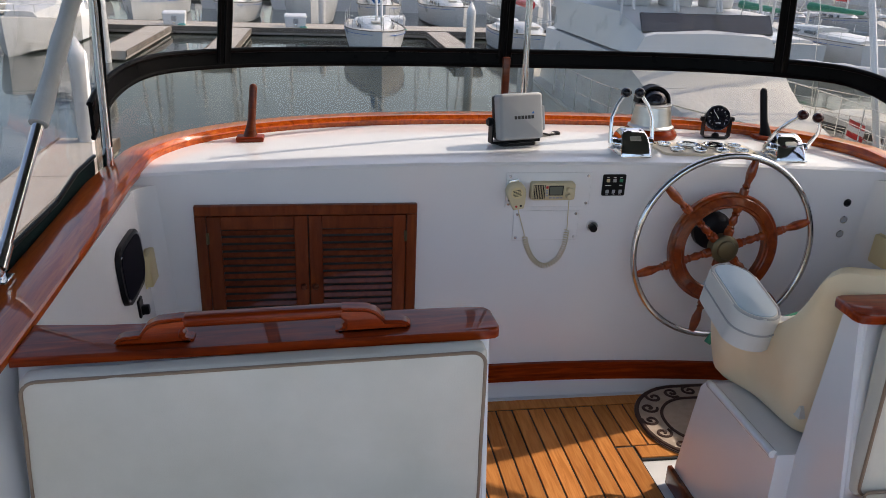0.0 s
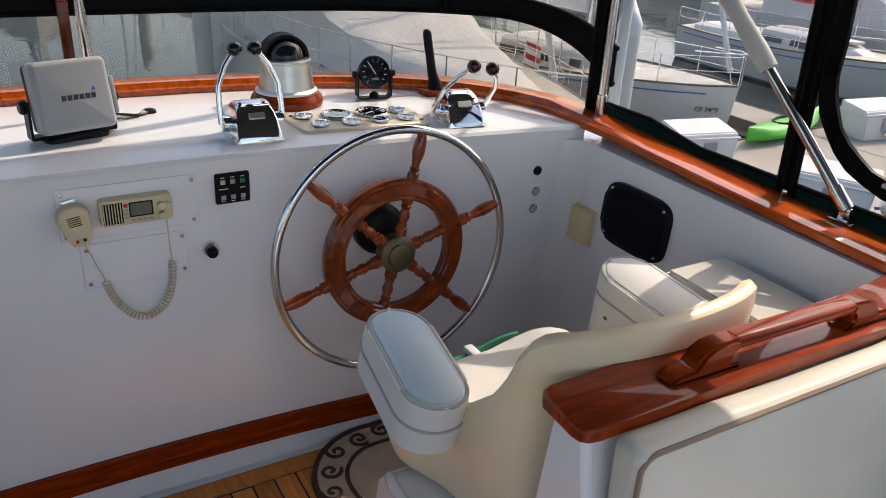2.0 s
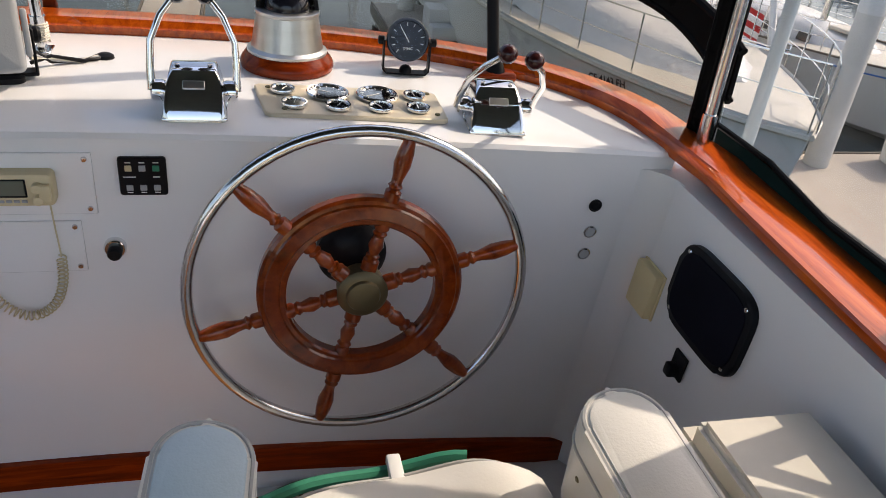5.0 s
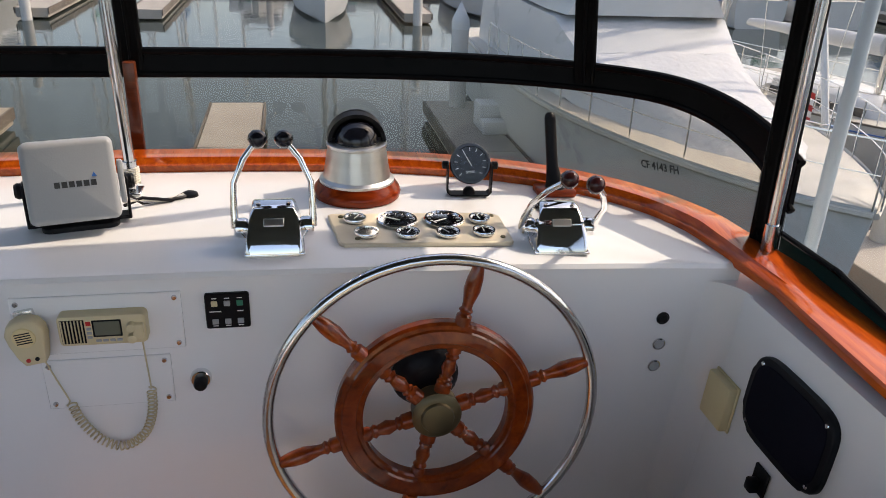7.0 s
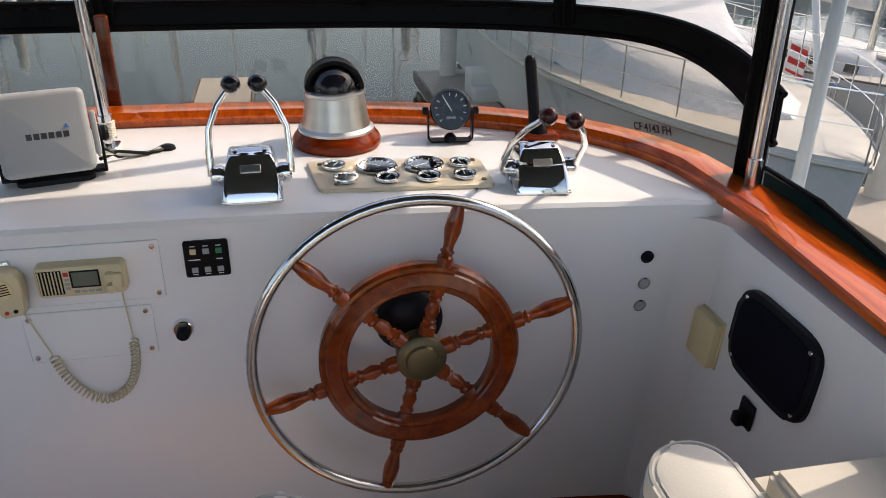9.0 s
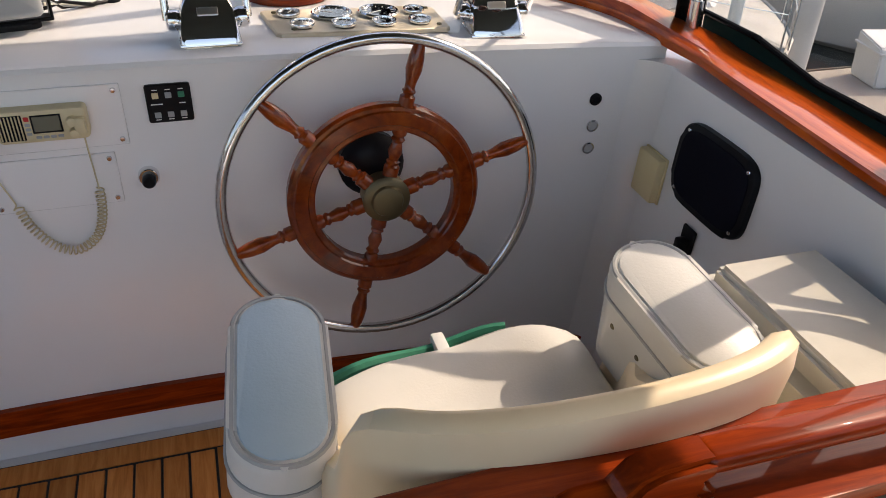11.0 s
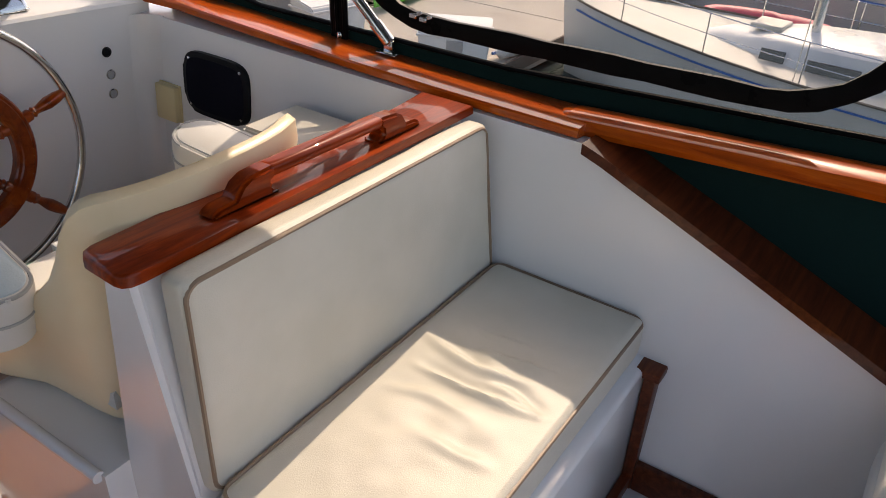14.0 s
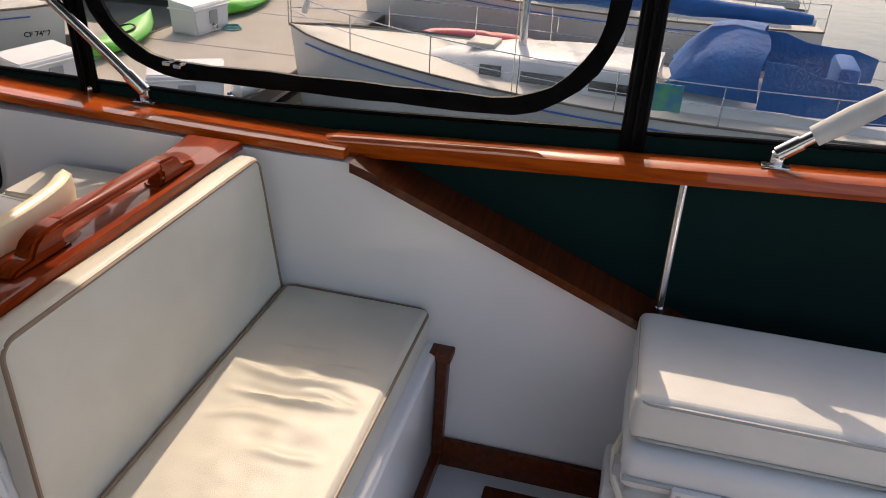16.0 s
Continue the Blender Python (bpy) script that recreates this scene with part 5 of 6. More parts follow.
def radio():
    for nm, x0, x1, z0, z1 in (("radio_plate", 0.62, 0.925, 0.772, 0.897), ("blank_plate", 0.655, 0.893, 0.645, 0.757)):
        t = thing(nm, "white painted cover plate screwed to the bulkhead", "cover plate", ((x0 + x1) / 2, 2.55, (z0 + z1) / 2), "plates on the bulkhead")
        m0 = on_wall((x0 + x1) / 2, (z0 + z1) / 2)
        w, h = x1 - x0, z1 - z0
        part("plate", box(-w / 2, w / 2, -h / 2, h / 2, -0.001, 0.005, 0.0015, 1, m=m0), GELCOAT, t)
        for sx in (-1, 1):
            for sy in (-1, 1):
                part("screw", lathe([(0, 0.0035), (0.0045, 0.003), (0.0055, 0)], 10, m0 @ Matrix.Translation((sx * (w / 2 - 0.012), sy * (h / 2 - 0.012), 0.005))), STEEL, t)
    t = thing("marine_radio", "beige marine radio with a small display and knobs", "radio", (0.785, 2.53, 0.80))
    m0 = on_wall(0.783, 0.836)
    part("body", prism(rounded(0.158, 0.064, 0.010, 4), 0.0, 0.032, m0, 0.005, 2), BEIGE, t)
    # black sheet paints the shade between the grille ribs
    part("grille_gap_shade", box(-0.073, -0.0305, -0.025, 0.025, 0.0315, 0.0322, m=m0), BLACK, t)
    for k in range(7):
        part("grille_rib", box(-0.072 + k * 0.006, -0.0695 + k * 0.006, -0.024, 0.024, 0.0315, 0.034, 0.0008, 1, m=m0), BEIGE, t)
    part("display", box(-0.014, 0.032, -0.010, 0.020, 0.0315, 0.0335, 0.001, 1, m=m0), LCD, t, "grey display")
    part("display_bezel", box(-0.017, 0.035, -0.013, 0.023, 0.0315, 0.0326, 0.001, 1, m=m0), BLACK, t)
    part("red_key", box(-0.028, -0.019, 0.012, 0.021, 0.0315, 0.0335, 0.001, 1, m=m0), RED, t, "red key")
    for k in range(3):
        part("key", box(-0.028, -0.019, -0.016 + k * 0.009, -0.010 + k * 0.009, 0.0315, 0.0335, 0.001, 1, m=m0), GREY, t)
    for k in range(4):
        part("key", box(-0.014 + k * 0.0125, -0.004 + k * 0.0125, -0.024, -0.018, 0.0315, 0.0335, 0.001, 1, m=m0), GREY, t)
    for yy in (0.008, -0.016):
        part("knob", lathe([(0.0095, 0), (0.0085, 0.012), (0.006, 0.013), (0, 0.013)], 18, m0 @ Matrix.Translation((0.053, yy, 0.032))), BEIGE, t)
    # microphone on its clip
    mic = thing("microphone", "beige handheld radio microphone hanging on its clip", "microphone", (0.655, 2.53, 0.80))
    m1 = on_wall(0.652, 0.825, 0.014) @ pose(0, 0, 0, 0, 0, 10)
    part("clip", box(-0.018, 0.018, 0.012, 0.05, -0.014, 0.0, 0.003, 2, m=m1), STEEL, mic)
    poly = [(-0.018, -0.05), (0.018, -0.05), (0.024, -0.03), (0.033, 0.0), (0.034, 0.02), (0.026, 0.036), (0.012, 0.043), (-0.012, 0.043), (-0.026, 0.036), (-0.034, 0.02), (-0.033, 0.0), (-0.024, -0.03)]
    part("body", prism(poly, 0.0, 0.032, m1, 0.007, 3), BEIGE, mic)
    part("speaker_grille", lathe([(0.021, 0.032), (0.020, 0.0345), (0, 0.0345)], 24, m1 @ Matrix.Translation((0, 0.012, 0))), YELLOWED, mic)
    for k in range(5):
        part("grille_slot", box(-0.014, 0.014, -0.001, 0.001, 0.0345, 0.0352, m=m1 @ Matrix.Translation((0, 0.002 + k * 0.005, 0))), BLACK, mic)
    part("talk_key", box(-0.030, -0.024, -0.02, 0.01, 0.008, 0.022, 0.002, 1, m=m1), BLACK, mic)
    for k in (-1, 1):
        part("button", lathe([(0.004, 0.032), (0.004, 0.034), (0, 0.0345)], 10, m1 @ Matrix.Translation((k * 0.008, -0.036, 0))), RED if k < 0 else BLACK, mic)
    # coiled cord
    ctrl = ((0.665, 0.770), (0.682, 0.715), (0.695, 0.675), (0.712, 0.615), (0.745, 0.565), (0.785, 0.548), (0.826, 0.575), (0.846, 0.625), (0.851, 0.685), (0.849, 0.75), (0.847, 0.825))
    path2 = []
    for i in range(len(ctrl) - 1):
        p0, p1, p2, p3 = (Vector(ctrl[max(0, min(len(ctrl) - 1, i + o))]) for o in (-1, 0, 1, 2))
        for k in range(8):
            u = k / 8
            path2.append(0.5 * ((2 * p1) + (p2 - p0) * u + (2 * p0 - 5 * p1 + 4 * p2 - p3) * u * u + (3 * p1 - p0 - 3 * p2 + p3) * u ** 3))
    helix, L = [], 0.0
    a, b = 18, 64
    for i, p in enumerate(path2):
        q = path2[min(i + 1, len(path2) - 1)]
        sub = 12 if a <= i < b else 1
        for k in range(sub):
            c = p.lerp(q, k / sub)
            d = (q - p).normalized() if (q - p).length > 1e-6 else Vector((0, 1))
            nx = Vector((-d.y, d.x))
            ph = L / 0.0092 * math.tau
            r = 0.0085 if a <= i < b else 0.0
            c2 = c + nx * r * math.cos(ph)
            helix.append((c2.x, dash_y(c2.y) - 0.014 - r * math.sin(ph), c2.y))
            L += (q - p).length / sub
    part("coiled_cord", tube(helix, 0.0017, 5), BEIGE, mic, "beige coiled cord")
    part("plug", box(-0.010, 0.010, -0.016, 0.016, 0.030, 0.044, 0.004, 2, m=on_wall(0.848, 0.835)), BEIGE, mic)


radio()


# ---- switches on the bulkhead ----
def switches():
    t = thing("switch_panel", "small black switch panel with six square buttons", "switch panel", (1.01, 2.54, 0.85))
    m0 = on_wall(1.01, 0.85)
    part("plate", prism(rounded(0.084, 0.078, 0.005, 3), 0.0, 0.007, m0, 0.002, 1), BLACK, t)
    for i in range(3):
        for j, y in enumerate((0.018, -0.022)):
            col = (BEIGE if i == 0 else GREY if i == 1 else GREEN_TRIM) if j == 0 else GREY
            part("button", box(-0.006, 0.006, -0.006, 0.006, 0.007, 0.0095, 0.001, 1, m=m0 @ Matrix.Translation((-0.024 + i * 0.024, y, 0))), col, t)
            part("caption", box(-0.005, 0.005, -0.0008, 0.0008, 0.007, 0.0076, m=m0 @ Matrix.Translation((-0.024 + i * 0.024, y + (0.011 if j == 0 else -0.010), 0))), INK_WHITE, t)
    part("caption", box(-0.034, -0.012, -0.001, 0.001, 0.007, 0.0076, m=m0), INK_WHITE, t)
    part("caption", box(0.018, 0.030, -0.001, 0.001, 0.007, 0.0076, m=m0), INK_WHITE, t)
    t = thing("knob_switch", "black knob in a chrome collar on the bulkhead", "switch", (0.947, 2.54, 0.697))
    m0 = on_wall(0.947, 0.697)
    part("collar", lathe([(0.021, 0), (0.021, 0.010), (0.018, 0.014), (0.013, 0.014)], 20, m0), CHROME, t)
    part("knob", lathe([(0.0135, 0.004), (0.0135, 0.026), (0.011, 0.030), (0, 0.031)], 18, m0 @ Matrix.Translation((0, -0.004, 0))), BLACK, t)
    for x, z, mt in ((1.937, 0.772, BLACK), (1.939, 0.705, GREY), (1.937, 0.647, GREY)):
        t = thing("push_button", "black push button in the bulkhead" if mt is BLACK else "grey push button in the bulkhead", "button", (x, dash_y(z), z), "column of push buttons")
        m0 = on_wall(x, z)
        part("rim", lathe([(0.015, 0), (0.015, 0.003), (0.012, 0.004), (0.0115, 0.001)], 18, m0), BLACK if mt is BLACK else STEEL, t)
        part("cap", lathe([(0.0115, 0), (0.0115, 0.003), (0.009, 0.006 if mt is BLACK else 0.003), (0, 0.006 if mt is BLACK else 0.003)], 18, m0), mt, t)


switches()


# ---- speakers, covers and clips on the side walls ----
def wall_x(s, z):
    return XC + s * (1.285 + 0.07 * z)


def on_side(s, y, z):
    return at((wall_x(s, z), y, z), (0, -s, 0), (-s, 0, 0.07))


def speaker(s, y, z):
    t = thing("speaker", "black oval wall speaker with a mesh grille", "speaker", (wall_x(s, z), y, z), "wall speakers")
    m0 = on_side(s, y, z)
    def oval(w, h, k):
        out = []
        for i in range(40):
            a = i * math.tau / 40
            c, q = math.cos(a), math.sin(a)
            out.append((w / 2 * math.copysign(abs(c) ** k, c), h / 2 * math.copysign(abs(q) ** k, q)))
        return out
    part("frame", prism(oval(0.262, 0.186, 0.45), 0.0, 0.015, m0, 0.007, 3), BLACK, t)
    part("grille", prism(oval(0.232, 0.156, 0.45), 0.015, 0.0175, m0, 0.001, 1), MESH_BLACK, t)
    for sx in (-1, 1):
        for sy in (-1, 1):
            part("screw", lathe([(0, 0.003), (0.004, 0.002), (0.005, 0)], 8, m0 @ Matrix.Translation((sx * 0.104, sy * 0.068, 0.015))), STEEL, t)


speaker(1, 2.252, 0.70)
speaker(-1, 2.30, 0.68)
for s, y, z in ((1, 2.462, 0.608), (-1, 2.485, 0.60)):
    t = thing("junction_cover", "yellowed plastic cover box on the wall", "junction box", (wall_x(s, z), y, z), "yellowed wall covers")
    part("cover", box(-0.045, 0.045, -0.055, 0.055, 0.0, 0.026, 0.006, 2, m=on_side(s, y, z)), YELLOWED, t)
    part("back_plate", box(-0.048, 0.048, -0.058, 0.058, 0.0, 0.006, 0.002, 1, m=on_side(s, y, z)), YELLOWED, t)
for s, y, z in ((1, 2.275, 0.54), (-1, 2.33, 0.53)):
    t = thing("wall_clip", "small black plastic clip on the wall", "clip", (wall_x(s, z), y, z), "black wall clips")
    part("plate", box(-0.024, 0.024, -0.03, 0.03, 0.0, 0.008, 0.003, 1, m=on_side(s, y, z)), BLACK, t)
    part("hook", box(-0.012, 0.012, -0.024, 0.004, 0.006, 0.03, 0.004, 2, m=on_side(s, y, z)), BLACK, t)


# ---- poles and struts of the canvas top ----
def deck_foot(p, t, m_extra=None):
    part("foot", box(-0.02, 0.02, -0.03, 0.03, 0.0, 0.006, 0.002, 1, m=Matrix.Translation(p)), STEEL, t)
    part("hinge", box(-0.008, 0.008, -0.014, 0.014, 0.0, 0.035, 0.004, 2, m=Matrix.Translation(p)), STEEL, t)


for s in (1, -1):
    t = thing("canopy_pole", "polished stainless canopy pole standing on the rail", "pole", (XC + s * 1.425, 2.565, 0.905), "canopy poles")
    deck_foot((XC + s * 1.425, 2.565, rail_z(2.5) + 0.001), t)
    part("pole", tube([(XC + s * 1.425, 2.565, 0.93), (XC + s * 1.40, 2.54, 1.80)], 0.0125, 12), STEEL, t)
    part("collar", tube([(XC + s * 1.425, 2.565, 0.925), (XC + s * 1.423, 2.563, 0.985)], 0.0165, 12), STEEL, t)
    t = thing("canopy_strut", "stainless canopy strut with a grey padded sleeve", "strut", (XC + s * 1.45, 1.725, 0.875), "padded canopy struts")
    a, b = Vector((XC + s * 1.462, 1.735, rail_z(1.72) + 0.03)), Vector((XC + s * 1.36, 2.42, 1.62))
    deck_foot((XC + s * 1.462, 1.735, rail_z(1.72) + 0.001), t)
    part("tube", tube([a, b], 0.0135, 12), STEEL, t)
    part("collar", tube([a, a.lerp(b, 0.06)], 0.017, 12), STEEL, t)
    pts = [a.lerp(b, 0.38 + 0.62 * k / 12) for k in range(13)]
    part("sleeve", tube(pts, [0.0225 + 0.002 * math.sin(k * 1.7) for k in range(13)], 14), PAD, t, "grey padded sleeve")
    t = thing("canopy_strut", "stainless canopy strut with a grey padded sleeve", "strut", (XC + s * 1.40, 0.2, 0.93), "padded canopy struts")
    z0 = 0.943
    a, b = Vector((XC + s * 1.43, 0.185, z0 + 0.03)), Vector((XC + s * 1.40, -0.62, 1.63))
    deck_foot((XC + s * 1.43, 0.185, z0 + 0.001), t)
    part("tube", tube([a, b], 0.0135, 12), STEEL, t)
    part("collar", tube([a, a.lerp(b, 0.05)], 0.017, 12), STEEL, t)
    pts = [a.lerp(b, 0.075 + 0.925 * k / 12) for k in range(13)]
    part("sleeve", tube(pts, [0.0225 + 0.002 * math.sin(k * 1.7) for k in range(13)], 14), PAD, t, "grey padded sleeve")
    t = thing("rail_post", "slim stainless post under the rail", "post", (XC + s * 1.375, 0.365, 0.55), "rail posts")
    part("post", tube([(XC + s * 1.36, 0.365, 0.55), (XC + s * 1.405, 0.365, 0.91)], 0.011, 12), STEEL, t)
    part("socket", tube([(XC + s * 1.36, 0.365, 0.55), (XC + s * 1.362, 0.365, 0.59)], 0.014, 12), STEEL, t)
t = thing("canopy_pole", "polished stainless canopy pole standing on the dashboard", "pole", (0.775, 2.98, 0.95), "canopy poles")
deck_foot((0.775, 2.985, DZ(0.775, 2.98)), t)
part("pole", tube([(0.775, 2.985, 0.975), (0.752, 2.96, 2.05)], 0.0125, 12), STEEL, t)
part("collar", tube([(0.775, 2.985, 0.972), (0.774, 2.984, 1.02)], 0.0165, 12), STEEL, t)
part("lashing", tube([(0.775 + 0.017 * math.cos(k * 0.9), 2.985 + 0.017 * math.sin(k * 0.9), 0.965 + 0.0008 * k) for k in range(50)], 0.0028, 5), CREAM, t, "twine lashing")

# ---- rug ----
def rug():
    t = thing("rug", "beige rug with a dark scrolled border on the teak deck", "rug", (1.4, 2.3, 0))
    m0 = Matrix.Translation((1.49, 2.315, 0.001))
    w, h, r = 0.72, 0.49, 0.22
    part("rug_body", prism(rounded(w, h, r, 10), 0.0, 0.008, m0, 0.003, 1), RUG_FIELD, t)
    part("edge", tube([m0 @ Vector((x, y, 0.005)) for x, y in rounded(w - 0.012, h - 0.012, r, 10)], 0.0095, 6, closed=True), RUG_DARK, t)
    inn = rounded(w - 0.19, h - 0.19, r - 0.08, 10)
    part("inner_line", tube([m0 @ Vector((x, y, 0.008)) for x, y in inn], 0.0065, 6, closed=True), RUG_DARK, t)
    mid = rounded(w - 0.095, h - 0.095, r - 0.045, 10)
    pts = [Vector((x, y)) for x, y in mid]
    per, acc = [], 0
    for i in range(len(pts)):
        q = pts[(i + 1) % len(pts)]
        n = max(1, int((q - pts[i]).length / 0.004))
        for k in range(n):
            per.append(pts[i].lerp(q, k / n))
    step = 19
    for i in range(0, len(per) - step, step):
        p = per[i]
        d = (per[(i + 4) % len(per)] - p).normalized()
        nn = Vector((-d.y, d.x))
        sgn = 1 if (i // step) % 2 else -1
        sp = []
        for k in range(22):
            a = k / 21 * 8.2
            rr = 0.004 + 0.0035 * a
            c = p + d * (rr * math.cos(a)) + nn * sgn * (rr * math.sin(a) + 0.004)
            sp.append(m0 @ Vector((c.x, c.y, 0.0075)))
        part("scroll", tube(sp, 0.0064, 5), RUG_DARK, t, "dark brown woven scroll")
    out = rounded(w - 0.022, h - 0.022, r - 0.01, 10)
    part("outer_line", tube([m0 @ Vector((x, y, 0.007)) for x, y in out], 0.004, 6, closed=True), RUG_DARK, t)


rug()

# ---- harbour ----
WZ, DK = -3.35, -2.9
bm = bmesh.new()
bm.faces.new([bm.verts.new(p) for p in ((-700, -500, WZ), (700, -500, WZ), (700, 900, WZ), (-700, 900, WZ))])
setting("water", bm, WATER, "calm grey-green harbour water")


def dock(x0, x1, y0, y1, name="dock"):
    """A concrete float with timber walers and joints across it."""
    d = thing(name, "sun-bleached concrete floating dock with timber edging", "dock", ((x0 + x1) / 2, (y0 + y1) / 2, DK - 0.4), "floating docks", "structure")
    along_y = (y1 - y0) > (x1 - x0)
    n = max(1, int(((y1 - y0) if along_y else (x1 - x0)) / 3.2))
    for k in range(n):
        if along_y:
            a, b = y0 + (y1 - y0) * k / n, y0 + (y1 - y0) * (k + 1) / n
            part("slab", box(x0 + 0.06, x1 - 0.06, a + 0.012, b - 0.012, DK - 0.38, DK, 0.015, 1), CONCRETE, d)
        else:
            a, b = x0 + (x1 - x0) * k / n, x0 + (x1 - x0) * (k + 1) / n
            part("slab", box(a + 0.012, b - 0.012, y0 + 0.06, y1 - 0.06, DK - 0.38, DK, 0.015, 1), CONCRETE, d)
    for q in ((x0, x0 + 0.05, y0, y1), (x1 - 0.05, x1, y0, y1)) if along_y else ((x0, x1, y0, y0 + 0.05), (x0, x1, y1 - 0.05, y1)):
        part("waler", box(*q, DK - 0.25, DK + 0.012, 0.008, 1), DOCK_SIDE, d)
    return d


dock(8.9, 60, 7.0, 11.2)
dock(-0.76, 0.52, 9.0, 19.75)
dock(-6.25, -4.85, 6.0, 19.4)
dock(4.25, 5.6, 11.4, 19.8)
dock(16.6, 18.0, -14.0, 6.9)
dock(15.2, 16.5, 11.3, 24.0)
dock(-60, 60, 46.5, 49.5)
for x in (-36, -23, -9.5, -5.2, 5.9, 18.5, 31):
    dock(x, x + 1.3, 35.5, 46.3)
dock(-70, 70, 76, 79)


def piling(x, y, top=0.6, r=0.2):
    t = thing("piling", "pale concrete dock piling with a white conical cap", "piling", (x, y, WZ - 0.4), "dock pilings")
    part("shaft", lathe([(r, -0.4), (r, top - WZ)], 18, Matrix.Translation((x, y, WZ))), PILE, t)
    part("cap", lathe([(r * 1.05, 0), (r * 1.05, 0.18), (r * 0.95, 0.24), (0, 0.62)], 18, Matrix.Translation((x, y, top))), WHITE_PAINT, t)
    return t


piling(9.95, 10.75, -0.55, 0.19)
pl = piling(5.0, 19.3, -1.1, 0.2)
for x, y in ((-9.0, 35.3), (6.5, 35.3), (-22, 35), (18.9, 35.2), (31.5, 35.4), (-5.5, 19.1), (17.3, 1.0), (0, 50), (-14, 50), (14, 50), (28, 50), (-30, 50)):
    copy_thing(pl, Matrix.Translation((x - 5.0, y - 19.3, 0)) @ pl.matrix_basis)


def dock_box(x, y, yaw):
    t = thing("dock_box", "white fibreglass dock box with a sloped lid and meter panel", "dock box", (0, 0, DK), "dock boxes")
    b1 = bmesh.new()
    pr = [(-0.36, 0), (-0.36, 0.56), (-0.30, 0.64), (0.36, 0.74), (0.36, 0)]
    e = [[b1.verts.new((xx * (0.9 if z < 0.1 else 1.0), yy, DK + z)) for yy, z in pr] for xx in (-0.62, 0.62)]
    for k in range(5):
        b1.faces.new((e[0][k], e[0][(k + 1) % 5], e[1][(k + 1) % 5], e[1][k]))
    b1.faces.new(e[0])
    b1.faces.new(e[1])
    bmesh.ops.bevel(b1, geom=b1.edges[:], offset=0.025, segments=2, affect="EDGES")
    part("body", b1, WHITE_PAINT, t)
    part("lid_edge", box(-0.64, 0.64, -0.38, 0.38, DK + 0.53, DK + 0.57, 0.008, 1), WHITE_PAINT, t)
    part("meter_panel", box(-0.12, 0.16, -0.385, -0.36, DK + 0.2, DK + 0.49, 0.008, 1), GREY, t, "grey meter panel")
    part("outlet", lathe([(0.07, 0), (0.07, 0.04), (0.04, 0.05), (0, 0.05)], 14, at((0.02, -0.385, DK + 0.14), (1, 0, 0), (0, -1, 0))), STEEL, t)
    for k in range(3):
        part("hose_coil", tube([(0.45 + (0.22 - 0.03 * k) * math.cos(a * 0.3), -0.55 + (0.2 - 0.02 * k) * math.sin(a * 0.3), DK + 0.02 + 0.03 * k) for a in range(21)], 0.014, 6, closed=True), TEAL, t, "pale green water hose")
    t.matrix_basis = Matrix.Translation((x, y, DK)) @ pose(0, 0, 0, 0, 0, yaw)
    return t


db = dock_box(11.75, 10.45, -12)
for x, y, a in ((16.9, 10.35, -8), (11.95, 7.75, -62), (24, 10.4, -5), (-5.6, 8.2, 90), (-8.2, 47.5, 0), (-1.5, 47.4, 0), (4.2, 47.5, 0), (11, 47.5, 0), (17, 47.4, 0), (-16, 47.5, 0), (24, 47.5, 0), (-24, 47.5, 0), (1.2, 77, 0), (9, 77, 0), (-9, 77, 0), (19, 77, 0)):
    copy_thing(db, Matrix.Translation((x, y, DK)) @ pose(0, 0, 0, 0, 0, a))
t = thing("dock_steps", "white two-step boarding stairs on the dock", "dock steps", (5.35, 17.2, DK))
part("upper_step", box(5.05, 5.6, 17.15, 17.75, DK, DK + 0.55, 0.03, 2), WHITE_PAINT, t)
part("lower_step", box(5.05, 5.6, 16.75, 17.14, DK, DK + 0.28, 0.03, 2), WHITE_PAINT, t)
t = thing("fender", "white ribbed fender lying on the dock edge", "fender", (12.9, 7.1, DK + 0.14))
part("body", lathe([(0.03, -0.42), (0.05, -0.36), (0.13, -0.28), (0.14, 0.0), (0.13, 0.28), (0.05, 0.36), (0.03, 0.42)], 20, at((12.9, 7.15, DK + 0.15), (0, 0, 1), (1, -0.25, 0))), WHITE_PAINT, t)
for k in (-1, 1):
    part("eye", lathe([(0.03, 0), (0.03, 0.05), (0.015, 0.06)], 10, at((12.9 + k * 0.42, 7.15 - k * 0.105, DK + 0.15), (0, 0, 1), (k, -0.25 * k, 0))), INK_BLUE, t)
t = thing("deck_pole", "pale vertical pole beside the enclosure", "pole", (2.55, 2.93, -0.1))
part("shaft", tube([(2.55, 2.93, -0.6), (2.60, 2.97, 2.6)], 0.019, 12), PALE_POLE, t)


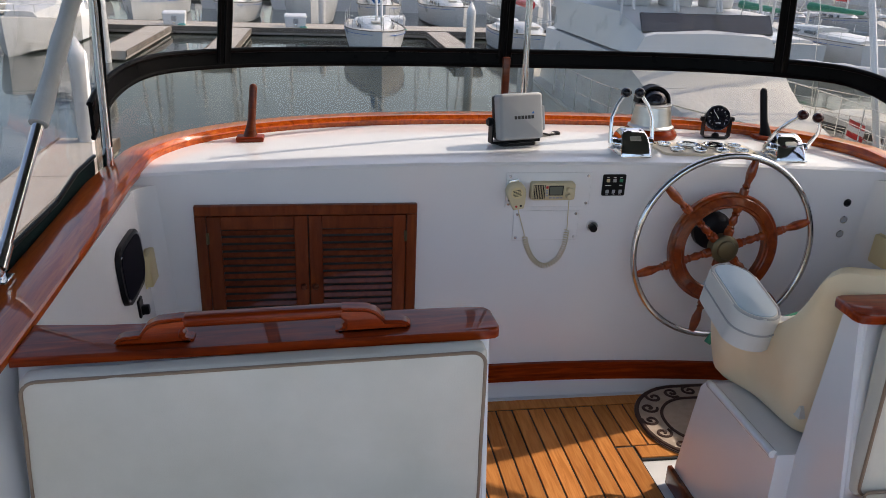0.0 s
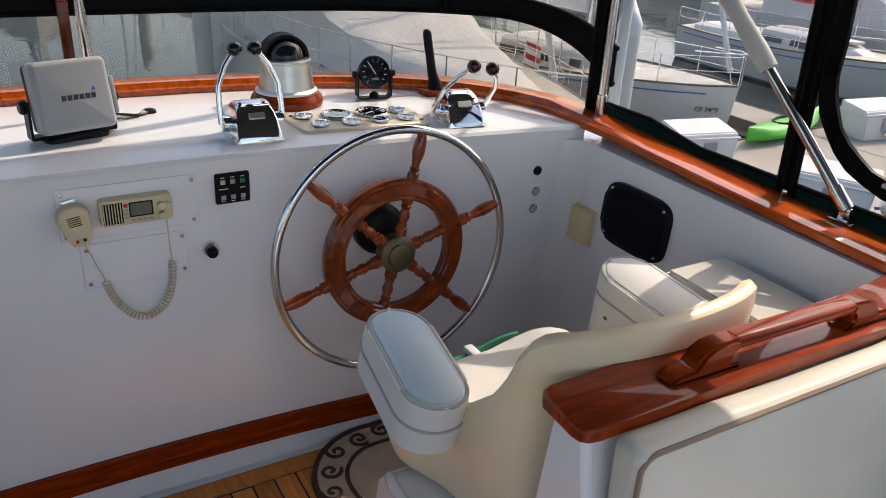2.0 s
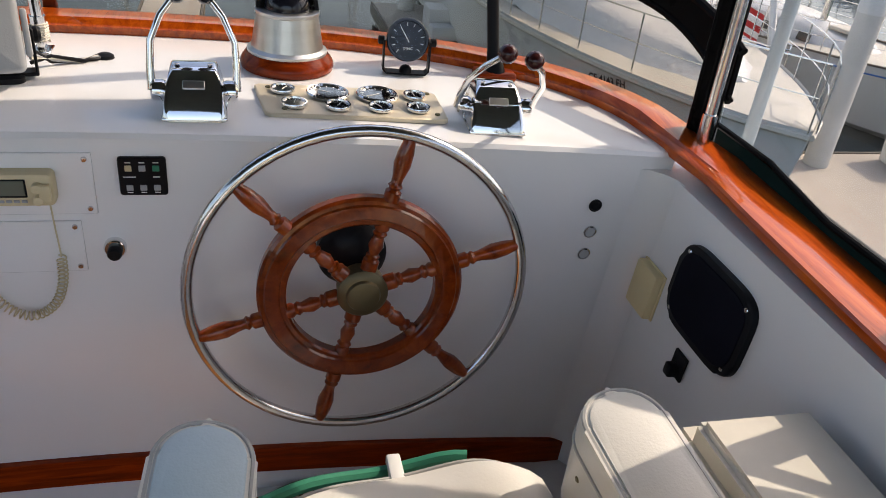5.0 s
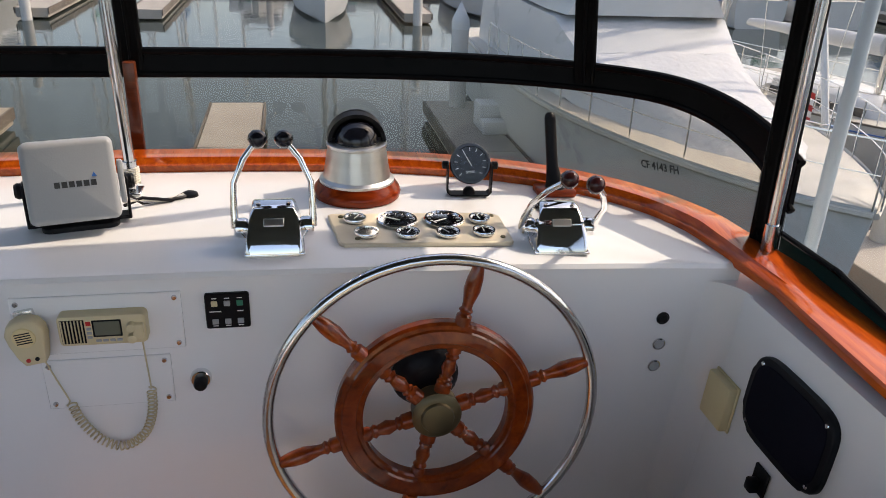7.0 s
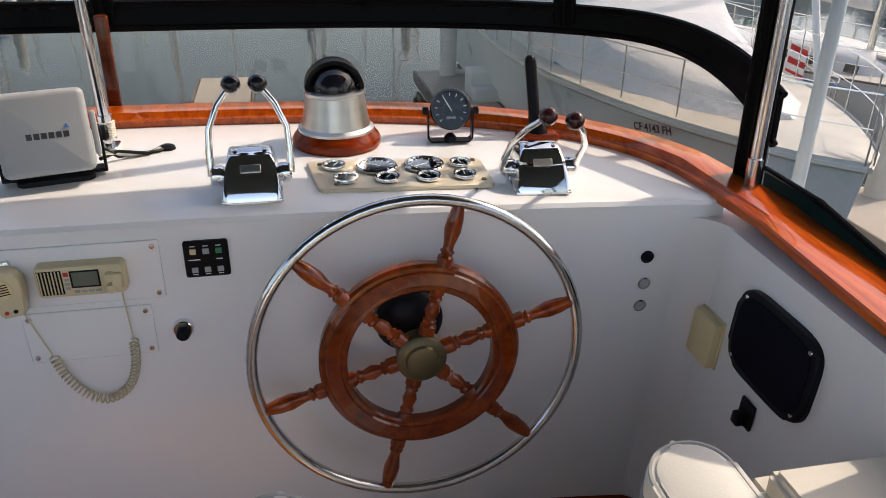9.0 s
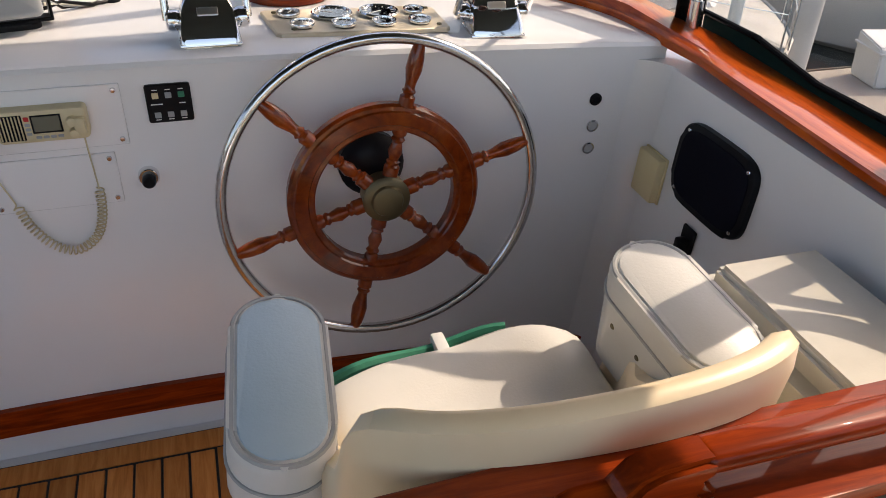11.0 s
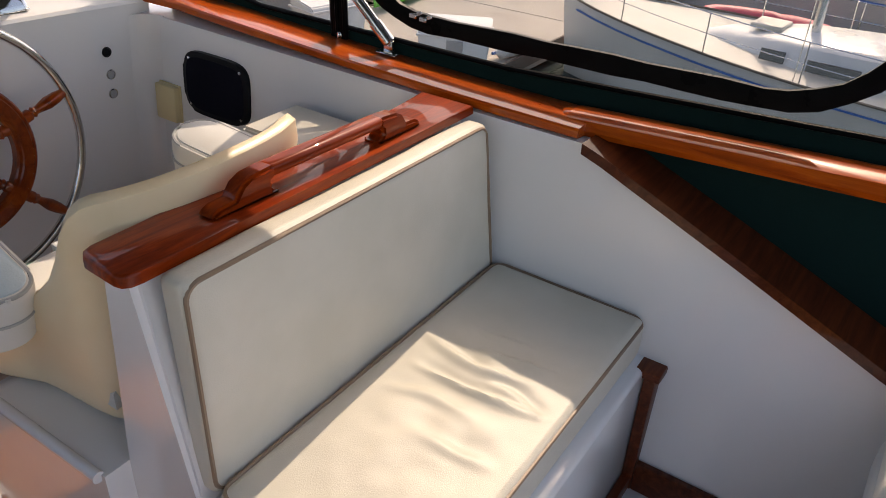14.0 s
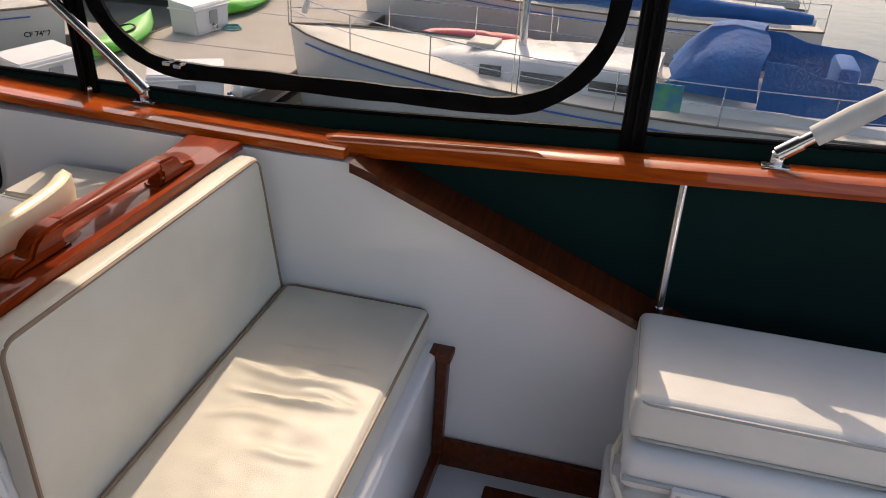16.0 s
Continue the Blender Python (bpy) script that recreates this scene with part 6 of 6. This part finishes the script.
def kayak(x, y, yaw, mt, lab):
    t = thing("kayak", lab, "kayak", (0, 0, DK + 0.02), "kayaks on the dock")
    b1 = bmesh.new()
    rings = []
    for k in range(15):
        f = k / 14 * 2 - 1
        w = 0.36 * (1 - abs(f) ** 2.4) + 0.015
        z = 0.10 * abs(f) ** 2
        rings.append([b1.verts.new((f * 1.6, w * math.cos(a), DK + 0.18 + z + 0.16 * math.sin(a) * (1 if math.sin(a) > 0 else 1.0))) for a in [i * math.tau / 12 for i in range(12)]])
    for a, b in zip(rings, rings[1:]):
        for i in range(12):
            b1.faces.new((a[i], a[(i + 1) % 12], b[(i + 1) % 12], b[i]))
    b1.faces.new(rings[0])
    b1.faces.new(rings[-1])
    part("hull", b1, mt, t)
    part("cockpit", tube([(0.42 * math.cos(i * math.tau / 20), 0.2 * math.sin(i * math.tau / 20), DK + 0.34) for i in range(20)], 0.025, 6, closed=True), BLACK, t)
    t.matrix_basis = Matrix.Translation((x, y, DK + 0.02)) @ pose(0, 0, 0, 0, 0, yaw)


kayak(18.2, 11.0, 8, KAYAK_GREEN, "bright green plastic kayak lying on the dock")
kayak(19.6, 10.5, 5, KAYAK_GREEN, "bright green plastic kayak lying on the dock")
kayak(15.0, 11.05, 12, KAYAK_GREEN, "bright green plastic kayak lying on the dock")
kayak(24.5, 46.9, 4, KAYAK_GREEN, "bright green plastic kayak lying on the dock")


# ---- boats ----
def hull_mesh(L, B, fb, sheer=0.35, stern=0.75, rake=0.12, n=22):
    """Hull and the line of its gunwale; bow towards +y, water at z = 0."""
    b1 = bmesh.new()
    rings, gun = [], []
    for k in range(n):
        f = k / (n - 1)
        w = B / 2 * (stern + (1 - stern) * math.sin(min(1, f / 0.45) * math.pi / 2)) * max(0.0, 1 - max(0, (f - 0.4) / 0.6) ** 2.3) ** 0.75 + 0.012
        y = (f - 0.5) * L
        top = fb + sheer * (f ** 2) + 0.08 * (1 - f) ** 2
        y2 = y + rake * L * max(0, f - 0.75) * 0.6
        row = []
        for g, zz, yy in ((0.0, -0.35 * (1 - f), y), (0.55, -0.25 * (1 - f) , y), (0.9, 0.05 + 0.1 * f, y), (0.975, top * 0.5, (y + y2) / 2), (1.0, top, y2)):
            ww = w * g * (1 - 0.25 * f * (1 - zz / top if zz < top else 0))
            row.append((ww, yy, zz))
        ring = [b1.verts.new((-a, b, c)) for a, b, c in row[::-1]] + [b1.verts.new((a, b, c)) for a, b, c in row[1:]]
        rings.append(ring)
        gun.append((w, y2, top))
    m = len(rings[0])
    for a, b in zip(rings, rings[1:]):
        for i in range(m - 1):
            b1.faces.new((a[i], a[i + 1], b[i + 1], b[i]))
    b1.faces.new(rings[0])
    b1.faces.new(rings[-1])
    return b1, gun


def deck_mesh(gun, drop=0.03):
    b1 = bmesh.new()
    rows_ = []
    for w, y, z in gun:
        w2 = max(0.004, w - 0.03)
        rows_.append([b1.verts.new((w2 * u, y, z - drop + 0.05 * (1 - u * u))) for u in (-1, -0.5, 0, 0.5, 1)])
    for a, b in zip(rows_, rows_[1:]):
        for i in range(4):
            b1.faces.new((a[i], a[i + 1], b[i + 1], b[i]))
    return b1


def house(sections, bm=None):
    """A cabin lofted through (y, half width at foot, half width at top, foot z, top z)."""
    b1 = bm or bmesh.new()
    rings = []
    for y, wf, wt, zf, zt in sections:
        pr = [(-wf, zf), (-wt, zt - 0.05), (-wt * 0.85, zt), (0, zt + 0.04), (wt * 0.85, zt), (wt, zt - 0.05), (wf, zf)]
        rings.append([b1.verts.new((a, y, z)) for a, z in pr])
    for a, b in zip(rings, rings[1:]):
        for i in range(6):
            b1.faces.new((a[i], a[i + 1], b[i + 1], b[i]))
    b1.faces.new(rings[0])
    b1.faces.new(rings[-1])
    return b1


def rails(t, gun, lo=0.0, hi=1.0, h=0.6, step=2, mt=None):
    """Stanchions and two lifelines along both gunwales."""
    mt = mt or STEEL
    n = len(gun)
    sel = [g for i, g in enumerate(gun) if lo <= i / (n - 1) <= hi]
    for s in (-1, 1):
        for i, (w, y, z) in enumerate(sel):
            if i % step == 0:
                part("stanchion", tube([(s * max(0.05, w - 0.05), y, z - 0.02), (s * max(0.05, w - 0.05), y, z + h)], 0.012, 6), mt, t)
        for k in (0.5, 1.0):
            part("lifeline", tube([(s * max(0.05, w - 0.05), y, z + h * k) for w, y, z in sel], 0.007 if k < 1 else 0.010, 5), mt, t)


def sailboat(L, B, fb, cover, lab, detail=1, sprayhood=None):
    t = thing("sailboat", lab, "sailboat", (0, 0, 0), "moored sailboats")
    b1, gun = hull_mesh(L, B, fb)
    part("hull", b1, HULL, t)
    part("deck", deck_mesh(gun), BOAT_DECK, t)
    for s in (-1, 1):
        part("toe_rail", tube([(s * w, y, z + 0.01) for w, y, z in gun], 0.022, 6), DOCK_SIDE, t)
        part("stripe", tube([(s * (w * 0.993 + 0.004), y, z - 0.16) for w, y, z in gun[1:-1]], 0.018, 4), INK_BLUE, t, "dark sheer stripe")
    z = fb
    part("cabin", house([(-0.12 * L, B * 0.30, B * 0.26, z, z + 0.52), (0.0, B * 0.31, B * 0.26, z, z + 0.52), (0.12 * L, B * 0.28, B * 0.22, z + 0.02, z + 0.46), (0.22 * L, B * 0.2, B * 0.13, z + 0.05, z + 0.30), (0.27 * L, B * 0.1, B * 0.06, z + 0.08, z + 0.14)]), HULL, t)
    for s in (-1, 1):
        for y, ln in ((-0.07 * L, 0.09 * L), (0.045 * L, 0.07 * L), (0.13 * L, 0.035 * L)):
            wv = B * 0.295 if y < 0.1 * L else B * 0.262
            part("window", box(-ln / 2, ln / 2, -0.085, 0.085, -0.012, 0.012, 0.008, 1, m=at((s * wv, y, z + 0.25), (0, 1, 0), (s, 0, 0.22))), DARK_WINDOW, t)
    part("cockpit_coaming", house([(-0.44 * L, B * 0.30, B * 0.28, z, z + 0.22), (-0.14 * L, B * 0.33, B * 0.30, z, z + 0.30)]), HULL, t)
    part("hatch", box(-0.28, 0.28, 0.14 * L, 0.14 * L + 0.5, z + 0.44, z + 0.52, 0.02, 1), BOAT_DECK, t)
    part("mast", tube([(0, 0.10 * L, z + 0.4), (0, 0.10 * L, z + L * 1.15)], 0.075, 10), STEEL if detail else WHITE_PAINT, t)
    bz = z + 1.35
    part("boom", tube([(0, 0.09 * L, bz), (0, -0.32 * L, bz + 0.05)], 0.06, 8), WHITE_PAINT, t)
    pts = [(0, 0.095 * L - k * 0.41 * L / 10, bz + 0.13 - 0.005 * k) for k in range(11)]
    part("sail_cover", tube(pts, [0.22 - 0.013 * k + 0.015 * math.sin(k * 2.3) for k in range(11)], 10), cover, t, "furled sail under a canvas cover")
    top = (0, 0.10 * L, z + L * 1.12)
    for p in ((0, 0.5 * L, fb + 0.35), (0, -0.49 * L, fb), (B * 0.46, 0.08 * L, fb), (-B * 0.46, 0.08 * L, fb)):
        part("stay", tube([p, top], 0.008, 5), STEEL, t)
    part("furled_jib", tube([(0, 0.49 * L, fb + 0.6), (0, 0.13 * L, z + L * 1.04)], 0.06, 8), WHITE_PAINT, t)
    rails(t, gun, 0.0, 1.0, 0.6, 3)
    bow = gun[-1]
    part("pulpit", tube([(-0.42, bow[1] - 0.9, bow[2] + 0.62), (-0.25, bow[1] - 0.2, bow[2] + 0.66), (0, bow[1] + 0.05, bow[2] + 0.66), (0.25, bow[1] - 0.2, bow[2] + 0.66), (0.42, bow[1] - 0.9, bow[2] + 0.62)], 0.015, 6), STEEL, t)
    if sprayhood:
        b1 = bmesh.new()
        arcs = []
        for y, h, w in ((-0.135 * L, 0.12, 0.85), (-0.155 * L, 0.55, 0.92), (-0.185 * L, 0.85, 0.96), (-0.22 * L, 0.92, 1.0), (-0.26 * L, 0.88, 1.0)):
            arcs.append([b1.verts.new((B * 0.33 * w * math.cos(a) * (1 + 0.03 * math.sin(a * 7)), y + 0.05 * math.sin(a * 5), z + 0.35 + h * max(0, math.sin(a)) ** 0.6 + 0.03 * math.sin(a * 9 + y))) for a in [math.pi * i / 14 for i in range(15)]])
        for a, b in zip(arcs, arcs[1:]):
            for i in range(14):
                b1.faces.new((a[i], a[i + 1], b[i + 1], b[i]))
        part("sprayhood", b1, sprayhood, t, "blue canvas sprayhood")
        b1 = bmesh.new()
        for s in (-1, 1):
            ribbon([(s * B * 0.36, -0.26 * L - k * 0.035 * L, z + 0.3 + 0.03 * math.sin(k * 3)) for k in range(6)], [(s * B * 0.34, -0.26 * L - k * 0.035 * L, z + 1.0 - 0.05 * k + 0.04 * math.sin(k * 2)) for k in range(6)], 0.02, b1)
        part("weather_cloths", b1, sprayhood, t, "blue canvas cockpit covers")
        part("wheel_cover", box(-0.5, 0.5, -0.39 * L, -0.36 * L, z + 0.1, z + 0.9, 0.08, 2), sprayhood, t)
    return t


def motorboat(L, B, fb, trim_, lab):
    t = thing("motorboat", lab, "motorboat", (0, 0, 0), "moored motorboats")
    b1, gun = hull_mesh(L, B, fb, 0.45, 0.92)
    part("hull", b1, HULL, t)
    part("deck", deck_mesh(gun), BOAT_DECK, t)
    z = fb
    part("cabin", house([(-0.30 * L, B * 0.40, B * 0.36, z - 0.1, z + 1.25), (0.02 * L, B * 0.40, B * 0.35, z, z + 1.25), (0.12 * L, B * 0.38, B * 0.32, z + 0.05, z + 0.75), (0.27 * L, B * 0.22, B * 0.16, z + 0.2, z + 0.5)]), HULL, t)
    for s in (-1, 1):
        part("window", box(-0.13 * L, 0.13 * L, -0.2, 0.2, -0.015, 0.015, 0.02, 1, m=at((s * B * 0.385, -0.13 * L, z + 0.8), (0, 1, 0), (s, 0, 0.08))), DARK_WINDOW, t)
    part("windscreen", box(-B * 0.29, B * 0.29, -0.28, 0.28, -0.012, 0.012, 0.01, 1, m=at((0, 0.075 * L, z + 1.03), (1, 0, 0), (0, 0.9, 0.55))), DARK_WINDOW, t)
    part("canopy", house([(-0.46 * L, B * 0.40, B * 0.36, z + 1.5, z + 1.75), (-0.18 * L, B * 0.40, B * 0.36, z + 1.5, z + 1.8), (0.0, B * 0.36, B * 0.3, z + 1.5, z + 1.7)]), trim_, t, "canvas top")
    for s in (-1, 1):
        for y in (-0.44 * L, -0.02 * L):
            part("canopy_post", tube([(s * B * 0.36, y, z), (s * B * 0.36, y, z + 1.6)], 0.02, 6), STEEL, t)
    rails(t, gun, 0.45, 1.0, 0.55, 2)
    part("arch", tube([(-B * 0.38, -0.36 * L, z + 0.4), (-B * 0.36, -0.33 * L, z + 2.2), (B * 0.36, -0.33 * L, z + 2.2), (B * 0.38, -0.36 * L, z + 0.4)], 0.06, 8), WHITE_PAINT, t)
    return t


def moor(t, x, y, yaw):
    t.matrix_basis = Matrix.Translation((x, y, WZ)) @ pose(0, 0, 0, 0, 0, yaw)
    return t


sb1 = moor(sailboat(10.6, 3.3, 1.15, BLUE_COVER, "white sailboat with blue canvas sprayhood and covers, at the dock", 1, BLUE_COVER), 13.75, 1.35, -4)
t = thing("beach_towel", "teal patterned towel hung over the lifelines", "towel", (12.1, 0.1, -1.9))
b1 = bmesh.new()
ribbon([(12.02 + 0.02 * math.sin(k * 2), 0.3 - k * 0.09, -1.98) for k in range(7)], [(12.04 + 0.02 * math.sin(k * 2 + 1), 0.3 - k * 0.09, -1.58) for k in range(7)], 0.02, b1)
part("cloth", b1, TEAL, t)
sb2 = moor(sailboat(9.4, 3.0, 1.1, WHITE_COVER, "white sailboat with pale covers and steel rails", 1), 12.85, 16.3, 193)
writing("CF 7497", 0.14, at((13.52, 11.92, -2.44), (0.72, -0.69, 0.03), (-0.71, -0.69, -0.1)), INK_BLACK, "registration", sb2, 0.004)
sb3 = moor(sailboat(8.6, 2.8, 1.0, CREAM, "white sailboat with a cream sail cover"), 9.1, 16.0, 184)
t = thing("ensign", "small red and white striped flag on a staff", "flag", (9.9, 13.6, -2.2))
part("staff", tube([(9.9, 13.6, -2.4), (9.95, 13.6, -1.1)], 0.015, 6), WHITE_PAINT, t)
for k in range(5):
    b1 = ribbon([(9.95 + 0.07 * i, 13.6 + 0.04 * math.sin(i), -1.7 - 0.03 * i + 0.11 * k) for i in range(6)], [(9.95 + 0.07 * i, 13.6 + 0.04 * math.sin(i), -1.59 - 0.03 * i + 0.11 * k) for i in range(6)], 0.004)
    part("stripe", b1, RED if k % 2 == 0 else INK_WHITE, t)


def motor_yacht():
    """The large white yacht moored bow-on, its foredeck under a cover."""
    t = thing("motor_yacht", "large white motor yacht with a covered foredeck and flybridge", "motor yacht", (0, 0, 0))
    L, B, fb = 14.0, 4.5, 1.75
    b1, gun = hull_mesh(L, B, fb, 0.35, 0.9, 0.2, 30)
    part("hull", b1, HULL, t)
    part("deck", deck_mesh(gun), BOAT_DECK, t)
    for s in (-1, 1):
        part("rub_rail", tube([(s * (w + 0.005), y, z - 0.08) for w, y, z in gun], 0.04, 6), BOAT_DECK, t)
    z = fb
    part("deckhouse", house([(-0.40 * L, 1.85, 1.75, z - 0.2, z + 1.4), (0.02 * L, 1.8, 1.65, z, z + 1.4), (0.10 * L, 1.7, 1.45, z + 0.05, z + 0.9)]), HULL, t)
    b1 = house([(0.02 * L, 1.72, 1.6, z + 0.1, z + 1.2), (0.08 * L, 1.72, 1.5, z + 0.1, z + 0.98), (0.16 * L, 1.6, 1.25, z + 0.12, z + 0.72), (0.25 * L, 1.3, 0.95, z + 0.18, z + 0.6), (0.34 * L, 0.9, 0.55, z + 0.22, z + 0.5), (0.40 * L, 0.5, 0.2, z + 0.25, z + 0.38)])
    bmesh.ops.subdivide_edges(b1, edges=b1.edges[:], cuts=2, use_grid_fill=True)
    bend(b1, lambda v: (v.x, v.y, v.z + 0.09 * noise.noise(v * 1.3)))
    part("foredeck_cover", b1, WHITE_COVER, t, "white canvas foredeck cover")
    part("flybridge", house([(-0.36 * L, 1.7, 1.65, z + 1.4, z + 2.2), (-0.02 * L, 1.65, 1.55, z + 1.42, z + 2.2), (0.04 * L, 1.5, 1.3, z + 1.42, z + 1.8)]), HULL, t)
    part("windscreen", box(-1.35, 1.35, -0.22, 0.22, -0.015, 0.015, 0.02, 1, m=at((0, 0.025 * L, z + 2.0), (1, 0, 0), (0, 0.8, 0.6))), DARK_WINDOW, t)
    for s in (-1, 0, 1):
        pts = [(s * 0.92 - 0.42, -0.01 * L, z + 2.2), (s * 0.92 - 0.42, -0.03 * L, z + 2.9), (s * 0.92 - 0.3, -0.035 * L, z + 3.05), (s * 0.92 + 0.3, -0.035 * L, z + 3.05), (s * 0.92 + 0.42, -0.03 * L, z + 2.9), (s * 0.92 + 0.42, -0.01 * L, z + 2.2)]
        part("window_frame", tube(pts, 0.03, 8), WHITE_PAINT, t)
        part("seat", box(s * 0.92 - 0.3, s * 0.92 + 0.3, -0.12 * L, -0.08 * L, z + 2.2, z + 2.85, 0.08, 3), WHITE_COVER, t)
    part("hard_top", box(-1.7, 1.7, -0.34 * L, 0.0, z + 3.15, z + 3.25, 0.04, 2), WHITE_PAINT, t)
    for s in (-1, 1):
        for y in (-0.33 * L, -0.01 * L):
            part("top_post", tube([(s * 1.6, y, z + 1.9), (s * 1.6, y, z + 3.2)], 0.03, 8), WHITE_PAINT, t)
    rails(t, gun, 0.3, 1.0, 0.75, 2)
    w, y, zz = gun[22]
    return t, gun


yt, ygun = motor_yacht()
moor(yt, 7.5, 15.4, 178)
# registration letters on the bow side towards us
reg = writing("CF 4143 FH", 0.155, at((5.975, 10.54, -1.585), (0.19, -0.77, 0.13), (-0.94, -0.28, -0.19)), INK_BLACK, "registration", None, 0.004)
reg.parent = yt
reg.matrix_parent_inverse = yt.matrix_basis.inverted()

# pink inflatable on the next dock
t = thing("dinghy", "faded pink inflatable dinghy on the dock", "dinghy", (19.6, 4.9, DK))
b1 = tube([(17.55 + 0.45 * math.cos(a), 3.9 + 1.2 * math.sin(a), DK + 0.22) for a in [i * math.tau / 22 for i in range(22)]], 0.2, 10, closed=True)
part("tube", b1, PINK, t)
part("floor", box(17.2, 17.9, 2.9, 4.9, DK + 0.05, DK + 0.12, 0.02, 1), GREY, t)

# boats across the fairway and beyond
FAR = [
    sailboat(9.5, 3.0, 1.1, BLUE_COVER, "white sailboat with a blue sail cover, moored across the fairway", 0),
    sailboat(11, 3.4, 1.2, GREEN_TRIM, "white sailboat with a green sail cover, moored across the fairway", 0),
    sailboat(8.5, 2.8, 1.0, RED, "white sailboat with a red sail cover, moored across the fairway", 0),
    motorboat(9.5, 3.3, 1.2, BLUE_COVER, "white motorboat with a blue canvas top, moored across the fairway"),
    motorboat(11, 3.7, 1.4, WHITE_COVER, "white motorboat with a white canvas top, moored across the fairway"),
]
for k, t in enumerate(FAR):
    moor(t, (2.6, -18.3, 10.3, -13.2, 14.6)[k], (40.3, 41, 40.5, 41, 41)[k], (180, 0, 182, 180, 2)[k])
rnd = random.Random(5)
spots = [(x, 41.5, 1) for x in (-40, -33, -28.5, 22.8, 27, 35, 40)]
spots += [(-46 + 5.0 * k, 56.5, -1) for k in range(19)] + [(-60 + 5.2 * k, 70.5, 1) for k in range(24)] + [(-66 + 5.4 * k, 85.5, -1) for k in range(25)] + [(-70 + 6 * k, 101, 1) for k in range(24)]
spots += [(21.5, 16.5, -1), (26, 16.6, -1), (31, 16.5, -1), (36, 17, -1), (20.4, 1.5, 1), (25, 1, 1), (30, 1.5, 1), (35, 1, 1), (-12, 13, 1), (-17, 12, 1), (-24, 13, 1)]
for x, y, d in spots:
    b = FAR[rnd.randrange(5)]
    copy_thing(b, Matrix.Translation((x + rnd.uniform(-0.5, 0.5), y + rnd.uniform(-0.8, 0.8), WZ)) @ pose(0, 0, 0, 0, 0, (0 if d > 0 else 180) + rnd.uniform(-3, 3)))

# low shore all round, an unseen ring added for reflections
b1 = bmesh.new()
ring = [(420 * math.cos(k * math.tau / 90), 420 * math.sin(k * math.tau / 90)) for k in range(91)]
tops = [WZ + 12 + 9 * noise.noise(Vector((x * 0.012, y * 0.012, 0))) + 3 * noise.noise(Vector((x * 0.05, y * 0.05, 3))) for x, y in ring]
cols = [(b1.verts.new((x, y, WZ - 1)), b1.verts.new((x * 1.05, y * 1.05, h))) for (x, y), h in zip(ring, tops)]
for a, b in zip(cols, cols[1:]):
    b1.faces.new((a[0], b[0], b[1], a[1]))
ADDED_SHORE = surface("added_shore", (0.12, 0.13, 0.10), (0.26, 0.24, 0.2), 0.9, big=0.05, fine=0.6, relief=0)
setting("backdrop", b1, ADDED_SHORE, "low shore added out of view for reflections")

# ---- teak deck planks ----
setting("deck_caulking", box(0.36, 1.055, 0.2, 2.53, -0.0115, -0.004), CAULK_GAP_SHADE, "black caulking between the planks")
setting("deck_caulking", box(1.058, 1.90, 2.12, 2.53, -0.0115, -0.004), CAULK_GAP_SHADE, "black caulking between the planks")
deck_parent = sole
PLANKS = {}


def plank(x0, x1, y0, y1, vertical=True):
    w, l = round(x1 - x0, 4), round(y1 - y0, 4)
    key = (w, l)
    if key not in PLANKS:
        b1 = box(-w / 2, w / 2, -l / 2, l / 2, -0.006, 0.0, 0.0012, 1)
        ob = finish("plank", b1, DECK)
        PLANKS[key] = ob.data
    else:
        ob = new("plank", PLANKS[key])
    ob.parent = sole
    ob.matrix_basis = Matrix.Translation(((x0 + x1) / 2, (y0 + y1) / 2, 0.0))
    return ob


pw, gap = 0.056, 0.006
x = 0.37
i = 0
while x + pw < 1.0:
    cuts = [0.2, 0.62 + 0.21 * (i % 3), 1.45 + 0.19 * ((i * 2) % 3), 2.46]
    for a, b in zip(cuts, cuts[1:]):
        plank(x, x + pw, a + gap / 2, b - gap / 2)
    x += pw + gap
    i += 1
plank(x, 1.05, 0.2, 2.19)
xm = x
x = xm
while x + pw < 1.88:
    plank(x, x + pw, 2.20, 2.46)
    x += pw + gap
plank(0.37, 1.88, 2.466, 2.525)
plank(1.06, 1.88, 2.128, 2.194)
